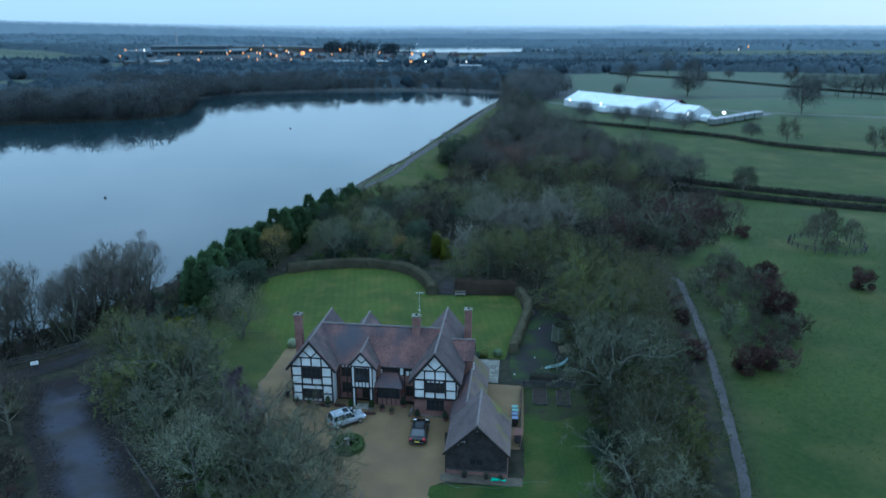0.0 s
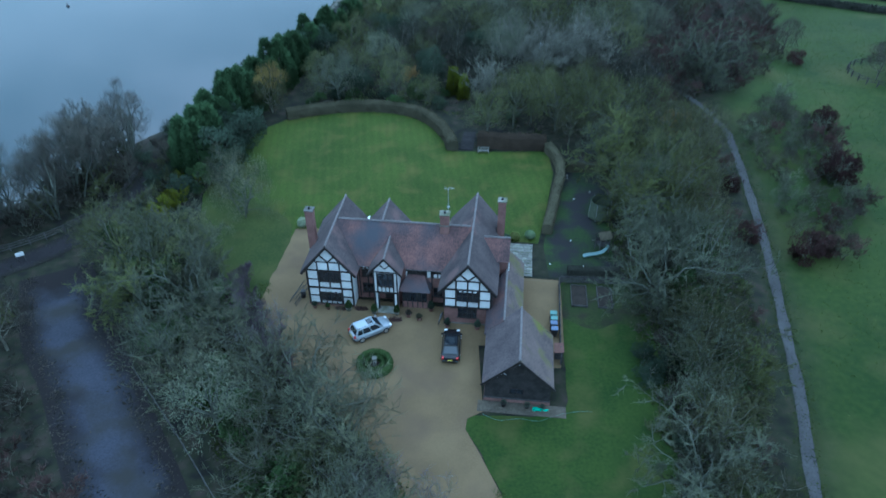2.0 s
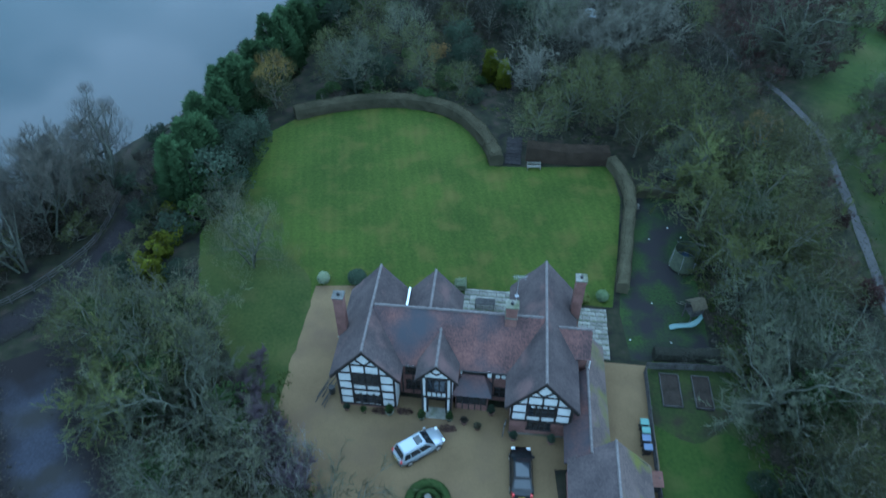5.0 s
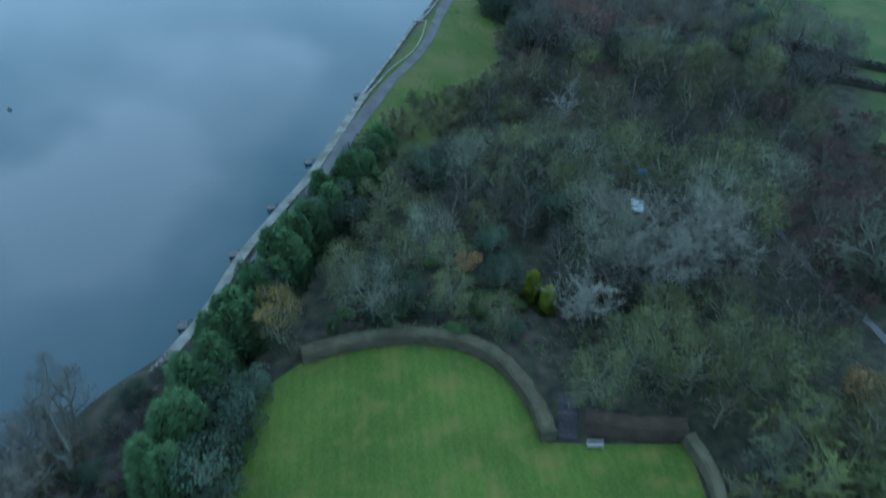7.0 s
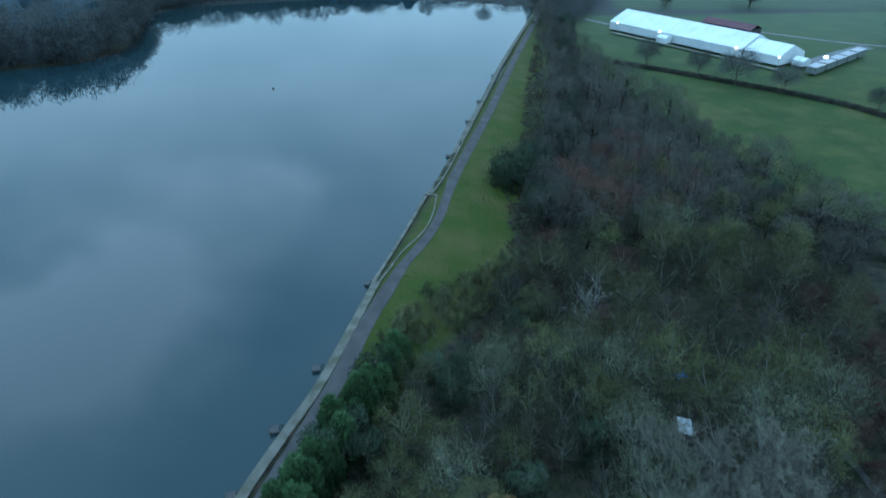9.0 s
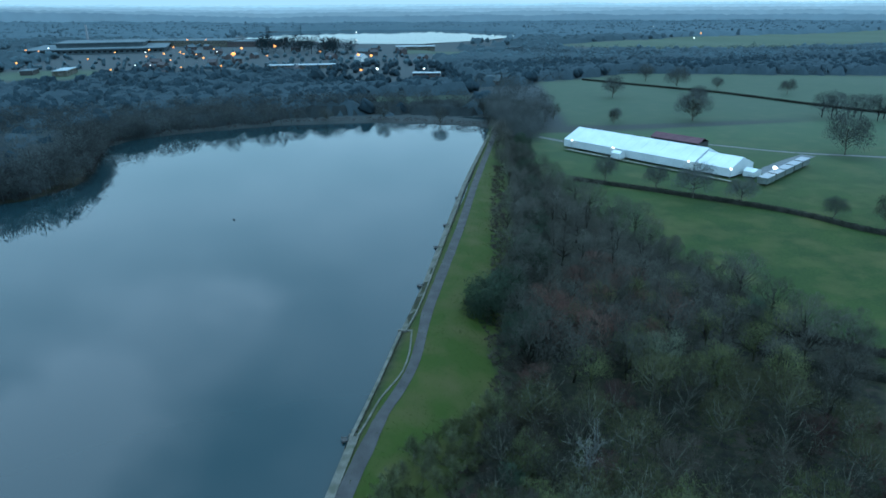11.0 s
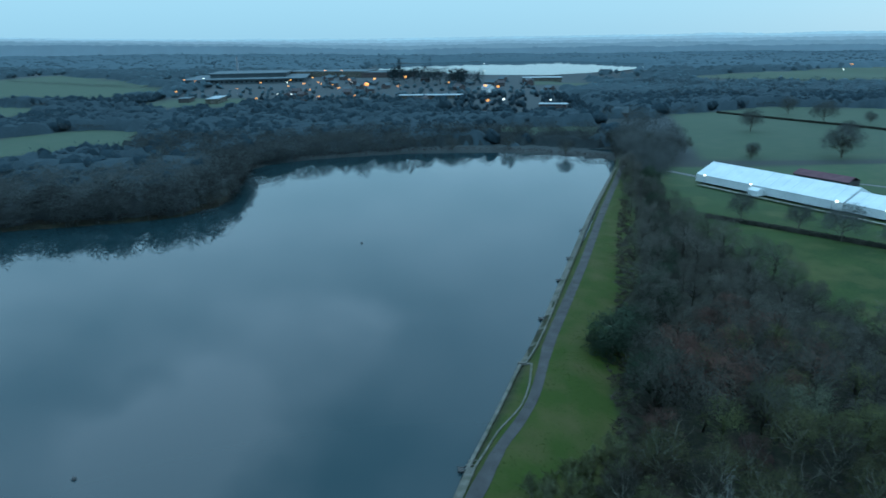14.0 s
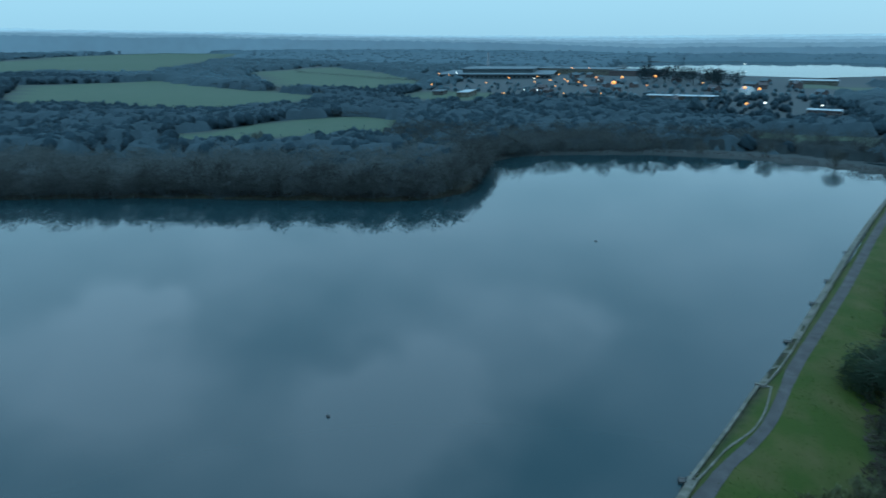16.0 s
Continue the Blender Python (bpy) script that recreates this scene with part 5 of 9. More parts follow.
def blob(x, y, r, h, material, label, seed, name="topiary", square=False):
    """A clipped shrub: an uneven mass covered in leaves."""
    rng = np.random.default_rng(seed)
    t = thing(name, pose(x, y, 0.03), label, "shrub", "clipped shrubs")
    bm = bmesh.new()
    if square:
        add_box(bm, -r, r, -r, r, 0, h * 0.92, bevel=0.12)
    else:
        bmesh.ops.create_icosphere(bm, subdivisions=3, radius=1)
        for vtx in bm.verts:
            k = 1 + 0.08 * noise.noise(vtx.co * 2.3 + Vector((seed, 0, 0)))
            vtx.co = Vector((vtx.co.x * r * k, vtx.co.y * r * k, max(0.0, h * 0.5 + vtx.co.z * h * 0.5 * k)))
    part("core", bm, material, t)
    n = int(900 * r * r + 250)
    d = unit(rng.normal(size=(n, 3)))
    if square:
        s = np.max(np.abs(d), 1)[:, None]
        q = d / s * [r, r, h * 0.46] + [0, 0, h * 0.46]
    else:
        q = d * [r, r, h * 0.5] + [0, 0, h * 0.5]
    part("leaves", blades(rng, q, unit(d + rng.normal(size=d.shape) * 0.7), rng.uniform(0.08, 0.2, n), rng.uniform(0.05, 0.12, n)), material, t)
    return t


# beech hedge round the lawn
build_hedge([(-28.6, 118.6), (-24.5, 120.2), (-20, 121.3), (-16, 121.7), (-12.3, 121.3), (-8.5, 120.0), (-5.4, 117.2), (-3.2, 113.2), (-2.2, 110.2), (-1.8, 107.4)], 1.7, 1.6, M["hedge"], "clipped brown-green beech hedge curving round the lawn", 1)
build_hedge([(2.2, 109.2), (5, 108.6), (8.5, 108.2), (12.4, 108.0)], 1.7, 2.2, M["hedge_red"], "tall russet-brown beech hedge at the lawn end", 2)
build_hedge([(12.6, 107.2), (13.6, 103), (13.3, 99), (12.1, 94.5), (10.9, 90), (9.7, 85.6)], 1.2, 1.5, M["hedge"], "clipped brown-green beech hedge between lawn and play garden", 3)
build_hedge([(14.6, 101.4), (17, 101.2), (20.5, 101.0)], 1.0, 1.3, M["hedge"], "short clipped hedge across the play garden", 4)
build_hedge([(11.0, 77.4), (13.5, 77.2), (17.0, 77.0)], 1.0, 1.2, M["twig_dark"], "low dark hedge beside the vegetable plot", 5, density=70)

# ring of box with an urn
ring = thing("box_parterre", pose(-10.24, 63.3, 0.03), "double ring of clipped green box hedge on the gravel", "hedge")
for r, w, h, s in ((1.5, 0.62, 0.62, 11), (0.82, 0.42, 0.5, 12)):
    a = np.linspace(0, 2 * np.pi, 33)[:-1]
    v, f, lv, lf = hedge_mesh(np.c_[np.cos(a) * r, np.sin(a) * r], w, h, s, 0.1, 220, True)
    part("ring_hedge", (v, f), M["box"], ring)
    part("leaves", (lv, lf), M["box"], ring)
part("soil", cone(0, 0, 0.0, 0.05, 1.7, 1.7, 32), M["soil"], ring)
urn = thing("stone_urn", pose(-10.24, 63.3, 0.08), "weathered pale stone urn on a pedestal", "urn")
part("pedestal", box(-0.17, 0.17, -0.17, 0.17, 0, 0.5, bevel=0.02), M["stone"], urn)
bm = bmesh.new()
for z0, z1, r0, r1 in ((0.5, 0.62, 0.12, 0.07), (0.62, 0.74, 0.07, 0.2), (0.74, 0.95, 0.2, 0.24), (0.95, 1.0, 0.28, 0.28)):
    add_cone(bm, 0, 0, z0, z1, r0, r1, 16)
part("bowl", bm, M["stone"], urn)

blob(-21.2, 87.6, 0.62, 1.2, foliage("pale_clipped_leaves", (0.12, 0.15, 0.09), (0.26, 0.29, 0.19)), "pale grey-green clipped ball beside the gravel", 1)
blob(-17.7, 87.6, 0.95, 1.3, M["leaf_dark"], "dark clipped evergreen mound at the house corner", 2)
blob(-6.9, 86.6, 0.55, 1.0, foliage("grey_clipped_leaves", (0.10, 0.13, 0.08), (0.22, 0.25, 0.16)), "pale grey-green clipped cube by the terrace", 3, square=True)
blob(5.6, 84.6, 0.6, 0.9, foliage("yellow_clipped_leaves", (0.05, 0.065, 0.02), (0.12, 0.13, 0.04)), "yellow-green clipped dome by the terrace", 4)
blob(7.5, 84.8, 0.6, 1.0, foliage("soft_clipped_leaves", (0.08, 0.12, 0.06), (0.17, 0.22, 0.12)), "soft green clipped ball by the terrace", 5)
blob(4.4, 84.3, 0.55, 0.8, M["leaf_dark"], "dark low clipped mound by the terrace", 6)


def potted(x, y, r, shrub, label, seed, h=0.8, pot="stone"):
    p = thing("potted_plant", at_house(x, y, 0.035), label, "potted plant", "potted plants")
    bm = cone(0, 0, 0, 0.38, r * 0.7, r, 14)
    add_cone(bm, 0, 0, 0.36, 0.42, r * 1.08, r * 1.08, 14)
    part("pot", bm, M[pot], p)
    part("soil", cone(0, 0, 0.42, 0.425, r * 0.9, r * 0.9, 12), M["soil"], p)
    rng = np.random.default_rng(seed)
    n = 420
    d = unit(rng.normal(size=(n, 3)))
    u = rng.uniform(0, 1, (n, 1))
    q = d * [r * 1.05, r * 1.05, 0] * (1.05 - 0.75 * u) + np.c_[np.zeros((n, 2)), 0.42 + u * h]
    part("plant", blades(rng, q, unit(d + [0, 0, 0.5] + rng.normal(size=d.shape) * 0.5), rng.uniform(0.08, 0.2, n), rng.uniform(0.05, 0.12, n)), shrub, p)


potted(-2.65, -5.5, 0.3, M["box"], "stone pot with a small clipped cone by the porch", 21)
potted(-0.2, -5.4, 0.3, M["box"], "stone pot with a small clipped cone by the porch", 22)
potted(-5.5, -5.3, 0.36, M["box"], "stone pot with a round green shrub by the wall", 23, 0.9)
potted(-9.3, -5.3, 0.25, M["leaf_dark"], "small pot with a low dark plant", 24, 0.35, "brick")
potted(-7.8, -5.4, 0.22, M["box"], "small pot with a low green plant", 25, 0.3, "brick")
potted(5.4, -6.7, 0.3, M["leaf_dark"], "dark pot with an evergreen by the brick wall", 26, 0.7, "brick")
potted(8.6, -6.7, 0.32, M["leaf_dark"], "dark pot with an evergreen by the brick wall", 27, 0.7, "brick")
potted(3.4, -4.4, 0.3, M["leaf_dark"], "dark pot with an evergreen beside the bay", 28, 0.9, "brick")
potted(1.1, -5.6, 0.3, M["twig_brown"], "pot of withered brown stems on the gravel", 29, 0.4, "brick")
potted(2.3, -6.0, 0.3, M["hedge"], "pot of withered brown plants on the gravel", 30, 0.35, "brick")
for i, (x, y) in enumerate(((-6.4, -5.2), (-4.2, -5.0), (-0.2, -6.3))):
    rng = np.random.default_rng(60 + i)
    t = thing("flower_bed", at_house(x, y, 0.035), "low bed of withered russet plants on the gravel", "flower bed", "flower beds")
    n = 260
    a, rr = rng.uniform(0, 6.28, n), np.sqrt(rng.uniform(0, 1, n))
    q = np.c_[np.cos(a) * rr * 0.75, np.sin(a) * rr * 0.35, np.full(n, 0.02)]
    part("plant", blades(rng, q, unit(rng.normal(size=(n, 3)) * [1, 1, 0.3] + [0, 0, 0.7]), rng.uniform(0.1, 0.3, n), rng.uniform(0.04, 0.1, n)), M["twig_red"], t)

# bicycles leaning by the brick wall
def build_bicycle(m, label):
    b = thing("bicycle", m, label, "bicycle")
    for x in (-0.52, 0.52):
        bm = bmesh.new()
        for i in range(20):
            a0, a1 = i * math.pi / 10, (i + 1) * math.pi / 10
            add_bar(bm, (x + math.cos(a0) * 0.33, 0, 0.34 + math.sin(a0) * 0.33), (x + math.cos(a1) * 0.33, 0, 0.34 + math.sin(a1) * 0.33), 0.045)
        for i in range(4):
            a0 = i * math.pi / 4
            add_bar(bm, (x + math.cos(a0) * 0.33, 0, 0.34 + math.sin(a0) * 0.33), (x - math.cos(a0) * 0.33, 0, 0.34 - math.sin(a0) * 0.33), 0.012)
        part("wheel", bm, M["black"], b)
    bm = bmesh.new()
    for p, q in (((-0.52, 0, 0.34), (0, 0, 0.3)), ((0, 0, 0.3), (-0.15, 0, 0.82)), ((0, 0, 0.3), (0.36, 0, 0.75)), ((-0.12, 0, 0.75), (0.36, 0, 0.78)), ((0.36, 0, 0.78), (0.52, 0, 0.34)), ((-0.52, 0, 0.34), (-0.13, 0, 0.76))):
        add_bar(bm, p, q, 0.04, seg=6)
    part("frame", bm, M["lead"], b)
    part("saddle", box(-0.28, -0.04, -0.07, 0.07, 0.82, 0.88, bevel=0.02), M["black"], b)
    part("handlebar", bar((0.36, -0.28, 0.95), (0.36, 0.28, 0.95), 0.03, seg=6), M["black"], b)


build_bicycle(at_house(4.6, -5.9, 0.035, 80), "bicycle leaning by the wing's wall")

# logs, timber and a barrow by the west wall
lg = thing("timber_pile", at_house(-11.2, -4.2, 0.035), "loose pile of long poles and timber against the west wall", "timber pile")
rng = random.Random(5)
for i in range(9):
    x = rng.uniform(-0.5, 0.3)
    part("pole", bar((x - rng.uniform(0.1, 0.8), rng.uniform(-1.2, 0.2), 0.05 + i * 0.01), (x + 0.6, rng.uniform(0.6, 1.8), 0.5 + rng.uniform(0, 1.2)), rng.uniform(0.05, 0.1), seg=6), M["wood"], lg)
bk = thing("barrel", at_house(-11.0, -3.7, 0.035), "black water barrel by the west wall", "barrel")
bm = cone(0, 0, 0, 0.42, 0.24, 0.3, 16); add_cone(bm, 0, 0, 0.42, 0.85, 0.3, 0.25, 16)
part("barrel_body", bm, M["black"], bk); part("lid", cone(0, 0, 0.85, 0.89, 0.27, 0.26, 16), M["black"], bk)

# wheeled bins
lid_green, lid_blue = plain("turquoise_lid", (0.075, 0.16, 0.14), 0.7), plain("blue_grey_lid", (0.075, 0.10, 0.16), 0.7)
for i, (y, lid) in enumerate(((-4.45, lid_green), (-5.25, lid_green), (-6.0, lid_blue), (-6.85, lid_blue))):
    b = thing("wheelie_bin", at_house(16.55 + 0.05 * (i % 2), y, 0.038, 90), "black wheeled bin with a %s lid beside the yard fence" % ("turquoise" if i < 2 else "blue-grey"), "bin", "wheeled bins")
    bm = bmesh.new()
    lo = [bm.verts.new(p) for p in ((-0.22, -0.26, 0.06), (0.22, -0.26, 0.06), (0.22, 0.26, 0.06), (-0.22, 0.26, 0.06))]
    hi = [bm.verts.new(p) for p in ((-0.29, -0.34, 1.0), (0.29, -0.34, 1.0), (0.29, 0.34, 1.0), (-0.29, 0.34, 1.0))]
    bm.faces.new(lo[::-1]), bm.faces.new(hi)
    for k in range(4):
        bm.faces.new((lo[k], lo[(k + 1) % 4], hi[(k + 1) % 4], hi[k]))
    part("bin_body", bm, M["black"], b)
    part("lid", box(-0.31, 0.31, -0.37, 0.37, 1.0, 1.08, bevel=0.03), lid, b)
    for s in (-1, 1):
        part("wheel", cone(0, 0, -0.03, 0.03, 0.1, 0.1, 12, Matrix.Translation((s * 0.22, 0.28, 0.1)) @ Matrix.Rotation(radians(90), 4, "Y")), M["rubber"], b)


def board_fence(name, pts, height, label, spacing=1.8, boards=3, gap=0.32, post=0.1, group="fences", z=ground_z):
    """Posts and rails along a line."""
    p = curve_points(pts, spacing)
    f = thing(name, Matrix.Translation((p[0][0], p[0][1], 0)), label, "fence", group)
    o = Vector((p[0][0], p[0][1], 0))
    q = [Vector((x, y, float(z(x, y)))) - o for x, y in p[:, :2]]
    for a in q:
        part("post", box(a.x - post / 2, a.x + post / 2, a.y - post / 2, a.y + post / 2, a.z - 0.2, a.z + height), M["wood"], f)
    for a, b in zip(q, q[1:]):
        for k in range(boards):
            h = height * 0.9 - k * gap
            part("rail", bar(a + Vector((0, 0, h)), b + Vector((0, 0, h)), 0.04, 0.12), M["wood"], f)


w = lambda x, y: tuple((HOUSE @ Vector((x, y, 0)))[:2])
board_fence("yard_fence", [w(17.3, 1.4), w(17.25, -3), w(17.2, -8), w(17.2, -11)], 1.2, "low dark timber fence beside the gravel yard", 1.6, 6, 0.19)
board_fence("plot_fence", [w(17.5, 1.9), w(20, 2.1), w(23.8, 2.3), w(25.2, 2.3)], 1.1, "low dark timber fence along the vegetable plot", 1.6, 5, 0.2)
board_fence("track_fence", [(-70, 73.5), (-60, 79.8), (-52.6, 84.9), (-50.0, 88.0), (-47.6, 92.1), (-46.8, 96.0), (-46.8, 105.3)], 1.15, "weathered post-and-rail fence beside the muddy track", 1.9, 3)
board_fence("road_fence", [(-33.6, 62.3), (-27.5, 55), (-22, 48), (-16, 40)], 1.0, "weathered post-and-rail fence along the access road", 2.0, 2)

for x0, x1 in ((18.65, 20.35), (21.55, 23.1)):
    b = thing("vegetable_bed", at_house((x0 + x1) / 2, -0.25, 0.03), "dark soil vegetable bed edged with timber boards", "raised bed", "vegetable beds")
    hw, hl = (x1 - x0) / 2, 1.75
    part("soil", box(-hw + 0.05, hw - 0.05, -hl + 0.05, hl - 0.05, 0, 0.16), M["soil"], b)
    for s in (-1, 1):
        part("edge_board", box(s * hw - 0.03, s * hw + 0.03, -hl, hl, 0, 0.22), M["wood"], b)
        part("edge_board", box(-hw, hw, s * hl - 0.03, s * hl + 0.03, 0, 0.22), M["wood"], b)
ls = thing("log_store", at_house(16.95, -9.7, 0.035), "small brown timber log store in the yard", "log store")
part("frame", box(-0.35, 0.4, -0.6, 0.6, 0, 1.0, bevel=0.03), M["wood"], ls)
part("roof", slab([(-0.45, -0.7, 1.02), (0.5, -0.7, 1.15), (0.5, 0.7, 1.15), (-0.45, 0.7, 1.02)], 0.05), mat("red_brown_boards", (0.07, 0.035, 0.03), (0.13, 0.07, 0.055), 2), ls)

# trampoline with a net
tr = thing("trampoline", pose(17.0, 89.4, 0.03), "round trampoline with a drab green safety net", "trampoline")
bm = bmesh.new()
for i in range(24):
    a0, a1 = i * math.pi / 12, (i + 1) * math.pi / 12
    add_bar(bm, (math.cos(a0) * 1.35, math.sin(a0) * 1.35, 0.8), (math.cos(a1) * 1.35, math.sin(a1) * 1.35, 0.8), 0.09)
part("frame", bm, M["lead"], tr)
part("mat", cone(0, 0, 0.76, 0.78, 1.2, 1.2, 24), M["black"], tr)
bm = bmesh.new()
bmesh.ops.create_cone(bm, cap_ends=False, segments=24, radius1=1.46, radius2=1.25, depth=2.3, matrix=Matrix.Translation((0, 0, 1.4)))
netob = part("net", bm, mat("drab_green_net", (0.04, 0.05, 0.034), (0.08, 0.09, 0.06), 2.0), tr, "drab green net")
sol = netob.modifiers.new("thick", "SOLIDIFY"); sol.thickness = 0.02
part("skirt_pad", cone(0, 0, 0.8, 0.83, 1.4, 1.4, 24), plain("blue_pad", (0.012, 0.03, 0.055), 0.7), tr)
for i in range(6):
    a = i * math.pi / 3
    part("pole", bar((math.cos(a) * 1.42, math.sin(a) * 1.42, 0.0), (math.cos(a) * 1.36, math.sin(a) * 1.36, 2.55), 0.05, seg=6), M["lead"], tr)

# climbing frame with a slide
pf = thing("climbing_frame", pose(15.9, 82.0, 0.024, 0, 0, 15), "timber climbing tower with a pale turquoise slide", "play frame")
for x in (-0.6, 0.6):
    for y in (-0.6, 0.6):
        part("post", box(x - 0.05, x + 0.05, y - 0.05, y + 0.05, 0, 2.3), M["wood"], pf)
part("deck", box(-0.65, 0.65, -0.65, 0.65, 1.2, 1.26), M["wood"], pf)
for s in (-1, 1):
    part("roof", slab([(-0.8, 0, 2.9), (0.8, 0, 2.9), (0.8, s * 0.8, 2.25), (-0.8, s * 0.8, 2.25)], 0.05), mat("faded_boards", (0.035, 0.031, 0.022), (0.075, 0.065, 0.042), 2), pf)
    part("guard", box(-0.62, 0.62, s * 0.62 - 0.02, s * 0.62 + 0.02, 1.3, 1.75), M["wood"], pf)
for dx in (-0.2, 0.2):
    part("rail", bar((dx, 0.65, 1.25), (dx, 2.4, 0.0), 0.06), M["stone"], pf)
bm = bmesh.new()
pr = [(-0.28, 0.16), (-0.22, 0.02), (0.22, 0.02), (0.28, 0.16), (0.25, 0.16), (0.2, 0.05), (-0.2, 0.05), (-0.25, 0.16)]
rows = []
for i in range(13):
    s = i / 12
    ang = radians(-110 - 55 * s)
    c = Vector((0.35 - 3.0 * s, -0.9 - 0.35 * math.sin(s * 5.0), 1.25 * (1 - s) ** 1.3 + 0.08))
    side = Vector((0.25 * math.cos(s * 5.0), 1.0, 0)).normalized()
    rows.append([bm.verts.new(c + side * a + Vector((0, 0, b))) for a, b in pr])
for a, b in zip(rows, rows[1:]):
    for j in range(len(pr)):
        bm.faces.new((a[j], a[(j + 1) % len(pr)], b[(j + 1) % len(pr)], b[j]))
bmesh.ops.recalc_face_normals(bm, faces=bm.faces)
part("slide", bm, plain("turquoise_plastic", (0.085, 0.14, 0.138), 0.6), pf, "pale turquoise plastic slide", smooth=True)

# balls left on the grass of the play garden, and a stone ornament by its hedge
for x, y in ((14.4, 93.6), (18.0, 93.8), (16.9, 95.4), (12.5, 84.1), (13.2, 79.0), (9.3, 79.4)):
    bl = thing("ball", pose(x, y, 0.024), "small white ball lying on mossy grass", "ball", "play garden balls")
    bm = bmesh.new()
    bmesh.ops.create_uvsphere(bm, u_segments=12, v_segments=8, radius=0.075, matrix=Matrix.Translation((0, 0, 0.075)))
    part("ball_skin", bm, M["render"], bl, smooth=True)
orn = thing("garden_ornament", pose(14.2, 98.8, 0.024), "small weathered pale stone ornament beside the hedge", "ornament")
part("base", box(-0.2, 0.2, -0.2, 0.2, 0, 0.25, bevel=0.02), M["stone"], orn)
bm = cone(0, 0, 0.25, 0.55, 0.12, 0.2, 12); add_cone(bm, 0, 0, 0.55, 0.8, 0.2, 0.1, 12)
part("finial", bm, M["stone"], orn)

# bench by the tall hedge
bn = thing("garden_bench", pose(2.9, 106.6, 0.03, 0, 0, 178), "weathered pale wooden bench before the tall hedge", "bench")
for i in range(4):
    part("seat_slat", box(-0.85, 0.85, -0.22 + i * 0.12, -0.13 + i * 0.12, 0.42, 0.45), M["stone"], bn)
for i in range(3):
    part("back_slat", box(-0.85, 0.85, -0.3, -0.27, 0.55 + i * 0.14, 0.65 + i * 0.14), M["stone"], bn)
for x in (-0.8, 0.8):
    for y in (-0.28, 0.2):
        part("leg", box(x - 0.04, x + 0.04, y - 0.04, y + 0.04, 0, 0.92 if y < 0 else 0.6), M["stone"], bn)

# steps through the gap in the hedge
st = thing("garden_steps", pose(0.35, 107.6, 0.03, 0, 0, -8), "dark timber garden steps through the hedge gap", "steps")
for i in range(8):
    part("step", box(-1.0, 1.0, i * 0.75, i * 0.75 + 0.7, 0, 0.08 - 0.006 * i, bevel=0.01), mat("dark_step_stone", (0.010, 0.009, 0.009), (0.026, 0.024, 0.024), 2.0, each=0.3) if i == 0 else bpy.data.materials["dark_step_stone"], st)

# flagged terraces, slab by slab
def terrace(name, x0, x1, y0, y1, label, seed):
    t = tagged(part(name, box(x0, x1, y0, y1, 0.0, 0.05), M["soil"]), label, "terrace", kind="structure")
    t.matrix_basis = HOUSE
    rng = random.Random(seed)
    meshes = {}
    y = y0
    while y < y1 - 0.2:
        d = min(rng.choice((0.45, 0.6, 0.75)), y1 - y)
        x = x0
        while x < x1 - 0.15:
            wd = min(rng.choice((0.45, 0.6, 0.75, 0.9)), x1 - x)
            key = (round(wd, 2), round(d, 2))
            if key not in meshes:
                s = part("paving_slab", box(-wd / 2 + 0.015, wd / 2 - 0.015, -d / 2 + 0.015, d / 2 - 0.015, 0, 0.05, bevel=0.012), M["stone"], t)
                meshes[key] = s.data
            else:
                s = new("paving_slab", meshes[key])
                s.parent = t
            s.location = (x + wd / 2, y + d / 2, 0.045 + rng.uniform(-0.006, 0.006))
            x += wd
        y += d


terrace("terrace", -0.1, 4.9, 3.1, 10.3, "pale stone flagged terrace between the rear wings", 3)
terrace("side_terrace", 11.4, 14.3, 2.6, 9.0, "broken pale stone flags beside the house", 4)
tb = thing("garden_table", at_house(2.1, 8.0, 0.1), "low dark slatted table on the terrace", "table")
for i in range(6):
    part("slat", box(-1.0, 1.0, -0.42 + i * 0.15, -0.3 + i * 0.15, 0.7, 0.74), M["wood"], tb)
for x in (-0.9, 0.9):
    for y in (-0.35, 0.4):
        part("leg", box(x - 0.04, x + 0.04, y - 0.04, y + 0.04, 0, 0.7), M["wood"], tb)

# post with a net of green hose before the garage
hs = thing("garden_hose", at_house(15.0, -17.0, 0.04), "tangle of bright green netting on the ground", "netting")
rng = random.Random(8)
bm = bmesh.new()
for i in range(26):
    a = (rng.uniform(-0.6, 0.6), rng.uniform(-0.2, 0.2), rng.uniform(0.03, 0.25))
    b = (a[0] + rng.uniform(-0.4, 0.4), a[1] + rng.uniform(-0.2, 0.2), rng.uniform(0.03, 0.25))
    add_bar(bm, a, b, 0.05)
part("net", bm, plain("bright_green_plastic", (0.03, 0.45, 0.28), 0.5), hs)

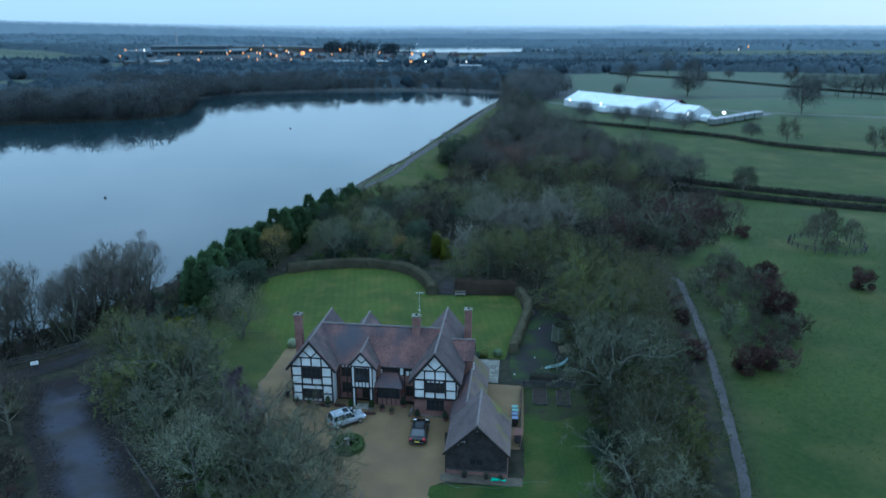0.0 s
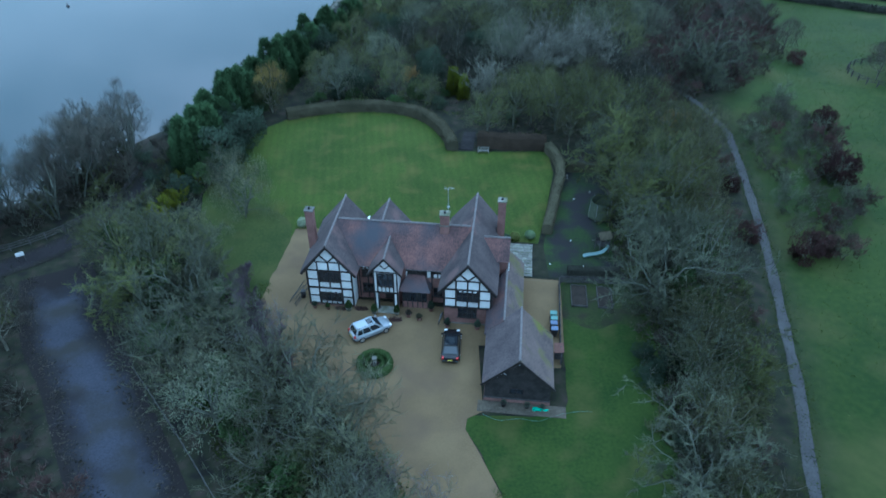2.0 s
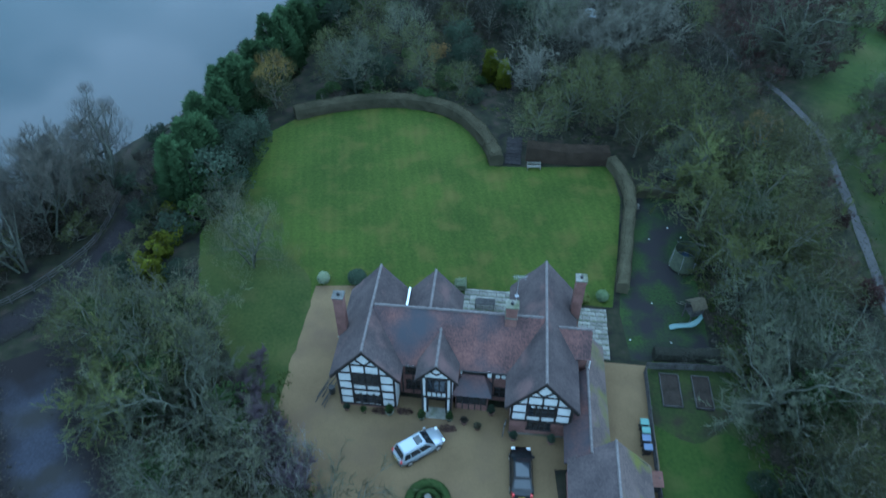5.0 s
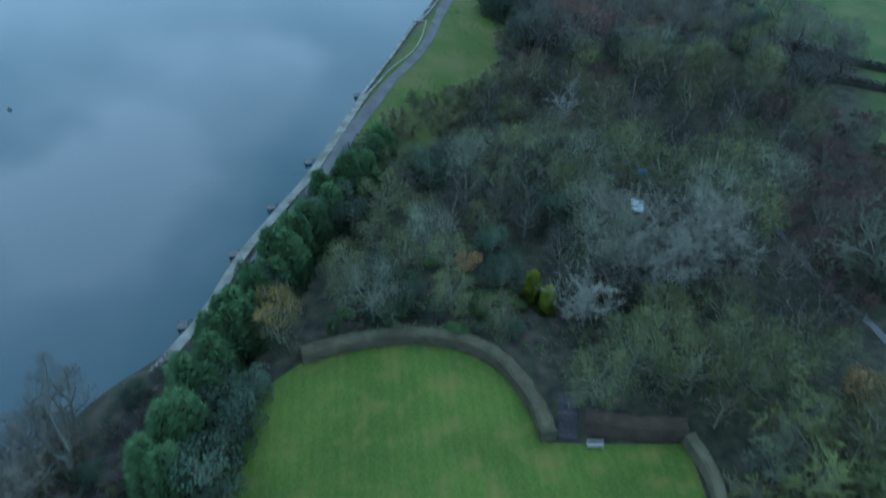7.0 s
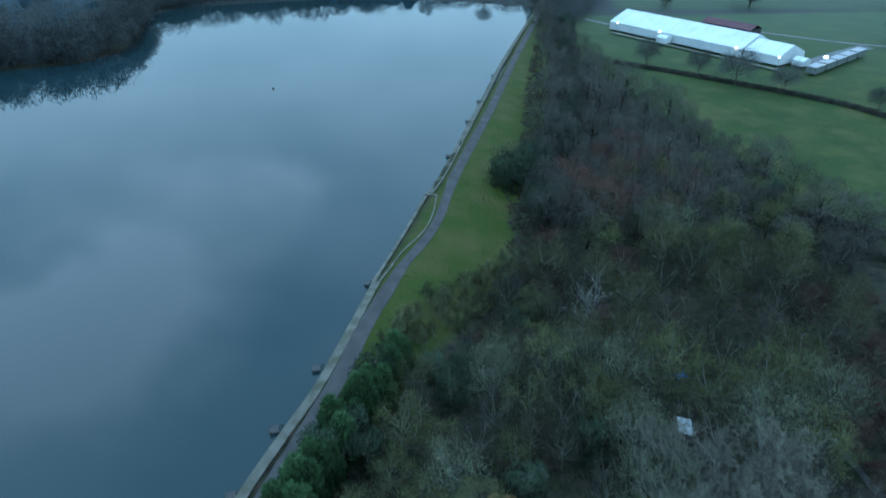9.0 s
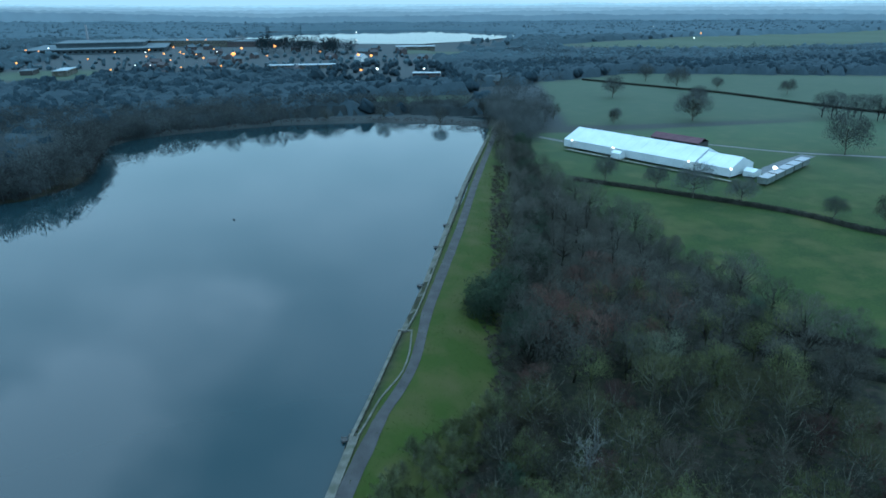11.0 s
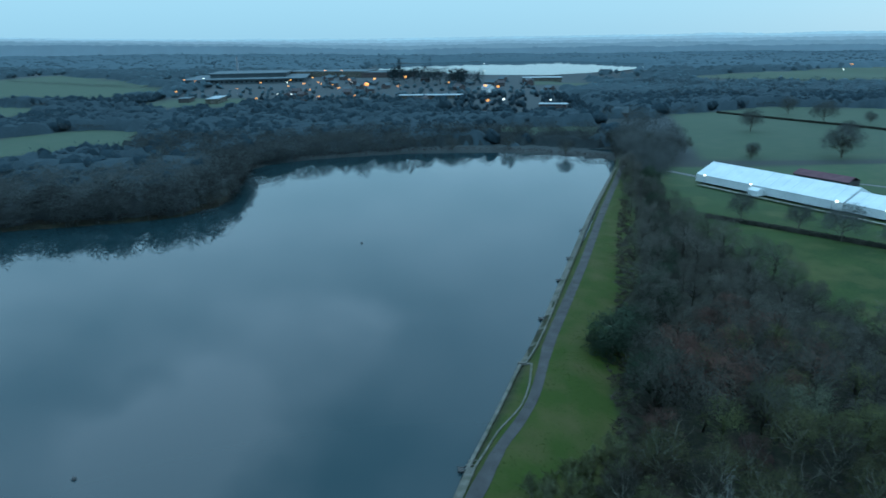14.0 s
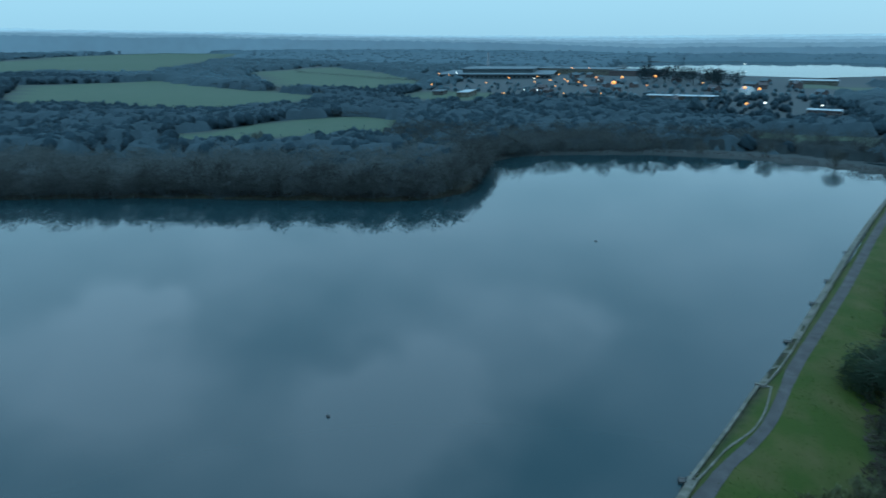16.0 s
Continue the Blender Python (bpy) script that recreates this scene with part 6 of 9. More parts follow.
# paved strip in front of the garage, planted tubs and a hose lying over the grass
ap = tagged(part("garage_apron", box(-3.6, 4.6, -4.5, -3.15, 0.0, 0.05, bevel=0.015), mat("mossy_worn_paving", (0.038, 0.033, 0.025), (0.085, 0.072, 0.054), 0.8, bump=0.4, fine=6.0)), "worn concrete strip in front of the garage", "paving", kind="structure")
ap.matrix_basis = at_house(12.95, -13.2)
for x, s in ((-1.2, 1.0), (1.0, 0.9), (2.4, 0.7)):
    tub = thing("plant_tub", at_house(12.95 + x, -16.8, 0.05), "dark plant tub with a low shrub by the garage", "plant pot", "garage tubs")
    part("tub", cone(0, 0, 0, 0.34 * s, 0.2 * s, 0.27 * s, 12), M["timber"], tub)
    rngp = np.random.default_rng(int(60 + x * 10))
    dd = unit(rngp.normal(size=(160, 3)) + [0, 0, 0.5])
    part("plant", blades(rngp, dd * 0.2 * s + [0, 0, 0.45 * s], dd, rngp.uniform(0.08, 0.2, 160), rngp.uniform(0.03, 0.07, 160)), M["leaf_dark"], tub)
lay = thing("watering_hose", at_house(0, 0, 0.0), "thin pale green hose lying across paving and grass", "hose")
hp = curve_points([(9.8, -18.0), (11.4, -18.6), (13.2, -18.2), (15.0, -18.3), (16.4, -17.6), (18.2, -16.9), (20.0, -16.6)], 0.4)
bm = bmesh.new()
for a, b in zip(hp, hp[1:]):
    add_bar(bm, (a[0], a[1], 0.075), (b[0], b[1], 0.075), 0.022, seg=6)
part("hose_line", bm, plain("pale_green_hose", (0.05, 0.12, 0.095), 0.6), lay)
# small lamps strung under the garage gable
fl = thing("string_lights", at_house(12.95, -16.36, 0.0), "short string of small white lights under the garage gable", "lights")
for x, z in ((-1.9, 3.45), (-1.55, 3.75), (-1.3, 3.9), (-1.2, 3.8), (-2.6, 2.9), (2.3, 3.3), (0.0, 5.1)):
    bm = bmesh.new()
    bmesh.ops.create_icosphere(bm, subdivisions=1, radius=0.05, matrix=Matrix.Translation((x, -0.03, z)))
    part("bulb", bm, M["tent"], fl)
part("cable", bar((-2.7, -0.01, 2.85), (0, -0.01, 5.2), 0.02), M["black"], fl)

# ---------------------------------------------------------------- the dam
EDGE_NEAR = [(-46.5, 114), (-44, 121), (-42, 127), (-40, 138), (-36.2, 150), (-33, 160), (-26.8, 187.5)]
EDGE_FAR = [(-17.2, 226), (-12.4, 243), (1.0, 302), (16, 367), (47.6, 491)]
DAM_PATH = [(-40.4, 121), (-36.9, 136), (-30.6, 158), (-27.0, 174), (-23.9, 185), (-21.6, 193.5), (-18.3, 201.5), (-15.5, 209.8), (-13.7, 218), (-11.8, 228.5), (-8.4, 243.5), (4.8, 297), (19.2, 360), (38.0, 437), (50.4, 489)]
near, far_edge = curve_points(EDGE_NEAR, 3), curve_points(EDGE_FAR, 5)
tagged(part("dam_wall", sweep(near, [(-0.5, -2.5), (-0.35, -0.35), (1.1, -0.3), (1.1, -0.55), (1.2, -2.5)]), M["concrete"]), "weathered pale concrete wall along the water", "wall", kind="structure")
tagged(part("dam_apron", sweep(far_edge, [(-0.9, -2.8), (-0.6, -1.1), (1.0, -0.6), (1.0, -0.15), (1.3, -0.15), (1.3, -2.8)]), M["concrete"]), "sloping concrete apron with a low wall", "wall", kind="structure")
tagged(part("dam_path", ribbon(curve_points(DAM_PATH, 2.5), np.interp(curve_points(DAM_PATH, 2.5)[:, 1], [184, 194, 226, 236], [1.6, 1.05, 1.05, 1.6])[:, None], 1.05, lambda x, y: np.full(len(x), -0.36), 0.1), M["dam_tarmac"]), "blue-grey tarmac path along the dam crest", "path", kind="structure")
OUTER = [(-27.2, 187), (-22.2, 206), (-17.4, 225.6)]
INNER = [(-26.3, 186.4), (-24.3, 192), (-22.2, 198.3), (-19.9, 203), (-17.6, 208), (-15.9, 215.5), (-14.9, 225.2)]
tagged(part("spillway_wall_outer", sweep(curve_points(OUTER, 3), [(-0.3, -2.6), (-0.3, -0.5), (0.3, -0.5), (0.3, -2.6)]), M["concrete"]), "straight outer concrete wall of the spillway", "wall", kind="structure")
tagged(part("spillway_wall_inner", sweep(curve_points(INNER, 3), [(-0.18, -2.6), (-0.18, -0.3), (0.18, -0.3), (0.18, -2.6)]), M["concrete"]), "curved inner concrete wall of the spillway", "wall", kind="structure")
tagged(part("spillway_wall_end", sweep(np.array([(-17.9, 226.2), (-14.7, 225.6)]), [(-0.3, -2.6), (-0.3, -0.35), (0.3, -0.35), (0.3, -2.6)]), M["concrete"]), "end wall of the spillway", "wall", kind="structure")
sheet("spillway_bed", [(-27, 187), (-22.0, 206), (-17.2, 225.8), (-14.9, 225.2), (-15.7, 215.5), (-17.2, 208), (-19.5, 203), (-22.2, 198.3), (-24.3, 192), (-26.2, 186.6)], -1.12, mat("weedy_bed", (0.018, 0.032, 0.01), (0.042, 0.062, 0.022), 0.6, bump=0.5, fine=4.0), "weedy green bed inside the spillway", "ground")
for k, (x, y) in enumerate(((-26.6, 188.6), (-26.2, 189.9))):
    part("sluice_beam", box(x - 0.9, x + 0.9, y - 0.12, y + 0.12, -0.95, -0.7, bevel=0.02), M["concrete"], tagged(bpy.data.objects["spillway_wall_outer"]))


def build_jetty(x, y, turn, label, long=1.2):
    j = thing("fishing_jetty", pose(x, y, 0, 0, 0, turn), label, "jetty", "fishing jetties")
    for i in range(7):
        part("plank", box(-0.7, 0.7, -0.4 - long + i * long / 7, -0.43 - long + (i + 1) * long / 7, -0.82, -0.77), M["wood"], j)
    for sx in (-0.62, 0.62):
        part("bearer", box(sx - 0.05, sx + 0.05, -0.4 - long, 0.4, -0.92, -0.82), M["wood"], j)
        for yy in (-0.3 - long, 0.1):
            part("leg", box(sx - 0.05, sx + 0.05, yy - 0.05, yy + 0.05, -2.8, -0.6), M["wood"], j)


for x, y in ((-33.2, 163.2), (-37.0, 150.2), (-40.1, 139.0), (-43.2, 125.2)):
    build_jetty(x, y, -75, "weathered timber fishing platform standing in the shallows")
for x, y in ((-27.3, 187.6), (-10.6, 252), (-3.9, 281), (1.0, 302), (8.6, 335)):
    build_jetty(x, y, -78, "small timber fishing stage on the concrete apron", 1.0)


# mooring buoys
for x, y in ((-92.0, 181.4), (-70.4, 317.0)):
    b = thing("buoy", pose(x, y, WATER), "small dark buoy floating on the lake", "buoy", "lake buoys")
    bm = bmesh.new()
    bmesh.ops.create_uvsphere(bm, u_segments=12, v_segments=8, radius=0.42)
    part("float", bm, M["black"], b)
    part("stem", bar((0, 0, 0.3), (0, 0, 0.8), 0.08, seg=6), M["black"], b)

# ---------------------------------------------------------------- trees
def bare_tree(seed, height=12, spread=5.0, clear=0.25, limbs=12, subs=9, twigs=28, twig=0.9, width=0.05, rise=0.7, droop=0.0, round_top=1.0, stems=1):
    """Trunk and crown of a leafless tree."""
    rng = np.random.default_rng(seed)
    tv, tf, n0 = [], [], 0
    S, D, L = [], [], []
    for st in range(stems):
        lean = rng.normal(size=2) * (0.05 if stems == 1 else 0.28) * height * 0.5
        base = np.r_[rng.normal(size=2) * (0.0 if stems == 1 else 0.35), -0.3]
        hh = height * (1 if st == 0 else rng.uniform(0.75, 1))
        ts = np.linspace(0, 1, 6)
        axis = base + np.c_[lean[0] * ts ** 1.5, lean[1] * ts ** 1.5, (hh * 0.86) * ts]
        axis[1:, :2] += rng.normal(size=(5, 2)) * 0.12
        rad = height * 0.02 * (1 - ts * 0.85) * (1 if stems == 1 else 0.6)
        v, f = tubes(rng, axis[:-1], axis[1:], rad[:-1], rad[1:], 6)
        tv.append(v), tf.append(f + n0)
        n0 += len(v)
        k = max(4, limbs // stems)
        t = np.sort(rng.uniform(clear, 1.0, k))
        s = np.stack([np.interp(t, ts, axis[:, j]) for j in range(3)], -1)
        ang = np.arange(k) * 2.4 + rng.uniform(0, 1, k)
        rel = (t - clear) / (1 - clear)
        reach = spread * (np.sqrt(np.clip(1 - (rel * 1.25 - 0.35) ** 2 * round_top, 0.08, 1))) * rng.uniform(0.86, 1.06, k)
        up = rise * (0.35 + 0.9 * rel) + rng.normal(size=k) * 0.12
        d = unit(np.c_[np.cos(ang), np.sin(ang), up])
        S.append(s), D.append(d), L.append(reach)
    S, D, L = np.concatenate(S), np.concatenate(D), np.concatenate(L)
    mid = S + D * (L * 0.5)[:, None]
    end = S + D * L[:, None] + np.c_[rng.normal(size=(len(S), 2)) * 0.3, L * (0.16 - droop)]
    r = np.maximum(0.03, L * 0.012)
    kink = lambda q: q + rng.normal(size=q.shape) * (L * 0.045)[:, None]
    q1, q3 = kink((S + mid) / 2), kink((mid + end) / 2)
    for a, b, ra, rb in ((S, q1, r * 1.5, r * 1.25), (q1, mid, r * 1.25, r), (mid, q3, r, r * 0.7), (q3, end, r * 0.7, r * 0.3)):
        v, f = tubes(rng, a, b, ra, rb, 4)
        tv.append(v), tf.append(f + n0)
        n0 += len(v)
    # side branches
    k = len(S)
    t = rng.uniform(0.2, 0.97, (k, subs))
    low = t < 0.5
    p = np.where(low[..., None], S[:, None] + (mid - S)[:, None] * (t * 2)[..., None], mid[:, None] + (end - mid)[:, None] * (t * 2 - 1)[..., None]).reshape(-1, 3)
    ld = np.repeat(unit(end - mid), subs, 0)
    sd = unit(ld * 0.7 + rng.normal(size=p.shape) * 0.62 + np.array([0, 0, 0.25 * rise - droop * 0.6]))
    sl = np.repeat(L, subs) * rng.uniform(0.24, 0.42, len(p)) + 0.3
    cv, cf = [], []
    # crooked flat sticks
    bend = p + sd * (sl * 0.5)[:, None] + rng.normal(size=p.shape) * (sl * 0.14)[:, None]
    tip = p + sd * sl[:, None] + np.array([0, 0, 0.1]) * sl[:, None]
    side = unit(np.cross(sd, rng.normal(size=p.shape))) * width * 0.6
    v = np.stack([p - side, p + side, bend - side * 0.7, bend + side * 0.7, tip - side * 0.2, tip + side * 0.2], 1).reshape(-1, 3)
    f = np.array([[0, 1, 3, 2], [2, 3, 5, 4]])
    f = (f[None] + (np.arange(len(p)) * 6)[:, None, None]).reshape(-1, 4)
    tv.append(v), tf.append(f + n0)
    m0 = 0
    # twigs
    q = np.repeat(p, twigs, 0) + np.repeat(sd * sl[:, None], twigs, 0) * rng.uniform(0.1, 1.0, (len(p) * twigs, 1))
    qd = unit(np.repeat(sd, twigs, 0) * 0.6 + rng.normal(size=q.shape) * 0.6 + np.array([0, 0, 0.2 * rise - droop]))
    v, f = blades(rng, q, qd, rng.uniform(0.5, 1.25, len(q)) * twig, rng.uniform(0.7, 1.5, len(q)) * width * 1.05)
    cv.append(v), cf.append(f + m0)
    return (np.concatenate(tv), np.concatenate(tf)), (np.concatenate(cv), np.concatenate(cf))


def crown_tree(seed, height=11, spread=4.8, lobes=15, twigs=220, twig=0.75, width=0.06, low=0.34, stems=1, brush=0.5, stick=0.032, puff=(0.36, 0.52)):
    """A leafless tree whose fine twigs gather into rounded lobes at the ends of crooked limbs."""
    rng = np.random.default_rng(seed)
    ts = np.linspace(0, 1, 5)
    tv, tf, n0 = [], [], 0

    def add(v, f):
        nonlocal n0
        tv.append(v), tf.append(f + n0)
        n0 += len(v)

    feet = rng.normal(size=(stems, 2)) * (0.0 if stems == 1 else 0.4)
    tops = feet + rng.normal(size=(stems, 2)) * height * (0.03 if stems == 1 else 0.13)
    for a, b in zip(feet, tops):
        axis = np.c_[np.outer(1 - ts, a) + np.outer(ts, b) + rng.normal(size=(5, 2)) * 0.1, height * 0.62 * ts - 0.3]
        rad = height * (0.02 if stems == 1 else 0.013) * (1 - ts * 0.6)
        add(*tubes(rng, axis[:-1], axis[1:], rad[:-1], rad[1:], 6))
    # middles of the lobes, spread over a dome
    up = (np.arange(lobes) + 0.5) / lobes
    ang = np.arange(lobes) * 2.4 + rng.uniform(0, 0.8, lobes)
    out = spread * 0.7 * np.sqrt(np.clip(1 - (up * 1.1 - 0.2) ** 2, 0.02, 1)) * rng.uniform(0.75, 1.1, lobes)
    c = np.c_[np.cos(ang) * out, np.sin(ang) * out, height * (low + (0.84 - low) * up + rng.normal(size=lobes) * 0.03)]
    size = spread * rng.uniform(*puff, lobes) * (1 - 0.2 * up)
    # limbs from trunk to lobe
    own = rng.integers(0, stems, lobes)
    h0 = np.clip(c[:, 2] * rng.uniform(0.35, 0.7, lobes), 0.4, height * 0.6)
    k = (h0 / (height * 0.62))[:, None]
    s = np.c_[feet[own] * (1 - k) + tops[own] * k, h0]
    m1 = s + (c - s) * 0.4 + rng.normal(size=c.shape) * spread * 0.06
    m2 = s + (c - s) * 0.75 + rng.normal(size=c.shape) * spread * 0.06
    r = np.full(lobes, height * 0.0085)
    for a, b, ra, rb in ((s, m1, r, r * 0.75), (m1, m2, r * 0.75, r * 0.5), (m2, c, r * 0.5, r * 0.3)):
        add(*tubes(rng, a, b, ra, rb, 4))
    # branches inside the lobe
    q = 6
    bd = unit(rng.normal(size=(lobes * q, 3)) + [0, 0, 0.4])
    b0 = np.repeat(m2, q, 0) + np.repeat(c - m2, q, 0) * rng.uniform(0, 1, (lobes * q, 1))
    b1 = np.repeat(c, q, 0) + bd * np.repeat(size, q)[:, None] * rng.uniform(0.6, 1.0, (lobes * q, 1))
    bend = (b0 + b1) / 2 + rng.normal(size=b0.shape) * 0.16
    side = unit(np.cross(bd, rng.normal(size=bd.shape))) * stick
    v = np.stack([b0 - side, b0 + side, bend - side * 0.7, bend + side * 0.7, b1 - side * 0.3, b1 + side * 0.3], 1).reshape(-1, 3)
    f = (np.array([[0, 1, 3, 2], [2, 3, 5, 4]])[None] + (np.arange(lobes * q) * 6)[:, None, None]).reshape(-1, 4)
    add(v, f)
    # twigs
    n = lobes * twigs
    d = unit(rng.normal(size=(n, 3)) + [0, 0, 0.25])
    p = np.repeat(c, twigs, 0) + d * np.repeat(size, twigs)[:, None] * rng.uniform(0.35, 1.0, (n, 1)) * [1, 1, 0.85]
    td = unit(d * 0.7 + rng.normal(size=d.shape) * 0.5 + [0, 0, brush])
    cv, cf = blades(rng, p - td * twig * 0.3, td, rng.uniform(0.5, 1.2, n) * twig, rng.uniform(0.7, 1.4, n) * width)
    return (np.concatenate(tv), np.concatenate(tf)), (cv, cf)


def limbed_tree(seed, height=12, spread=6.0, trunk=0.25, limbs=9, rise=0.7, wander=0.3, subs=6, sticks=5, twigs=9, twig=0.7, width=0.05, stems=1, stick=0.026, thick=0.024):
    """A leafless tree with crooked, forking limbs that show through thin twigs."""
    rng = np.random.default_rng(seed)
    S, E, R0, R1, A, B, ST, SD = [], [], [], [], [], [], [], []

    def grow(p, d, length, r, n, bend, lift):
        pts, dirs = [p], []
        for i in range(n):
            d = d + rng.normal(size=3) * bend + [0, 0, lift]
            d = d / np.linalg.norm(d)
            q = p + d * length / n
            S.append(p), E.append(q), R0.append(r * (1 - 0.8 * i / n)), R1.append(r * (1 - 0.8 * (i + 1) / n))
            pts.append(q), dirs.append(d)
            p = q
        return pts, dirs

    for st in range(stems):
        lean = rng.normal(size=3) * (0.06 if stems == 1 else 0.2) * [1, 1, 0]
        foot = np.r_[rng.normal(size=2) * (0.0 if stems == 1 else 0.5), -0.3]
        th = height * trunk * rng.uniform(0.85, 1.1)
        tp, td = grow(foot, np.array([0, 0, 1.0]) + lean, th * 1.9, height * thick * (1 if stems == 1 else 0.55), 6, 0.06, 0.05)
        k = max(3, limbs // stems)
        for i in range(k):
            t = 0.45 + 0.55 * (i + 0.5) / k
            o = tp[min(5, int(t * 6))] + rng.normal(size=3) * 0.05
            ang, up = i * 2.4 + st + rng.uniform(0, 0.6), rise * (0.25 + 1.4 * t * t) + rng.normal() * 0.1
            d = unit(np.array([math.cos(ang), math.sin(ang), up]))
            reach = min(spread / max(0.3, math.hypot(d[0], d[1])), (height - o[2]) / max(0.2, d[2] + 0.15)) * rng.uniform(0.8, 1.05)
            lp, ld = grow(o, d, reach, height * thick * (0.42 if stems == 1 else 0.26), 7, wander, 0.03)
            for j in range(subs):
                m = 1 + int((j + rng.uniform()) / subs * 5.99)
                sd = unit(ld[min(m, 6)] * 0.7 + rng.normal(size=3) * 0.6 + [0, 0, 0.12 * rise])
                sp, dd = grow(lp[m], sd, reach * rng.uniform(0.26, 0.46), height * thick * 0.14, 4, wander * 1.1, 0.04)
                for q in range(sticks):
                    w = rng.integers(1, 5)
                    a = sp[w]
                    e = unit(dd[w - 1] * 0.7 + rng.normal(size=3) * 0.65 + [0, 0, 0.2 * rise])
                    L = reach * rng.uniform(0.12, 0.22) + 0.25
                    A.append(a), B.append(a + e * L), ST.append(L), SD.append(e)
    v, f = tubes(rng, np.array(S), np.array(E), np.maximum(0.014, np.array(R0)), np.maximum(0.01, np.array(R1)), 4)
    A, B, ST, SD = np.array(A), np.array(B), np.array(ST), np.array(SD)
    bend = (A + B) / 2 + rng.normal(size=A.shape) * (ST * 0.1)[:, None]
    side = unit(np.cross(SD, rng.normal(size=SD.shape))) * stick
    sv = np.stack([A - side, A + side, bend - side * 0.7, bend + side * 0.7, B - side * 0.3, B + side * 0.3], 1).reshape(-1, 3)
    sf = (np.array([[0, 1, 3, 2], [2, 3, 5, 4]])[None] + (np.arange(len(A)) * 6)[:, None, None]).reshape(-1, 4)
    n = len(A) * twigs
    q = np.repeat(A, twigs, 0) + np.repeat(B - A, twigs, 0) * rng.uniform(0.15, 1.0, (n, 1))
    td = unit(np.repeat(SD, twigs, 0) * 0.7 + rng.normal(size=q.shape) * 0.55 + [0, 0, 0.2 * rise])
    c = blades(rng, q, td, rng.uniform(0.5, 1.25, n) * twig, rng.uniform(0.7, 1.4, n) * width)
    return (np.concatenate([v, sv]), np.concatenate([f, sf + len(v)])), c


def leafy_tree(seed, height=8, spread=3.5, clumps=26, leaves=110, leaf=0.35, low=0.12):
    """An evergreen with an uneven crown of leaf clumps."""
    rng = np.random.default_rng(seed)
    ts = np.linspace(0, 1, 5)
    axis = np.c_[rng.normal(size=5) * 0.1, rng.normal(size=5) * 0.1, height * 0.8 * ts - 0.3]
    rad = height * 0.022 * (1 - ts * 0.8)
    v, f = tubes(rng, axis[:-1], axis[1:], rad[:-1], rad[1:], 6)
    h = rng.uniform(low, 0.92, clumps)
    ang = np.arange(clumps) * 2.4
    w = spread * np.sqrt(np.clip(1 - ((h - 0.42) / 0.62) ** 2, 0.05, 1)) * rng.uniform(0.45, 0.9, clumps)
    c = np.c_[np.cos(ang) * w, np.sin(ang) * w, h * height]
    root = np.c_[np.zeros(clumps), np.zeros(clumps), h * height * 0.75]
    v2, f2 = tubes(rng, root, c, np.full(clumps, 0.07), np.full(clumps, 0.02), 4)
    size = spread * rng.uniform(0.26, 0.45, clumps)
    n = clumps * leaves
    d = unit(rng.normal(size=(n, 3)))
    p = np.repeat(c, leaves, 0) + d * np.repeat(size, leaves)[:, None] * rng.uniform(0.55, 1.05, (n, 1)) * [1, 1, 0.8]
    lv, lf = blades(rng, p, unit(d + rng.normal(size=d.shape) * 0.7), rng.uniform(0.6, 1.3, n) * leaf, rng.uniform(0.5, 0.9, n) * leaf)
    return (np.concatenate([v, v2]), np.concatenate([f, f2 + len(v)])), (lv, lf)


def conifer_tree(seed, height=10, spread=2.2, sprays=900, leaf=0.6, column=0.6):
    """A feathery conifer with upswept sprays."""
    rng = np.random.default_rng(seed)
    ts = np.linspace(0, 1, 4)
    axis = np.c_[rng.normal(size=4) * 0.05, rng.normal(size=4) * 0.05, height * 0.95 * ts - 0.3]
    rad = height * 0.02 * (1 - ts * 0.9)
    t = tubes(rng, axis[:-1], axis[1:], rad[:-1], rad[1:], 6)
    h = rng.uniform(0.03, 1, sprays) ** 1.15
    a = rng.uniform(0, 2 * np.pi, sprays)
    lump = 1 + 0.14 * np.sin(a * 3 + h * 9) + 0.12 * np.sin(a * 5 - h * 23)
    w = spread * np.clip(1 - h, 0.02, 1) ** column * lump
    out = np.c_[np.cos(a), np.sin(a), np.zeros(sprays)]
    k = 5
    base = out * (w * 0.72)[:, None] + np.c_[np.zeros((sprays, 2)), h * height]
    p = np.repeat(base, k, 0) + rng.normal(size=(sprays * k, 3)) * [0.16, 0.16, 0.12]
    d = unit(np.repeat(out, k, 0) * 0.8 + [0, 0, 0.75] + rng.normal(size=p.shape) * 0.45)
    c = blades(rng, p, d, rng.uniform(0.6, 1.3, len(p)) * leaf, rng.uniform(0.25, 0.5, len(p)) * leaf)
    return t, c


def make_tree(name, meshes, bark, crown, label, category="tree", group=""):
    t, c = meshes
    ob = thing(name, Matrix(), label, category, group)
    part("trunk", t, bark, ob)
    v = np.asarray(c[0])
    mid = np.array([0, 0, v[:, 2].max() * 0.5])
    crown_round(part("crown", c, crown, ob), unit((v - mid) * [1, 1, 0.8]))
    return ob


PLANTED = {}


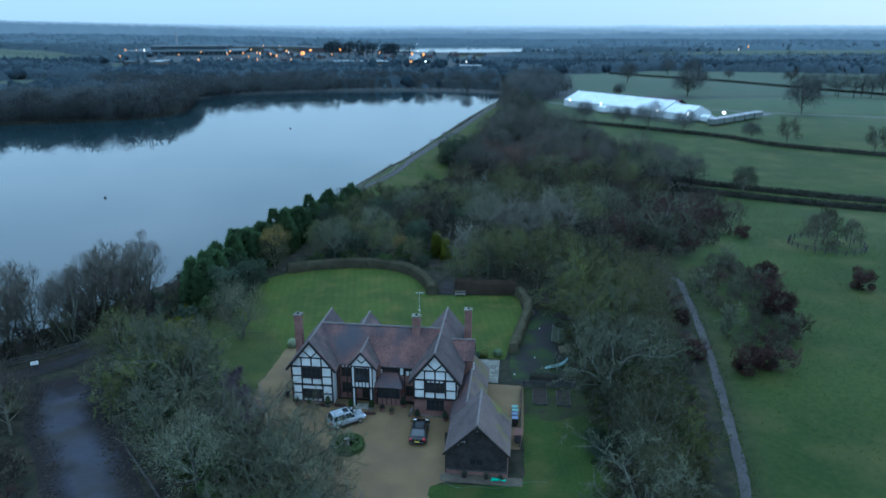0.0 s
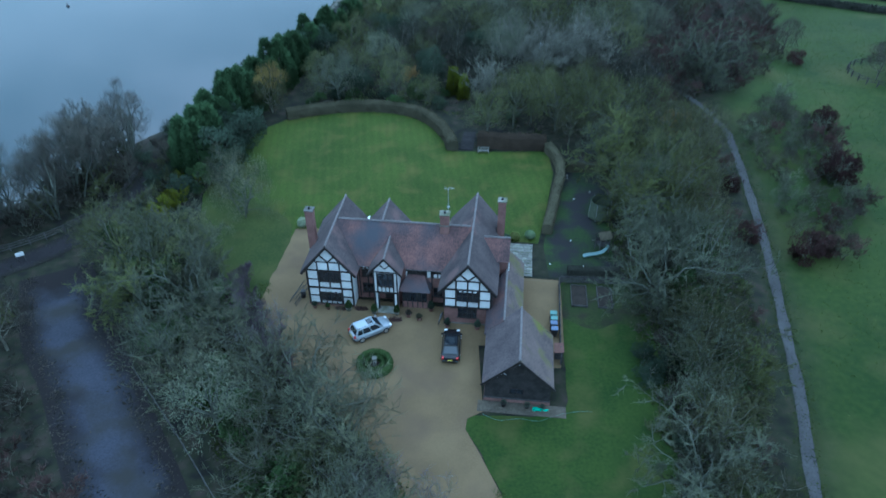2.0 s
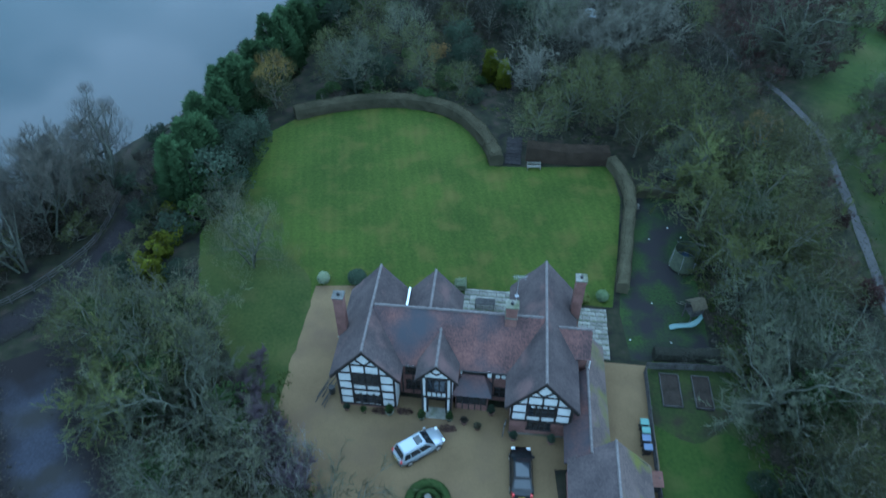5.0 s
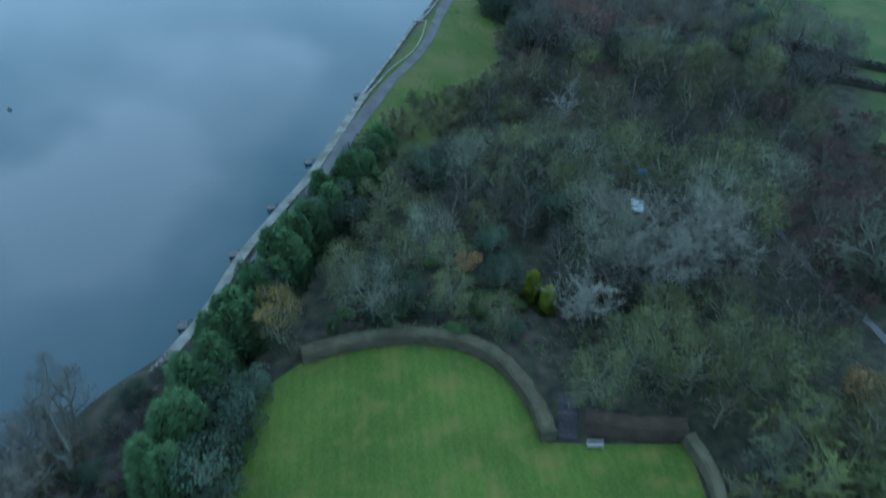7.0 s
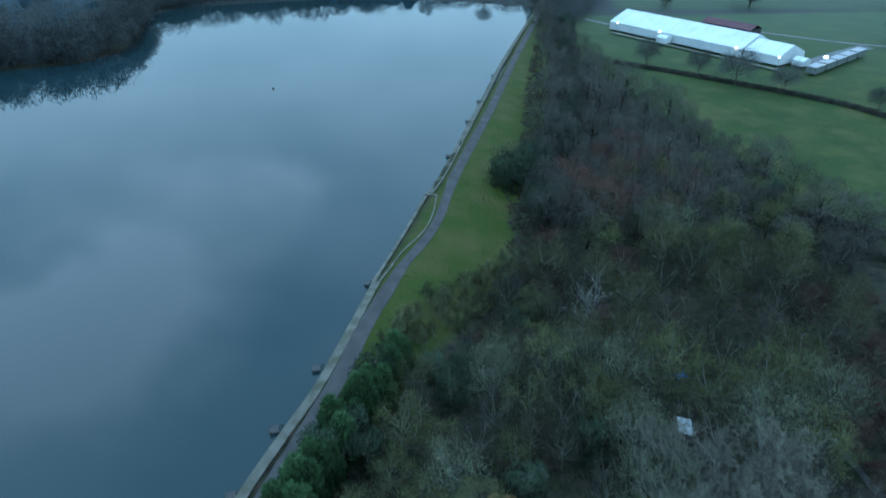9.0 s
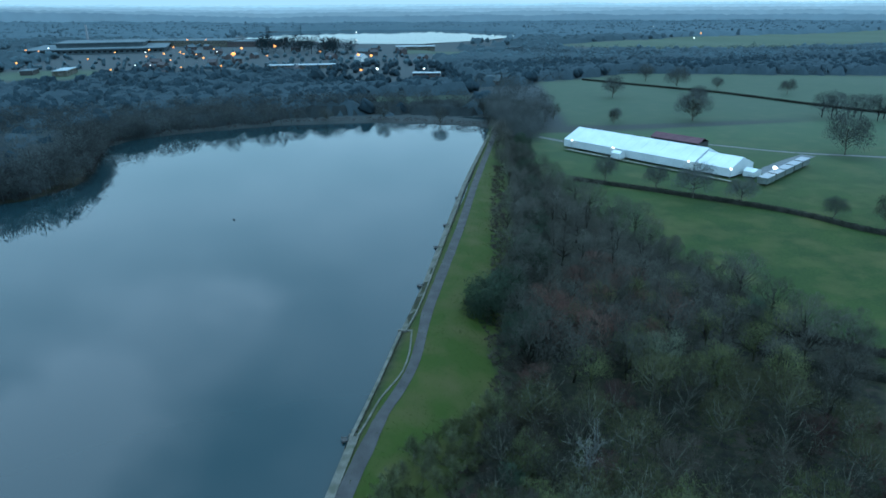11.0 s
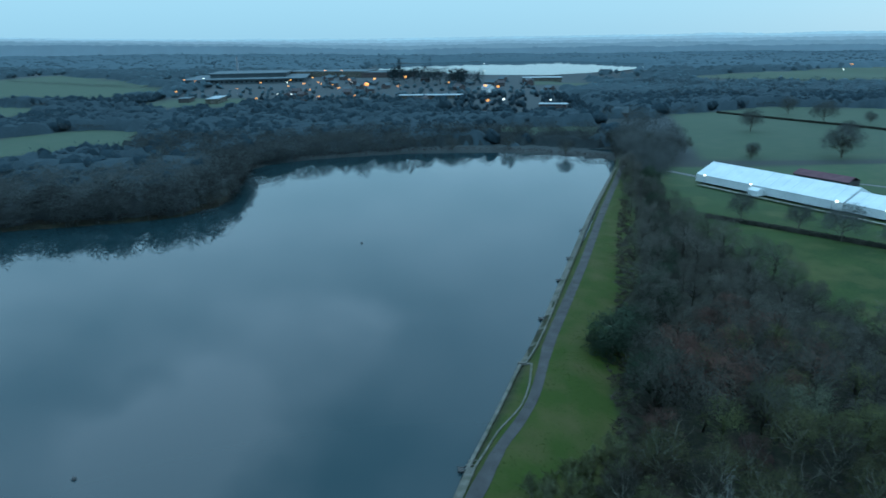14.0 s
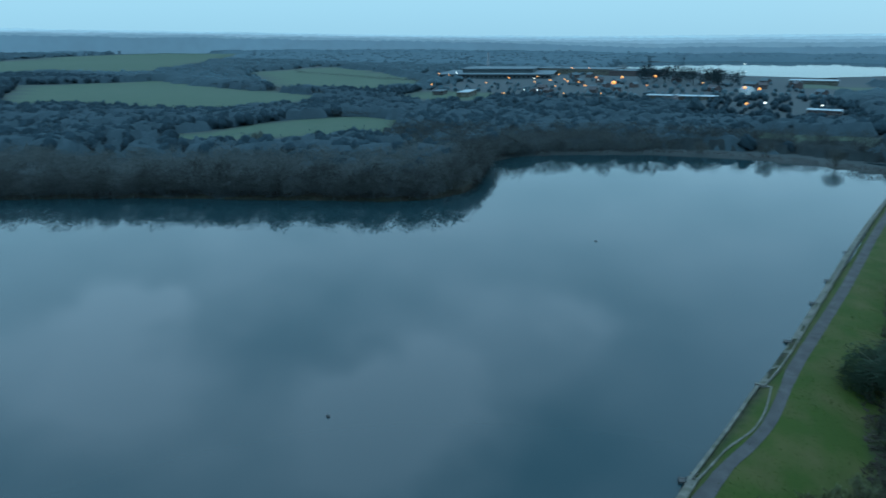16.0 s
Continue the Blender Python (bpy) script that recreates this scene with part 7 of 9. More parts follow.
def plant(kind, x, y, size=1.0, turn=None, z=None):
    """Sets a copy of a kind of tree on the ground."""
    src, used = PLANTED[kind]
    turn = (x * 37.7 + y * 91.3) % 360 if turn is None else turn
    m = Matrix.Translation((x, y, float(ground_z(x, y)) - 0.05 if z is None else z)) @ Matrix.Rotation(radians(turn), 4, "Z")
    if not used:
        PLANTED[kind][1] = True
        ob = src
        ob.matrix_basis = m @ Matrix.Scale(size, 4)
    else:
        ob = copy_thing(src, m)
        ob.scale = (size, size, size)
    return ob


def kind(key, name, meshes, bark, crown, label, category="tree", group=""):
    PLANTED[key] = [make_tree(name, meshes, M[bark], M[crown], label, category, group), False]


kind("oak_grey", "tree", crown_tree(1, 12, 5.6, 17, 168, width=0.066, stick=0.04), "bark_silver", "twig_grey", "leafless broad grey-green tree with dense fine twigs", group="bare trees")
kind("oak_grey2", "tree", crown_tree(2, 11, 5.0, 15, 168, width=0.066, brush=0.8, stick=0.04), "bark_silver", "twig_grey", "leafless rounded grey-green tree with dense twigs", group="bare trees")
kind("oak_green", "tree", crown_tree(3, 12, 5.8, 17, 168, width=0.066), "bark_lichen", "twig_green", "leafless tree with mossy green lichened twigs", group="bare trees")
kind("oak_green2", "tree", crown_tree(4, 9, 4.8, 14, 175, 0.68, low=0.25, stems=3), "bark_lichen", "twig_green", "many-stemmed mossy green leafless tree", group="bare trees")
kind("pale", "tree", limbed_tree(5, 12.5, 5.4, 0.24, 13, 1.1, 0.22, 7, 6, 17, 0.7, 0.05, stems=2, stick=0.03), "bark_pale", "twig_pale", "pale silvery leafless tree with whitish branches", group="pale trees")
kind("lakeside", "tree", limbed_tree(6, 12.5, 3.4, 0.3, 12, 2.2, 0.16, 7, 6, 13, 0.9, 0.036, stems=4, stick=0.02, thick=0.016), "bark_silver", "twig_lake", "slender many-stemmed bare tree by the lake", group="lakeside trees")
kind("lakeside_tall", "tree", limbed_tree(61, 14.5, 4.0, 0.34, 12, 2.0, 0.15, 7, 6, 13, 0.95, 0.036, stems=3, stick=0.02, thick=0.016), "bark_silver", "twig_lake", "tall fan-shaped bare tree standing over the water", group="lakeside trees")
kind("lakeside_fine", "tree", crown_tree(68, 12.5, 4.2, 16, 170, 1.1, 0.034, low=0.34, stems=4, brush=1.5, stick=0.022), "bark_silver", "twig_lake", "fine-twigged bare tree of the lakeside row", group="lakeside trees")
kind("limbed_oak", "tree", limbed_tree(62, 12, 6.6, 0.22, 12, 0.62, 0.33, 6, 6, 25, 0.6, 0.055, stick=0.026), "bark_silver", "twig_grey", "spreading bare oak with crooked pale lichened limbs", group="spreading oaks")
kind("limbed_oak_green", "tree", limbed_tree(63, 11.5, 6.2, 0.22, 13, 0.8, 0.26, 7, 6, 26, 0.6, 0.06, stick=0.026), "bark_lichen", "twig_moss", "spreading mossy green bare oak with dense twigs", group="spreading oaks")
kind("forecourt_tree", "tree", limbed_tree(64, 10.5, 5.6, 0.26, 12, 1.0, 0.18, 6, 5, 12, 0.75, 0.04, stick=0.022), "bark_lichen", "twig_forecourt", "airy olive-twigged bare tree reaching over the gravel", group="forecourt trees")
kind("forecourt_pale", "tree", limbed_tree(65, 7.5, 4.2, 0.2, 9, 1.3, 0.2, 5, 5, 5, 0.7, 0.03, stems=3, stick=0.024), "bark_pale", "twig_purple", "thin pale-stemmed bare tree beside the drive", group="forecourt trees")
kind("soft_olive", "tree", crown_tree(72, 9.5, 4.8, 16, 190, 0.8, 0.035, low=0.2, stems=3, brush=1.3, stick=0.02), "bark_lichen", "twig_forecourt", "soft-crowned olive-brown bare tree on the lawn edge", group="forecourt trees")
kind("birch", "tree", limbed_tree(66, 11, 2.2, 0.42, 9, 1.6, 0.15, 4, 4, 6, 0.7, 0.035, stick=0.02), "bark_white", "twig_pale", "white-stemmed birch among the wood", group="birches")
kind("brown", "tree", crown_tree(7, 10, 4.4, 13, 165, 0.8, 0.065, brush=0.9), "bark", "twig_brown", "leafless brown-twigged woodland tree", group="bare trees")
kind("dark", "tree", crown_tree(8, 11, 5.0, 14, 172, 0.8, 0.07), "bark", "twig_dark", "dark leafless woodland tree", group="bare trees")
kind("olive", "tree", crown_tree(25, 11, 5.2, 15, 178, 0.8, 0.065), "bark", "twig_olive", "leafless olive-brown woodland tree", group="bare trees")
kind("olive_airy", "tree", bare_tree(26, 10.5, 4.6, 0.2, 14, 9, 15, 0.9, 0.045, rise=0.9), "bark", "twig_olive", "open-crowned leafless olive-brown tree", group="bare trees")
kind("field_oak", "tree", crown_tree(27, 12, 7.0, 18, 240, 0.9, 0.1, puff=(0.4, 0.58)), "bark", "twig_mid", "broad leafless oak standing alone in the pasture", group="field oaks")
kind("brown_bush", "shrub", crown_tree(28, 4.6, 2.9, 10, 110, 0.55, 0.06, low=0.2, stems=3, brush=0.9), "bark", "twig_brown", "rounded grey-brown bare thicket bush", "shrub", "scrub bushes")
kind("sapling_grey", "shrub", limbed_tree(70, 5.0, 2.2, 0.2, 8, 1.2, 0.2, 5, 5, 9, 0.6, 0.036, stems=3, stick=0.02), "bark_lichen", "twig_grey", "thin grey-green bare thicket saplings", "shrub", "scrub bushes")
kind("red", "shrub", bare_tree(9, 4.2, 2.6, 0.05, 10, 7, 22, 0.6, 0.06, rise=1.0, stems=3), "bark", "twig_red", "russet leafless shrub of a thicket", "shrub", "russet shrubs")
kind("redtree", "tree", crown_tree(10, 8, 4.0, 12, 190, 0.7, 0.06, low=0.25, stems=2, brush=0.8), "bark", "twig_red", "leafless tree with russet twigs", group="russet trees")
kind("scrub", "shrub", bare_tree(11, 3.2, 2.3, 0.04, 9, 6, 17, 0.58, 0.066, rise=0.9, stems=3), "bark", "twig_green", "low mossy green scrub bush", "shrub", "scrub bushes")
kind("scrub_brown", "shrub", bare_tree(12, 2.8, 2.2, 0.04, 9, 6, 17, 0.53, 0.066, rise=0.9, stems=3), "bark", "twig_brown", "low brown bare scrub bush", "shrub", "scrub bushes")
kind("evergreen", "tree", leafy_tree(13, 8, 3.6), "bark", "leaf_dark", "dense dark evergreen tree", group="evergreen trees")
kind("holly", "shrub", leafy_tree(14, 4.0, 2.2, 18, 110, 0.28, 0.06), "bark", "leaf_dark", "dark dense evergreen shrub in the undergrowth", "shrub", "evergreen shrubs")
kind("conifer", "conifer", conifer_tree(15, 9.2, 3.2, 720, 0.68, 0.55), "bark", "conifer", "tall dark green conifer of a screening row", "conifer", "conifer row")
kind("conifer2", "conifer", conifer_tree(16, 8.2, 3.4, 720, 0.68, 0.48), "bark", "conifer", "broad dark green conifer of a screening row", "conifer", "conifer row")
kind("gold", "conifer", conifer_tree(17, 4.2, 1.2, 700, 0.35, 0.45), "bark", "leaf_yellow", "golden yellow-green garden conifer", "conifer", "golden conifers")
_t, (_v, _f) = crown_tree(18, 9.0, 4.0, 16, 230, 0.75, 0.05, low=0.3, stems=2, brush=1.4)
_v, _f = np.asarray(_v), np.asarray(_f)
_top = _v[_f[:, 0], 2] + 0.5 * np.sin(_v[_f[:, 0], 0] * 2.1) > 5.7
kind("willow", "tree", (_t, (_v, _f[~_top])), "bark", "twig_olive", "leafless tree with golden yellow shoots at its top", "tree")
_w = part("upper_crown", (_v, _f[_top]), M["willow"], PLANTED["willow"][0], "golden yellow young shoots")
crown_round(_w, unit((_v - [0, 0, 4.5]) * [1, 1, 0.8]))
kind("orange", "shrub", leafy_tree(19, 3.6, 2.6, 20, 100, 0.3, 0.1), "bark", "orange", "bush with faded orange leaves", "shrub")
kind("yellow", "shrub", leafy_tree(20, 1.9, 1.3, 12, 90, 0.22, 0.05), "bark", "leaf_yellow", "evergreen shrub with yellow flowers", "shrub", "yellow shrubs")


# no scattered trees here: planted trees, steps, the camera's view of the hut
CLEARINGS = [(16.6, 144.6, 4.4), (17.1, 148.6, 3.6), (16.0, 133.5, 7.5), (-0.5, 121.0, 3.5), (-1.5, 112, 3.0), (-9, 129, 2.5), (-13, 150, 3.0), (30, 176, 5), (4, 168, 4), (-39.5, 91.0, 3.8), (-38.8, 98.8, 2.4), (33.2, 112.4, 3.6), (22.5, 85.5, 5.0), (19.8, 69.2, 5.5), (16.4, 48.8, 4.5), (21.6, 100.4, 5.0), (-30.3, 69.0, 5.0), (-17.6, 55.4, 3.0), (-40.0, 78.0, 3.5), (10.4, 176.5, 2.5), (-8.7, 135.4, 3.0), (8.5, 170.7, 3.6), (1.8, 163.9, 3.2), (12.5, 171.0, 3.2), (15.9, 229.6, 6.0), (23.1, 215.2, 6.0), (34.0, 205.5, 5.0), (7.3, 200.3, 3.5)]


def spots_in(poly, gap, seed):
    """Random spots in a polygon, at least gap apart."""
    rng = random.Random(seed)
    xs, ys = [p[0] for p in poly], [p[1] for p in poly]
    done = []
    for _ in range(4000):
        x, y = rng.uniform(min(xs), max(xs)), rng.uniform(min(ys), max(ys))
        if any((x - a) ** 2 + (y - b) ** 2 < r * r for a, b, r in CLEARINGS):
            continue
        if inside(poly, np.array([x]), np.array([y]))[0] and all((x - a) ** 2 + (y - b) ** 2 >= gap * gap for a, b in done):
            done.append((x, y))
    return done, rng


def scatter(poly, gap, kinds, seed, lo=0.8, hi=1.15):
    """Plants kinds over a polygon, at least gap apart."""
    done, rng = spots_in(poly, gap, seed)
    for x, y in done:
        plant(rng.choice(kinds), x, y, rng.uniform(lo, hi), rng.uniform(0, 360))


def mass(name, poly, gap, meshes, material, label, seed, lo=0.8, hi=1.15):
    """A stretch of wood farther off, joined: whole trees with stems and limbs in one mesh."""
    done, rng = spots_in(poly, gap, seed)
    V, F, R, T, n = [], [], [], [], 0
    for x, y in done:
        t, c = meshes[rng.randrange(len(meshes))]
        a, s, own = rng.uniform(0, 6.28), rng.uniform(lo, hi), rng.uniform(-0.32, 0.32)
        rot = np.array([[math.cos(a), math.sin(a), 0], [-math.sin(a), math.cos(a), 0], [0, 0, 1]]) * s
        for v, f in (t, c):
            T.append(np.full(len(v), own))
            R.append(unit((v - [0, 0, c[0][:, 2].max() * 0.5]) * [1, 1, 0.8]) @ (rot / s))
            V.append(v @ rot + [x, y, float(ground_z(x, y))])
            F += (f + n).tolist()
            n += len(v)
    return tagged(crown_round(part(name, (np.concatenate(V), F), material), np.concatenate(R), np.concatenate(T)), label, "woods", kind="stuff")


# the wood behind the lawn, down to the dam
scatter([(-24, 124), (-10, 124), (-4, 119), (-3, 134), (-8, 146), (-4, 168), (-18, 160), (-26, 140)], 4.4, ["oak_green", "oak_grey", "oak_green2", "dark", "evergreen"], 3, 0.6, 0.85)
scatter([(6, 113), (20, 111), (28, 118), (33, 136), (40, 160), (2, 160), (8, 140)], 6.6, ["oak_green", "oak_grey", "oak_green2", "dark", "brown", "oak_green"], 4, 0.8, 1.1)
scatter([(2, 164), (54, 164), (60, 186), (50, 200), (20, 200), (6, 196), (0, 174)], 7.2, ["olive", "dark", "brown", "redtree", "olive", "dark"], 44, 0.85, 1.15)
light = lambda seed, h, r, **k: crown_tree(seed, h, r, 13, 165, 0.8, 0.078, puff=(0.4, 0.56), **k)
mass("dam_wood", [(6, 200), (20, 204), (50, 203), (60, 190), (72, 196), (80, 212), (64, 280), (48, 360), (47, 450), (40, 450), (29, 350), (17, 285), (11, 240)], 8.0, [light(31, 13, 6.4), light(32, 12, 6.0), light(33, 10.5, 5.6, stems=2)], M["twig_damwood"], "dark bare wood below the dam", 5, 0.8, 1.15)
mass("russet_wood", [(10, 215), (24, 210), (40, 215), (50, 235), (34, 262), (24, 250)], 8.5, [light(34, 10.5, 5.6, stems=2)], M["twig_russet"], "russet-brown bare trees below the dam", 6, 0.8, 1.05)
mass("green_wood", [(18, 200), (60, 198), (70, 215), (50, 240), (24, 236)], 9.5, [light(35, 12, 6.0)], M["twig_green"], "mossy bare trees below the dam", 16, 0.75, 0.9)
kind("holm", "tree", leafy_tree(21, 9.0, 5.2, 46, 190, 0.34, 0.06), "bark", "leaf_dark", "large rounded dark evergreen tree at the dam foot", group="evergreen trees")
for x, y, s in ((4.0, 236, 1.15), (9.0, 243, 1.0), (12.5, 252, 0.8), (9.5, 222, 1.0), (15, 229, 0.8), (19, 262, 0.9), (23, 268, 0.85), (21, 275, 0.9), (26, 284, 0.9), (30, 300, 0.9), (34, 322, 0.9), (38, 345, 0.9), (42, 372, 0.95), (47, 400, 0.95), (50, 425, 1.0), (54, 452, 1.0)):
    plant("holm", x, y, s)
scatter([(-4, 143), (4, 141), (8, 150), (4, 172), (8, 198), (0, 190), (-6, 172)], 4.2, ["dark", "oak_green", "brown", "evergreen", "oak_green2"], 41, 0.65, 0.9)
scatter([(2, 118), (9, 116), (9, 138), (3, 141)], 4.0, ["dark", "holly", "scrub", "oak_green2"], 42, 0.5, 0.75)
# between the house garden and the footpath
scatter([(18.5, 38), (20, 46), (22.5, 60), (26, 76), (31, 92), (34.5, 104), (35, 113), (24, 108), (22, 84), (20.5, 62)], 4.4, ["oak_green", "olive", "oak_grey2", "olive_airy", "olive", "oak_green2"], 6, 0.75, 1.0)
scatter([(22, 46), (25, 52), (29.5, 66), (33.5, 80), (37, 97), (38.6, 110), (34, 112), (30, 78), (25, 60)], 3.6, ["scrub", "scrub_brown", "red", "scrub"], 26, 0.35, 0.65)
# between road and forecourt
scatter([(-35, 70), (-30, 62), (-23, 52), (-12, 36), (-9, 46), (-14, 54), (-22, 62), (-27, 69), (-29, 77), (-35, 84), (-43, 82), (-42, 77)], 4.2, ["oak_grey", "forecourt_tree", "oak_green2", "forecourt_tree"], 7, 0.6, 0.85)
kind("purple", "shrub", bare_tree(22, 4.0, 2.4, 0.05, 11, 8, 26, 0.6, 0.045, rise=1.3, stems=3), "bark", "twig_purple", "purplish bare shrub beside the gravel", "shrub", "purplish shrubs")
for x, y, s in ((-20.6, 64.2, 0.9), (-18.6, 61.8, 0.8), (-22.6, 67.5, 1.0), (-24.6, 70.5, 0.9), (-26.2, 73.5, 0.8), (-16.2, 58.6, 0.8), (-25.8, 76.5, 0.6)):
    plant("purple", x, y, s)
# scrub west of the road
scatter([(-44, 60), (-36, 50), (-26, 38), (-40, 30), (-60, 40), (-75, 60), (-60, 68), (-50, 70)], 4.2, ["scrub_brown", "red", "scrub", "brown"], 27, 0.7, 1.0)
# the lake's near bank
scatter([(-48.5, 99), (-48, 111), (-54, 104), (-60, 93), (-70, 82), (-63, 78), (-55, 87)], 3.1, ["lakeside", "lakeside_fine", "lakeside_tall", "lakeside_fine"], 8, 0.68, 0.95)
scatter([(-48.5, 94), (-48.5, 108), (-56, 98), (-66, 82), (-58, 82)], 3.4, ["scrub_brown", "holly", "scrub"], 28, 0.8, 1.1)
# shrubs between track and lawn
scatter([(-43.5, 86), (-43.5, 106), (-37.5, 106), (-38, 97), (-36.5, 88)], 2.5, ["holly", "scrub", "holly"], 29, 0.55, 0.85)
for x, y, s in ((-38.5, 87.0, 1.0), (-39.4, 88.2, 1.3), (-40.0, 89.6, 1.3), (-39.6, 91.2, 1.35), (-39.4, 92.7, 1.2), (-39.0, 94.1, 1.2), (-38.1, 98.1, 1.1), (-40.5, 99.1, 1.15), (-38.6, 100.2, 0.8)):
    plant("yellow", x, y, s)
plant("soft_olive", -28.8, 90.4, 0.95)
plant("soft_olive", -32.5, 96.0, 0.75)
for x, y, s in ((-34.6, 101.0, 1.25), (-33.8, 105.5, 1.0), (-33.2, 109.0, 0.95), (-35.5, 112.0, 0.9), (-32.4, 113.4, 0.7)):
    plant("evergreen", x, y, s * 0.75)
# conifers along the dam's near end, in two staggered ranks
for rank, (shift, step) in enumerate(((0.0, 1.75), (1.7, 2.1))):
    for i, (x, y) in enumerate(curve_points([(-39.4, 100), (-39.0, 110), (-37.0, 121), (-33.8, 132), (-30.0, 144), (-25.4, 155), (-22.5, 161)], step)):
        plant("evergreen" if (i * 3 + rank) % 8 == 5 else "conifer" if (i + rank) % 2 else "conifer2", x + shift + 0.35 * math.sin(i * 5 + rank), y + 0.3 * math.cos(i * 3), 0.8 + 0.14 * math.sin(i * 2.3 + rank))
scatter([(-47.5, 98), (-43.5, 98), (-41.2, 112), (-41.5, 118), (-44, 118), (-46.5, 110)], 2.7, ["holly", "brown", "scrub_brown", "holly"], 45, 0.5, 0.85)
plant("willow", -31.6, 121.0, 1.0)
plant("gold", -1.2, 128.5, 1.15); plant("gold", 0.6, 126.6, 1.0)
for x, y, s in ((3.8, 112.0, 0.72), (8.2, 115.2, 0.85), (14.5, 113.6, 0.85), (19.2, 112.2, 0.8), (24, 114, 0.8), (20, 121.5, 0.8), (29, 116.5, 0.75), (13, 121, 0.75)):
    plant("oak_green", x, y, s)
plant("orange", 33.2, 112.4, 1.05)
plant("orange", -8.7, 135.4, 0.7)
for x, y, k, s in ((44.0, 130.0, "limbed_oak", 1.15), (22.5, 85.5, "limbed_oak_green", 1.0), (19.8, 69.2, "limbed_oak", 1.05), (16.4, 48.8, "limbed_oak", 0.85), (21.6, 100.4, "limbed_oak_green", 0.95), (24.5, 60, "limbed_oak_green", 0.7),
                   (-30.3, 69.0, "limbed_oak", 0.95), (-40.0, 78.0, "oak_green", 0.9), (-33, 79, "oak_green2", 0.9), (-37.5, 72, "limbed_oak_green", 0.7), (-15.2, 55.6, "forecourt_tree", 1.05), (-19.5, 59.5, "forecourt_tree", 0.9), (-11.6, 51.2, "forecourt_tree", 0.95),
                   (-9.6, 45.5, "forecourt_tree", 0.85), (-20.4, 64.8, "forecourt_pale", 0.85), (-23.6, 67.0, "forecourt_pale", 0.7), (-8.6, 47.6, "forecourt_pale", 0.8), (-4.6, 47.4, "forecourt_pale", 0.6), (10.4, 176.5, "birch", 1.0), (8.4, 173.4, "birch", 0.85)):
    plant(k, x, y, s)
for x, y, s in ((9.6, 131.0, 0.8), (13.8, 129.0, 0.85), (18.6, 129.6, 0.85), (16.0, 134.0, 0.95), (11.6, 136.0, 0.85), (20.8, 135.2, 0.9), (24.4, 131.6, 0.85), (11.0, 140.4, 0.75), (25.0, 138.5, 0.8), (5.0, 124.5, 0.65)):
    plant("pale", x, y, s)
kind("laurel", "shrub", leafy_tree(24, 4.6, 2.6, 24, 110, 0.3, 0.05), "bark", "leaf_green", "leafy mid-green evergreen shrub", "shrub", "evergreen shrubs")
scatter([(-26, 123), (-4, 121.5), (-2, 128), (-6, 138), (-20, 134)], 2.5, ["scrub", "scrub_brown", "holly", "laurel", "scrub"], 30, 0.35, 0.7)
for x, y, k, s in ((21.5, 90, "olive", 0.7), (21, 104, "olive", 0.7), (16, 109, "olive", 0.65), (20.8, 61, "oak_grey", 0.75), (21, 76, "oak_grey", 0.8), (20.2, 82.5, "oak_grey2", 0.75), (19.6, 94, "oak_green", 0.65), (19.2, 102, "oak_grey2", 0.7), (19.5, 56, "oak_grey2", 0.7)):
    plant(k, x, y, s)
scatter([(-8, 170), (-2, 182), (4, 196), (5.5, 212), (4.5, 226), (8, 228), (9, 210), (7, 194), (0, 176)], 2.6, ["scrub", "scrub_brown", "red", "scrub_brown"], 46, 0.5, 1.0)
for x, y, s in ((-33, 73, 1.1), (-37.5, 78.5, 1.2), (-31, 66, 1.0), (-27.5, 70.5, 0.9), (-40, 81, 1.2), (-25, 60, 1.0), (-34.5, 80.5, 1.0), (-21.5, 55.5, 0.9), (-17, 49, 1.0), (-36, 74.5, 1.1), (23, 70, 1.3), (25, 80, 1.2), (24, 92, 1.2), (28, 99, 1.1), (22.5, 60, 1.1), (-37, 97, 0.8), (-39.5, 104, 1.0), (-35.5, 103, 0.9)):
    plant("laurel", x, y, s)
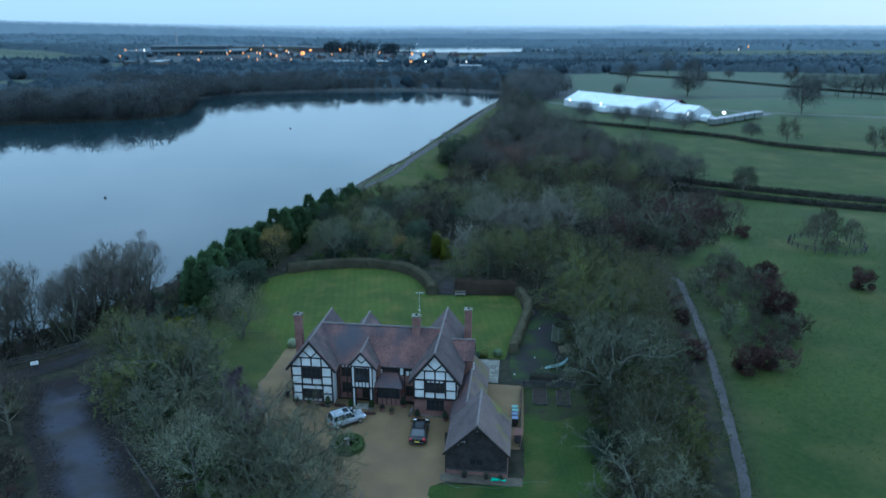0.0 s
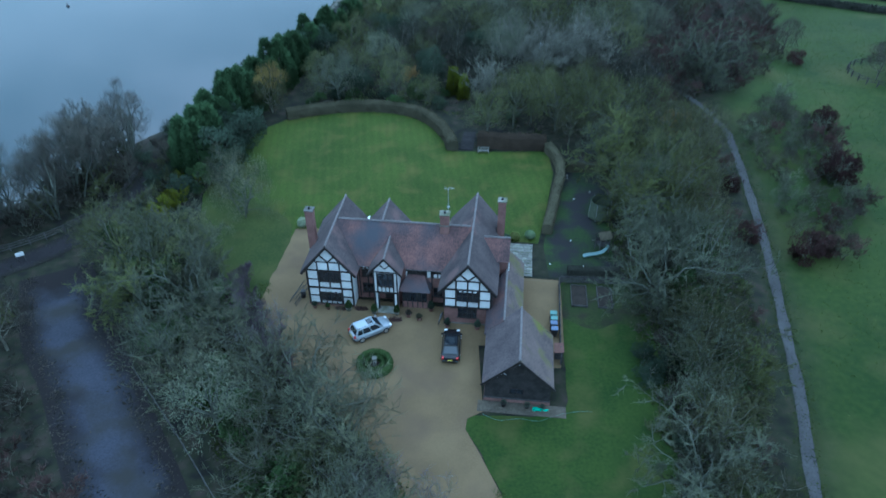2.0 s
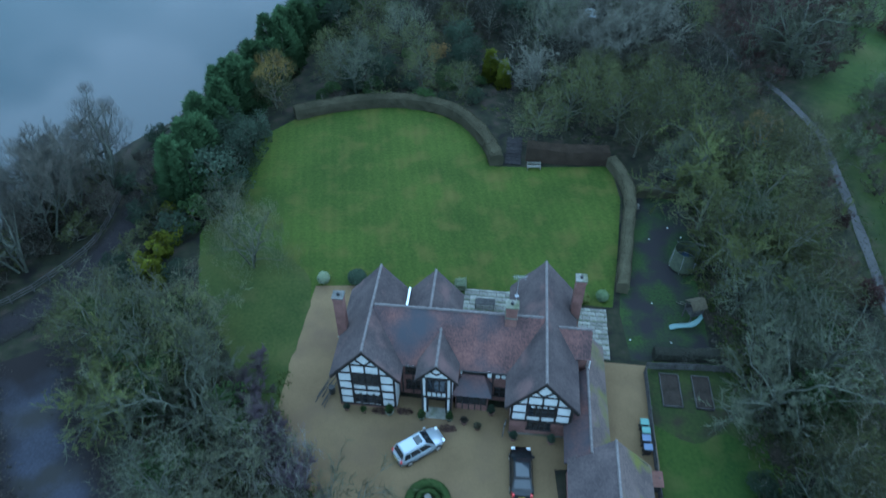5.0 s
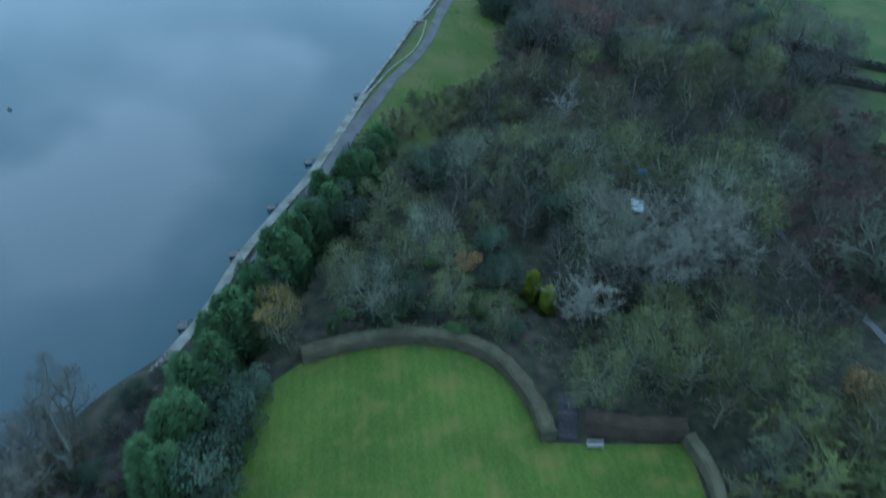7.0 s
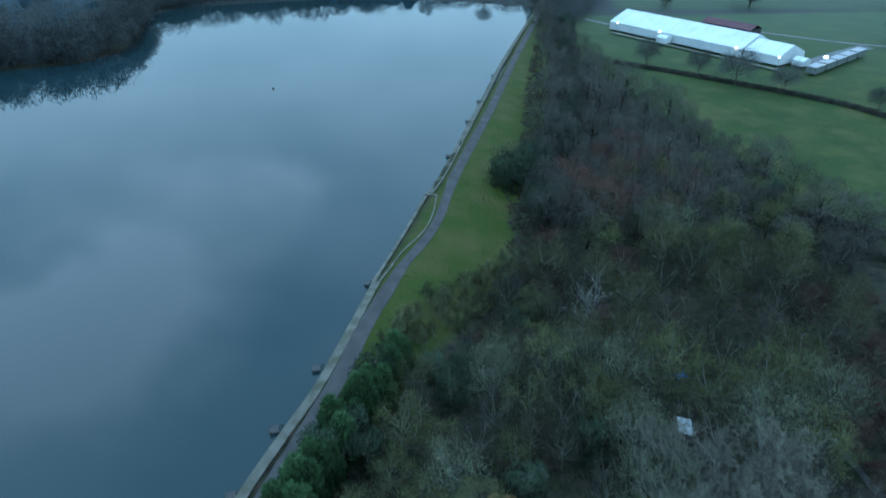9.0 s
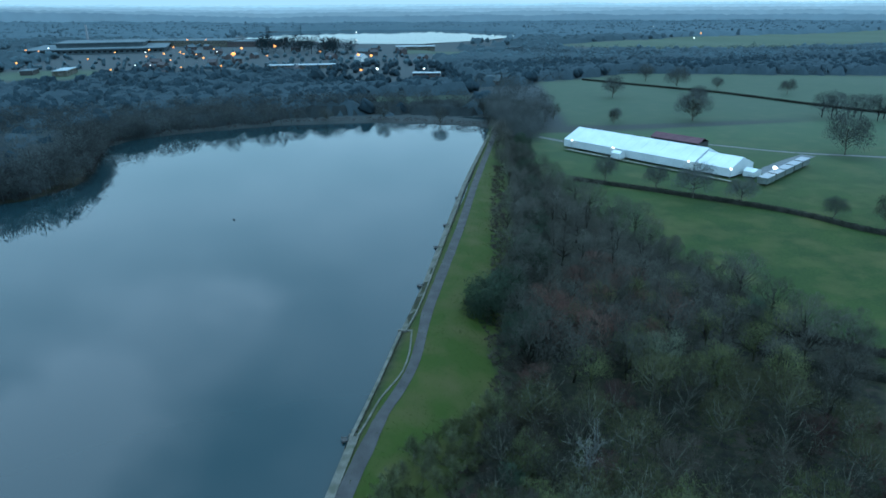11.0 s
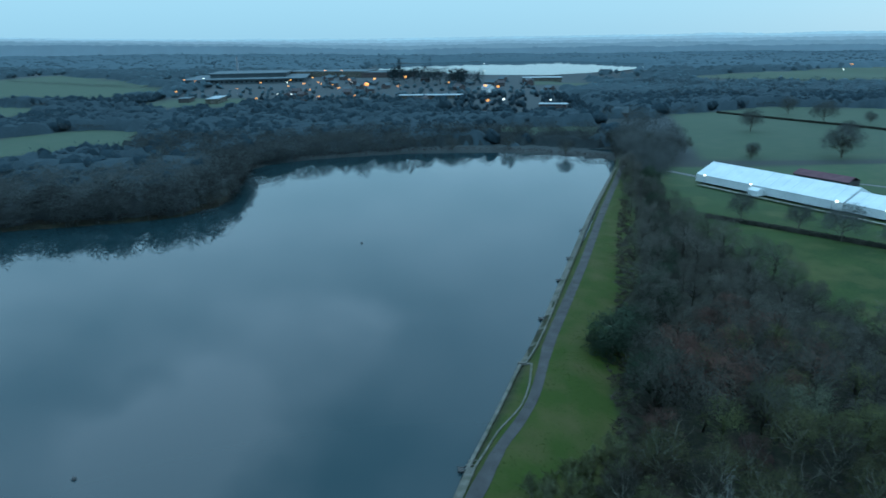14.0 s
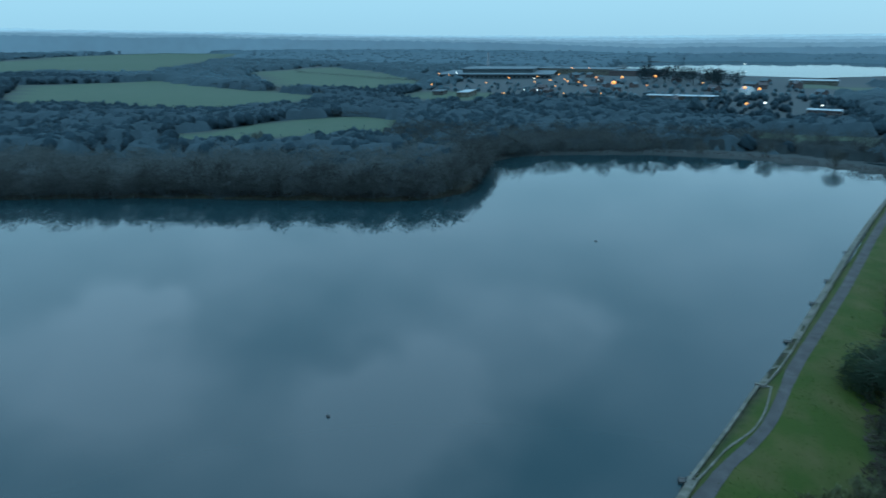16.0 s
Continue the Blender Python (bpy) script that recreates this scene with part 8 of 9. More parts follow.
# edge of the pasture
scatter([(43.5, 112), (54, 126), (57, 112), (52, 94), (44, 81), (41, 84), (43.5, 98)], 2.9, ["brown_bush", "scrub_brown", "brown_bush", "sapling_grey", "scrub_brown", "red"], 9, 0.55, 0.9)
scatter([(52, 110), (58, 112), (54, 94), (46, 80), (43, 80), (49, 95)], 7.5, ["red"], 39, 0.55, 0.8)
scatter([(33, 120), (40, 127), (50, 128), (66, 150), (72, 176), (62, 186), (46, 166), (37, 146)], 3.9, ["red", "redtree", "scrub_brown", "brown", "red"], 19, 0.6, 1.0)
for x, y, k, s in ((77, 135, "brown", 0.8), (80.5, 138, "brown", 0.85), (84, 134.5, "brown", 0.65), (79, 132.5, "scrub_brown", 0.8), (146, 290, "dark", 1.15), (170, 268, "dark", 1.05), (208, 402, "field_oak", 1.75), (114, 325, "field_oak", 0.9), (100, 335, "field_oak", 1.15), (91, 350, "field_oak", 0.85), (75, 366, "field_oak", 0.9), (136, 303, "field_oak", 0.7), (-17, 517, "field_oak", 0.8), (17, 500.5, "field_oak", 0.85), (44, 486, "field_oak", 0.7), (-52, 515, "field_oak", 0.7), (58, 500, "dark", 1.1), (66, 508, "dark", 1.4), (76, 514, "dark", 1.2), (54, 516, "dark", 1.2), (86, 520, "dark", 1.1), (48, 528, "dark", 1.1), (70, 528, "dark", 1.3), (94, 530, "dark", 1.0), (60, 540, "dark", 1.2), (80, 536, "dark", 1.1), (126, 506, "dark", 0.8), (177, 505, "dark", 1.3), (88, 196, "dark", 0.9), (90, 200, "dark", 0.8)):
    plant(k, x, y, s)


mass("dam_end_wood", [(47, 425), (58, 425), (70, 470), (88, 525), (80, 548), (52, 545), (50, 490)], 6.5, [light(36, 13, 6.6), light(37, 12, 6.0)], M["twig_mid"], "dark bare wood at the far end of the dam", 49, 0.95, 1.35)
mass("pasture_wood", [(252, 495), (330, 462), (430, 430), (438, 448), (338, 480), (258, 513)], 9.0, [light(38, 13, 7.2), light(39, 12, 6.6)], M["twig_mid"], "dark bare wood at the pasture edge", 50, 1.2, 1.7)
kind("sapling", "shrub", limbed_tree(67, 5.2, 1.7, 0.3, 8, 1.8, 0.18, 5, 5, 10, 0.6, 0.035, stems=3, stick=0.02), "bark", "twig_sapling", "pale green thicket of upright saplings on the bank", "shrub", "bank saplings")
scatter([(-23, 164), (-18, 168), (-9, 178), (-3, 186), (2, 196), (0, 202), (-6, 194), (-13, 186), (-20, 176), (-25, 168)], 2.3, ["sapling", "sapling", "scrub"], 48, 0.55, 0.95)
kind("wine_bush", "shrub", leafy_tree(29, 3.4, 2.3, 22, 105, 0.26, 0.04), "bark", "leaf_wine", "rounded dark wine-red bush", "shrub", "wine-red bushes")
for x, y, s in ((51.7, 97.6, 1.15), (53.2, 99.8, 1.0), (57.2, 114.4, 0.9), (58.4, 115.8, 0.8), (65.3, 143.0, 0.8), (36.2, 95.6, 0.65), (34.4, 84.2, 0.75), (39.8, 80.0, 0.95), (42.0, 81.2, 0.85), (34.6, 101.8, 0.5), (72.4, 110.4, 1.0)):
    plant("wine_bush", x, y, s)
board_fence("clump_fence", [(80 + 7.2 * math.cos(k * 0.5236), 136 + 7.2 * math.sin(k * 0.5236)) for k in range(13)], 1.25, "dark posts and rails round a clump in the pasture", 1.9, 2, 0.45, 0.16)
kind("russet_tree", "tree", crown_tree(69, 12, 5.6, 18, 200, 0.8, 0.06, low=0.22, stems=2, puff=(0.38, 0.54)), "bark", "twig_russet", "rounded russet-brown bare tree below the dam", group="russet trees")
for x, y, k, s in ((15.9, 229.6, "russet_tree", 1.05), (23.1, 215.2, "russet_tree", 1.1), (19.5, 222.0, "russet_tree", 0.95), (7.3, 200.3, "russet_tree", 0.75), (34.0, 205.5, "oak_grey", 1.05), (30.0, 209.0, "oak_grey2", 0.95), (41.0, 199.0, "oak_green", 0.9), (63.8, 225.9, "holm", 0.85), (60, 231, "dark", 1.0)):
    plant(k, x, y, s)
# undergrowth of the woodland side of the side lawn
scatter([(16, 44), (19, 44), (21.5, 60), (21.5, 76), (18, 77.5), (16.8, 66), (15.6, 54)], 2.3, ["scrub", "holly", "scrub_brown", "scrub"], 47, 0.35, 0.65)


def undergrowth(poly, count, material, label, seed, long=0.5, loose=0.3):
    """Low brambles, dead bracken and fallen twigs on a wood's floor."""
    rng = np.random.default_rng(seed)
    q = spread_spots(poly, count // 9, seed)
    p = np.repeat(q, 9, 0) + rng.normal(size=(len(q) * 9, 2)) * loose
    d = unit(np.c_[rng.normal(size=(len(p), 2)), rng.uniform(0.0, 0.9, len(p))])
    v, f = blades(rng, np.c_[p, ground_z(p[:, 0], p[:, 1]) + 0.04], d, rng.uniform(0.4, 1.3, len(p)) * long, rng.uniform(0.15, 0.4, len(p)) * long)
    return tagged(part("undergrowth", (v, f), material), label, "undergrowth", kind="stuff")


def spread_spots(poly, count, seed):
    rng = np.random.default_rng(seed)
    xs, ys = [p[0] for p in poly], [p[1] for p in poly]
    p = np.c_[rng.uniform(min(xs), max(xs), count * 8), rng.uniform(min(ys), max(ys), count * 8)]
    return p[inside(poly, p[:, 0], p[:, 1])][:count]


BACK_WOOD = [(-26, 123), (-3, 121), (2, 112), (20, 111), (38, 122), (56, 150), (60, 190), (4, 200), (-4, 172), (-20, 158)]
undergrowth(BACK_WOOD, 26000, M["twig_brown"], "dead bracken and fallen leaves on the wood floor", 141)
undergrowth(BACK_WOOD, 9000, M["verge_grass"], "low brambles and moss on the wood floor", 142)
SIDE_WOOD = [(15.8, 44), (22, 44), (30, 70), (38, 112), (22, 110), (18, 88), (17.5, 77), (16.4, 66)]
undergrowth(SIDE_WOOD, 14000, M["verge_grass"], "low brambles and moss on the wood floor", 143)
undergrowth(SIDE_WOOD, 9000, M["twig_brown"], "dead bracken and fallen leaves on the wood floor", 144)
FRONT_WOOD = [(-35, 68), (-23, 52), (-12, 36), (-8, 46), (-16, 58), (-27, 72), (-37, 88), (-43, 82)]
undergrowth(FRONT_WOOD, 9000, M["verge_grass"], "low brambles and moss on the wood floor", 145)
undergrowth(FRONT_WOOD, 8000, M["twig_brown"], "dead bracken and fallen leaves on the wood floor", 146)
undergrowth([(-44, 60), (-36, 50), (-26, 38), (-40, 30), (-60, 40), (-75, 60), (-60, 68), (-50, 70)], 14000, M["twig_brown"], "dead bracken and fallen leaves beside the road", 147)

undergrowth([(-8, 168), (0, 186), (5, 205), (6, 225), (14, 262), (26, 330), (34, 385), (30, 385), (20, 330), (9, 262), (2, 232), (1, 212), (-5, 190), (-13, 172)], 9000, M["twig_brown"], "dead brambles and rough grass at the foot of the bank", 148, 0.9)
# tussocks and weeds in the grass of the bank and of the near pasture
undergrowth(DAM_GRASS, 9000, M["tussock"], "rough grass tussocks on the dam's bank", 149, 0.4, 1.6)
undergrowth([(32, 60), (70, 60), (95, 120), (90, 190), (74, 180), (62, 140), (46, 120), (40, 96)], 16000, M["tussock"], "coarse grass tussocks in the pasture", 151, 0.3, 2.2)

# rough litter and dead grass along the edges of road, track and footpath
def verge(line, offset, width, count, material, label, seed, long=0.3):
    rng = np.random.default_rng(seed)
    q = curve_points(line, 0.8)
    t = unit(np.gradient(q, axis=0))
    i = rng.integers(0, len(q), count)
    s = np.where(rng.uniform(size=count) < 0.5, -1, 1)
    o = s * (offset + rng.normal(size=count) * width + 0.5 * np.sin(i * 0.31 + s) * width)
    p = q[i] + np.c_[t[i, 1], -t[i, 0]] * o[:, None] + rng.normal(size=(count, 2)) * 0.3
    d = unit(np.c_[rng.normal(size=(count, 2)), rng.uniform(0.1, 0.7, count)])
    v, f = blades(rng, np.c_[p, ground_z(p[:, 0], p[:, 1]) + 0.05], d, rng.uniform(0.5, 1.3, count) * long, rng.uniform(0.25, 0.6, count) * long)
    return tagged(part("verge_litter", (v, f), material), label, "litter", kind="stuff")


verge(ROAD, 3.1, 0.55, 9000, M["twig_brown"], "fallen leaves and dead grass along the road edge", 131)
verge(ROAD, 3.0, 0.5, 3000, M["twig_dark"], "dark wet leaf litter along the road edge", 132)
verge(FOOTPATH, 0.66, 0.14, 6000, M["verge_grass"], "rough grass along the footpath edge", 133, 0.2)
verge(TRACK, 1.2, 0.3, 1500, M["twig_dark"], "leaf litter along the muddy track", 134)
verge(DRIVE[11:] + DRIVE[:1], 0.0, 0.35, 5000, M["verge_grass"], "ragged grass along the gravel edge", 135, 0.3)


def far_wood(name, spots, heights, material, label, blade, seed, long=(0.1, 0.22), wide=(0.018, 0.045), broad=1.0):
    """Distant trees, massed: each a stem and a loose crown of twig blades."""
    rng = np.random.default_rng(seed)
    k = len(spots)
    z = ground_z(spots[:, 0], spots[:, 1])
    n = k * blade
    h = np.repeat(heights, blade)
    d = unit(rng.normal(size=(n, 3)) * [1, 1, 0.9] + [0, 0, 0.25])
    c = np.repeat(np.c_[spots, z], blade, 0) + np.c_[np.zeros((n, 2)), h * 0.56]
    # the crown's outline swells and shrinks from side to side
    ph = np.repeat(rng.uniform(0, 6.28, (k, 3)), blade, 0)
    lump = 1 + 0.16 * np.sin(4 * d[:, 0] + ph[:, 0]) + 0.16 * np.sin(4 * d[:, 1] + ph[:, 1]) + 0.12 * np.sin(5 * d[:, 2] + ph[:, 2])
    p = c + d * (h * lump * rng.uniform(0.2, 0.42, n))[:, None] * [0.98 * broad, 0.98 * broad, 0.92]
    v, f = blades(rng, p, unit(d + rng.normal(size=d.shape) * 0.5), h * rng.uniform(*long, n), h * rng.uniform(*wide, n))
    s = np.c_[spots, z - 0.3]
    tv, tf = blades(rng, s, np.tile([[0, 0, 1.0]], (k, 1)), heights * 0.8, heights * 0.05)
    tone = rng.uniform(-0.14, 0.14, k)
    tone = np.concatenate([np.repeat(tone, 3 * blade), np.repeat(tone, 3)])
    out = np.concatenate([np.repeat(d, 3, 0), np.zeros(tv.shape)])
    return tagged(crown_round(part(name, (np.concatenate([v, tv]), np.concatenate([f, tf + len(v)])), material), out, tone), label, "woods", kind="stuff")


def wood_block(name, poly, count, lo, hi, material, label, blade, seed, long, wide):
    s = spread_spots(poly, count, seed)
    return far_wood(name, s, np.random.default_rng(seed + 1).uniform(lo, hi, len(s)), M[material], label, blade, seed + 2, long, wide)


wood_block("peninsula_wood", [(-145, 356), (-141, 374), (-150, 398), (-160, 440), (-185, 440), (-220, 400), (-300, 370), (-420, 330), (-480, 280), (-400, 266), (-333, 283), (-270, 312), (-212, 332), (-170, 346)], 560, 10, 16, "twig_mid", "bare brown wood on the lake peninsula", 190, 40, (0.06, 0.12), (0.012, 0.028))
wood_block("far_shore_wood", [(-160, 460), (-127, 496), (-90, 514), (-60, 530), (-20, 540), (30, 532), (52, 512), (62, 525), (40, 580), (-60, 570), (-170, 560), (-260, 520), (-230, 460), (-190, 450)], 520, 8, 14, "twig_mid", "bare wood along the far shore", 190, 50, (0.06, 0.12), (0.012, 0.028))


def shore_wood(name, line, step, lo, hi, seed, loose=1.2):
    """Trees overhanging the water's edge along a line."""
    rng = np.random.default_rng(seed)
    q = curve_points(line, step)
    q = q + rng.normal(size=q.shape) * loose
    q = q[signed(LAKE, q[:, 0], q[:, 1]) > -1.0]
    far_wood(name, q, rng.uniform(lo, hi, len(q)), M["twig_mid"], "bare trees overhanging the far water's edge", 420, seed, (0.07, 0.14), (0.014, 0.03), 1.1)


shore_wood("peninsula_shore_trees", [(-440, 235), (-400, 263), (-333, 280), (-270, 309), (-212, 329), (-170, 343), (-152, 353), (-142.5, 372), (-145, 392), (-155, 430), (-160, 455)], 4.5, 8, 14, 61)
shore_wood("peninsula_inner_trees", [(-440, 238), (-400, 268), (-333, 286), (-270, 315), (-212, 335), (-172, 349), (-157, 357), (-149, 374), (-151, 392), (-161, 430), (-166, 455)], 3.2, 10, 16, 63, 4.0)
shore_wood("far_shore_trees", [(-160, 457), (-150, 477), (-127, 491), (-85, 507), (-70, 510)], 5.0, 6, 13, 62)


_q = curve_points([(-470, 205), (-440, 234), (-400, 264), (-333, 281), (-270, 310), (-212, 330), (-170, 344), (-153, 353), (-142, 372), (-145, 392), (-155, 430), (-159, 456), (-149, 477), (-126, 491.5), (-85, 507.5), (-33, 513.5), (17, 499.5), (44, 485)], 2.2)
_g = np.random.default_rng(64)
_q = _q + _g.normal(size=_q.shape) * 0.8
far_wood("shore_brush", _q, _g.uniform(1.6, 3.6, len(_q)), M["twig_reed"], "low brush and reeds along the far water's edge", 90, 65, (0.16, 0.3), (0.03, 0.06), 1.4)


def canopy(name, spots, height, x0, x1, y0, y1, step, reach, near_tone, far_tone, label, seed):
    """The closed mass of a far wood's lower branches: domes of many sizes that fall to the ground at the wood's edge."""
    rng = np.random.default_rng(seed)
    xs, ys = np.arange(x0, x1, step), np.arange(y0, y1, step)
    hit = np.zeros((len(ys), len(xs)))
    i, j = ((spots[:, 1] - y0) / step).astype(int), ((spots[:, 0] - x0) / step).astype(int)
    ok = (i >= 0) & (j >= 0) & (i < len(ys)) & (j < len(xs))
    hit[i[ok], j[ok]] = 1
    k = max(1, int(round(reach / step)))
    for _ in range(k):
        grown = hit.copy()
        grown[1:], grown[:-1] = np.maximum(grown[1:], hit[:-1]), np.maximum(grown[:-1], hit[1:])
        grown[:, 1:], grown[:, :-1] = np.maximum(grown[:, 1:], hit[:, :-1]), np.maximum(grown[:, :-1], hit[:, 1:])
        hit = grown
    inner = hit.copy()
    inner[1:] *= hit[:-1]; inner[:-1] *= hit[1:]; inner[:, 1:] *= hit[:, :-1]; inner[:, :-1] *= hit[:, 1:]
    inner[0], inner[-1], inner[:, 0], inner[:, -1] = 0, 0, 0, 0
    X, Y = np.meshgrid(xs, ys)
    X, Y = X + rng.uniform(-0.35, 0.35, X.shape) * step, Y + rng.uniform(-0.35, 0.35, X.shape) * step
    swell = 0.5 + 0.25 * np.sin(X * 0.031 + 1.7 * np.sin(Y * 0.019)) + 0.25 * np.sin(Y * 0.043 + 1.3 * np.sin(X * 0.027))
    Z = ground_z(X, Y) - 0.4 + inner * height * (0.55 + 0.3 * swell + 0.34 * rng.uniform(-0.5, 1, X.shape))
    index = np.arange(X.size).reshape(X.shape)
    q = np.stack([index[:-1, :-1], index[:-1, 1:], index[1:, 1:], index[1:, :-1]], -1).reshape(-1, 4)
    q = q[inner.ravel()[q].max(1) > 0]
    used = np.unique(q)
    again = np.zeros(X.size, int)
    again[used] = np.arange(len(used))
    v = np.stack([X, Y, Z], -1).reshape(-1, 3)[used]
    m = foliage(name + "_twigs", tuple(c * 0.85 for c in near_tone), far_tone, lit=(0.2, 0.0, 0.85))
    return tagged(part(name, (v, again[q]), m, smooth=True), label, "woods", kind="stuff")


canopy("peninsula_canopy", spread_spots([(-150, 360), (-147, 374), (-156, 398), (-166, 440), (-185, 440), (-220, 400), (-300, 370), (-420, 330), (-470, 284), (-400, 272), (-333, 290), (-270, 318), (-212, 338), (-170, 352)], 900, 174), 8.0, -500, -130, 255, 450, 4.0, 8, (0.04, 0.048, 0.052), (0.046, 0.052, 0.052), "closed brown-grey canopy of the peninsula wood", 175)
canopy("far_shore_canopy", spread_spots([(-166, 464), (-132, 500), (-92, 520), (-60, 536), (-20, 546), (30, 540), (50, 525), (40, 580), (-60, 570), (-170, 560), (-260, 520), (-230, 466), (-190, 455)], 900, 176), 7.5, -275, 75, 440, 600, 4.0, 8, (0.036, 0.046, 0.05), (0.042, 0.05, 0.051), "closed grey-brown canopy of the far shore wood", 177)


def far_crowns(name, spots, heights, rings, tone, label, seed):
    """Far trees too small for twigs: uneven crowns of a few facets, each its own size, lean and tone."""
    rng = np.random.default_rng(seed)
    k, m = len(spots), 7
    up = np.linspace(0.12, 0.86, rings)[::-1]
    out = np.sqrt(np.clip(1 - (2.0 * up - 0.85) ** 2, 0.12, 1))
    ang = np.arange(m) * 2 * math.pi / m
    t = np.concatenate([[[0, 0, 1.0]]] + [np.c_[o * np.cos(ang + 0.4 * i), o * np.sin(ang + 0.4 * i), np.full(m, u)] for i, (u, o) in enumerate(zip(up, out))])
    wide = heights * rng.uniform(0.42, 0.62, k)
    v = t[None] * np.stack([wide, wide * rng.uniform(0.8, 1.2, k), heights], -1)[:, None]
    v = v * (1 + rng.normal(size=v.shape) * [0.17, 0.17, 0.09])
    v = v + np.c_[spots, ground_z(spots[:, 0], spots[:, 1]) - 0.3][:, None]
    j = np.arange(m)
    f = [np.c_[np.zeros(m, int), 1 + j, 1 + (j + 1) % m]]
    for i in range(rings - 1):
        a, b = 1 + i * m, 1 + (i + 1) * m
        f += [np.c_[a + j, b + j, b + (j + 1) % m], np.c_[a + j, b + (j + 1) % m, a + (j + 1) % m]]
    f = (np.concatenate(f)[None] + (np.arange(k) * len(t))[:, None, None]).reshape(-1, 3)
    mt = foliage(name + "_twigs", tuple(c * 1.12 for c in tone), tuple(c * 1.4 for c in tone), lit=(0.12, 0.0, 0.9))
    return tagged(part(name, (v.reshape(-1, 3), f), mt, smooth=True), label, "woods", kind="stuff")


def far_country():
    """Woods and hedges of the wider country, leaving out fields, lakes and the village."""
    rng = np.random.default_rng(70)
    p = np.c_[rng.uniform(-2300, 2300, 50000), rng.uniform(540, 2450, 50000)]
    keep = (p[:, 0] < 0.8 * p[:, 1] + 80) & (p[:, 0] > -1.55 * p[:, 1] - 100)
    keep &= rng.uniform(size=len(p)) < np.interp(p[:, 1], [540, 1000, 2450], [1.0, 0.85, 0.5])
    keep &= ~((p[:, 0] > 60) & (p[:, 1] < 700) & (p[:, 0] < 900))
    keep &= ~((np.abs(p[:, 0] + 190) < 230) & (p[:, 1] > 690) & (p[:, 1] < 1330) & (rng.uniform(size=len(p)) < 0.45))
    # trees are kept off the strip before each field, for the camera's view
    def open_field(poly, q):
        return signed(poly, q[:, 0], q[:, 1]) > 5, ~inside(poly, -23 + (q[:, 0] + 23) * 1.08, 75 + (q[:, 1] - 75) * 1.08)

    works = [(-560, 1180), (-330, 1180), (-330, 1345), (-560, 1345)]
    for poly in FAR_FIELDS + [LAKE, FAR_LAKE, works]:
        a, b = open_field(poly, p)
        keep &= a & b
    # trees are thinned out where they would hide the far lake from the camera
    keep &= ~(inside([(-240, 1150), (190, 1150), (330, 1700), (-330, 1680)], p[:, 0], p[:, 1]) & (rng.uniform(size=len(p)) < 0.85))
    p = p[keep]
    q = np.c_[rng.uniform(-1600, 820, 17000), rng.uniform(545, 950, 17000)]
    ok = (q[:, 0] < 0.8 * q[:, 1] + 80) & ~((q[:, 0] > 60) & (q[:, 1] < 700)) & ~((np.abs(q[:, 0] + 190) < 230) & (q[:, 1] > 690) & (rng.uniform(size=len(q)) < 0.5))
    for poly in FAR_FIELDS + [LAKE]:
        a, b = open_field(poly, q)
        ok &= a & b
    p = np.concatenate([p, q[ok]])
    # woods between the peninsula's fields
    q = np.c_[rng.uniform(-1300, -170, 5200), rng.uniform(290, 600, 5200)]
    ok = (q[:, 0] > -1.9 * q[:, 1]) & (q[:, 1] > 400 + 0.35 * (-300 - q[:, 0]) * (q[:, 0] > -300) - 0.25 * (-300 - q[:, 0]) * (q[:, 0] <= -300))
    for poly in FAR_FIELDS + [LAKE]:
        a, b = open_field(poly, q)
        ok &= a & b
    p = np.concatenate([p, q[ok]])
    open_village = (np.abs(p[:, 0] + 180) < 250) & (p[:, 1] > np.where(p[:, 0] > -75, 690, 815)) & (p[:, 1] < 1330)
    near_band, middle = (p[:, 1] < 920) & ~open_village, (p[:, 1] >= 880) & (p[:, 1] < 1520) & ~open_village
    # each farther canopy is bluer and paler: distance haze in its colour
    canopy("valley_canopy", p[near_band], 9.5, -1700, 800, 290, 925, 5.0, 10, (0.047, 0.066, 0.079), (0.054, 0.073, 0.084), "closed canopy of the bare valley woods, tinted blue-grey with haze", 171)
    canopy("farther_canopy", p[middle], 10.5, -2300, 1300, 870, 1530, 9.0, 18, (0.064, 0.09, 0.105), (0.071, 0.097, 0.111), "closed canopy of farther woods, haze tinted into its blue-grey", 172)
    canopy("distant_canopy", p[p[:, 1] >= 1500], 11.5, -2300, 2100, 1475, 2490, 14.0, 28, (0.085, 0.118, 0.139), (0.095, 0.129, 0.149), "closed canopy of the distant woods, paled with haze in its colour", 173)
    pick = rng.uniform(size=len(p))
    pick[open_village] += 0.17
    one, two = (p[:, 1] < 900) & (pick < 0.62), (p[:, 1] >= 900) & (p[:, 1] < 1500) & (pick < 0.62)
    far = (p[:, 1] >= 1500) & (pick < 0.5)
    # the crowns' tones carry the same haze, stronger with distance
    far_crowns("valley_woods", p[one], rng.uniform(7.5, 12.5, one.sum()) * np.where(open_village[one], 0.55, 0.88), 3, (0.044, 0.067, 0.083), "bare woods beyond the lake tinted blue-grey with haze", 71)
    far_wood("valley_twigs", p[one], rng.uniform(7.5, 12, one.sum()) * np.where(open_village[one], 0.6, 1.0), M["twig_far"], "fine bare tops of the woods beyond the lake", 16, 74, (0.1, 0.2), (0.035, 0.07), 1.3)
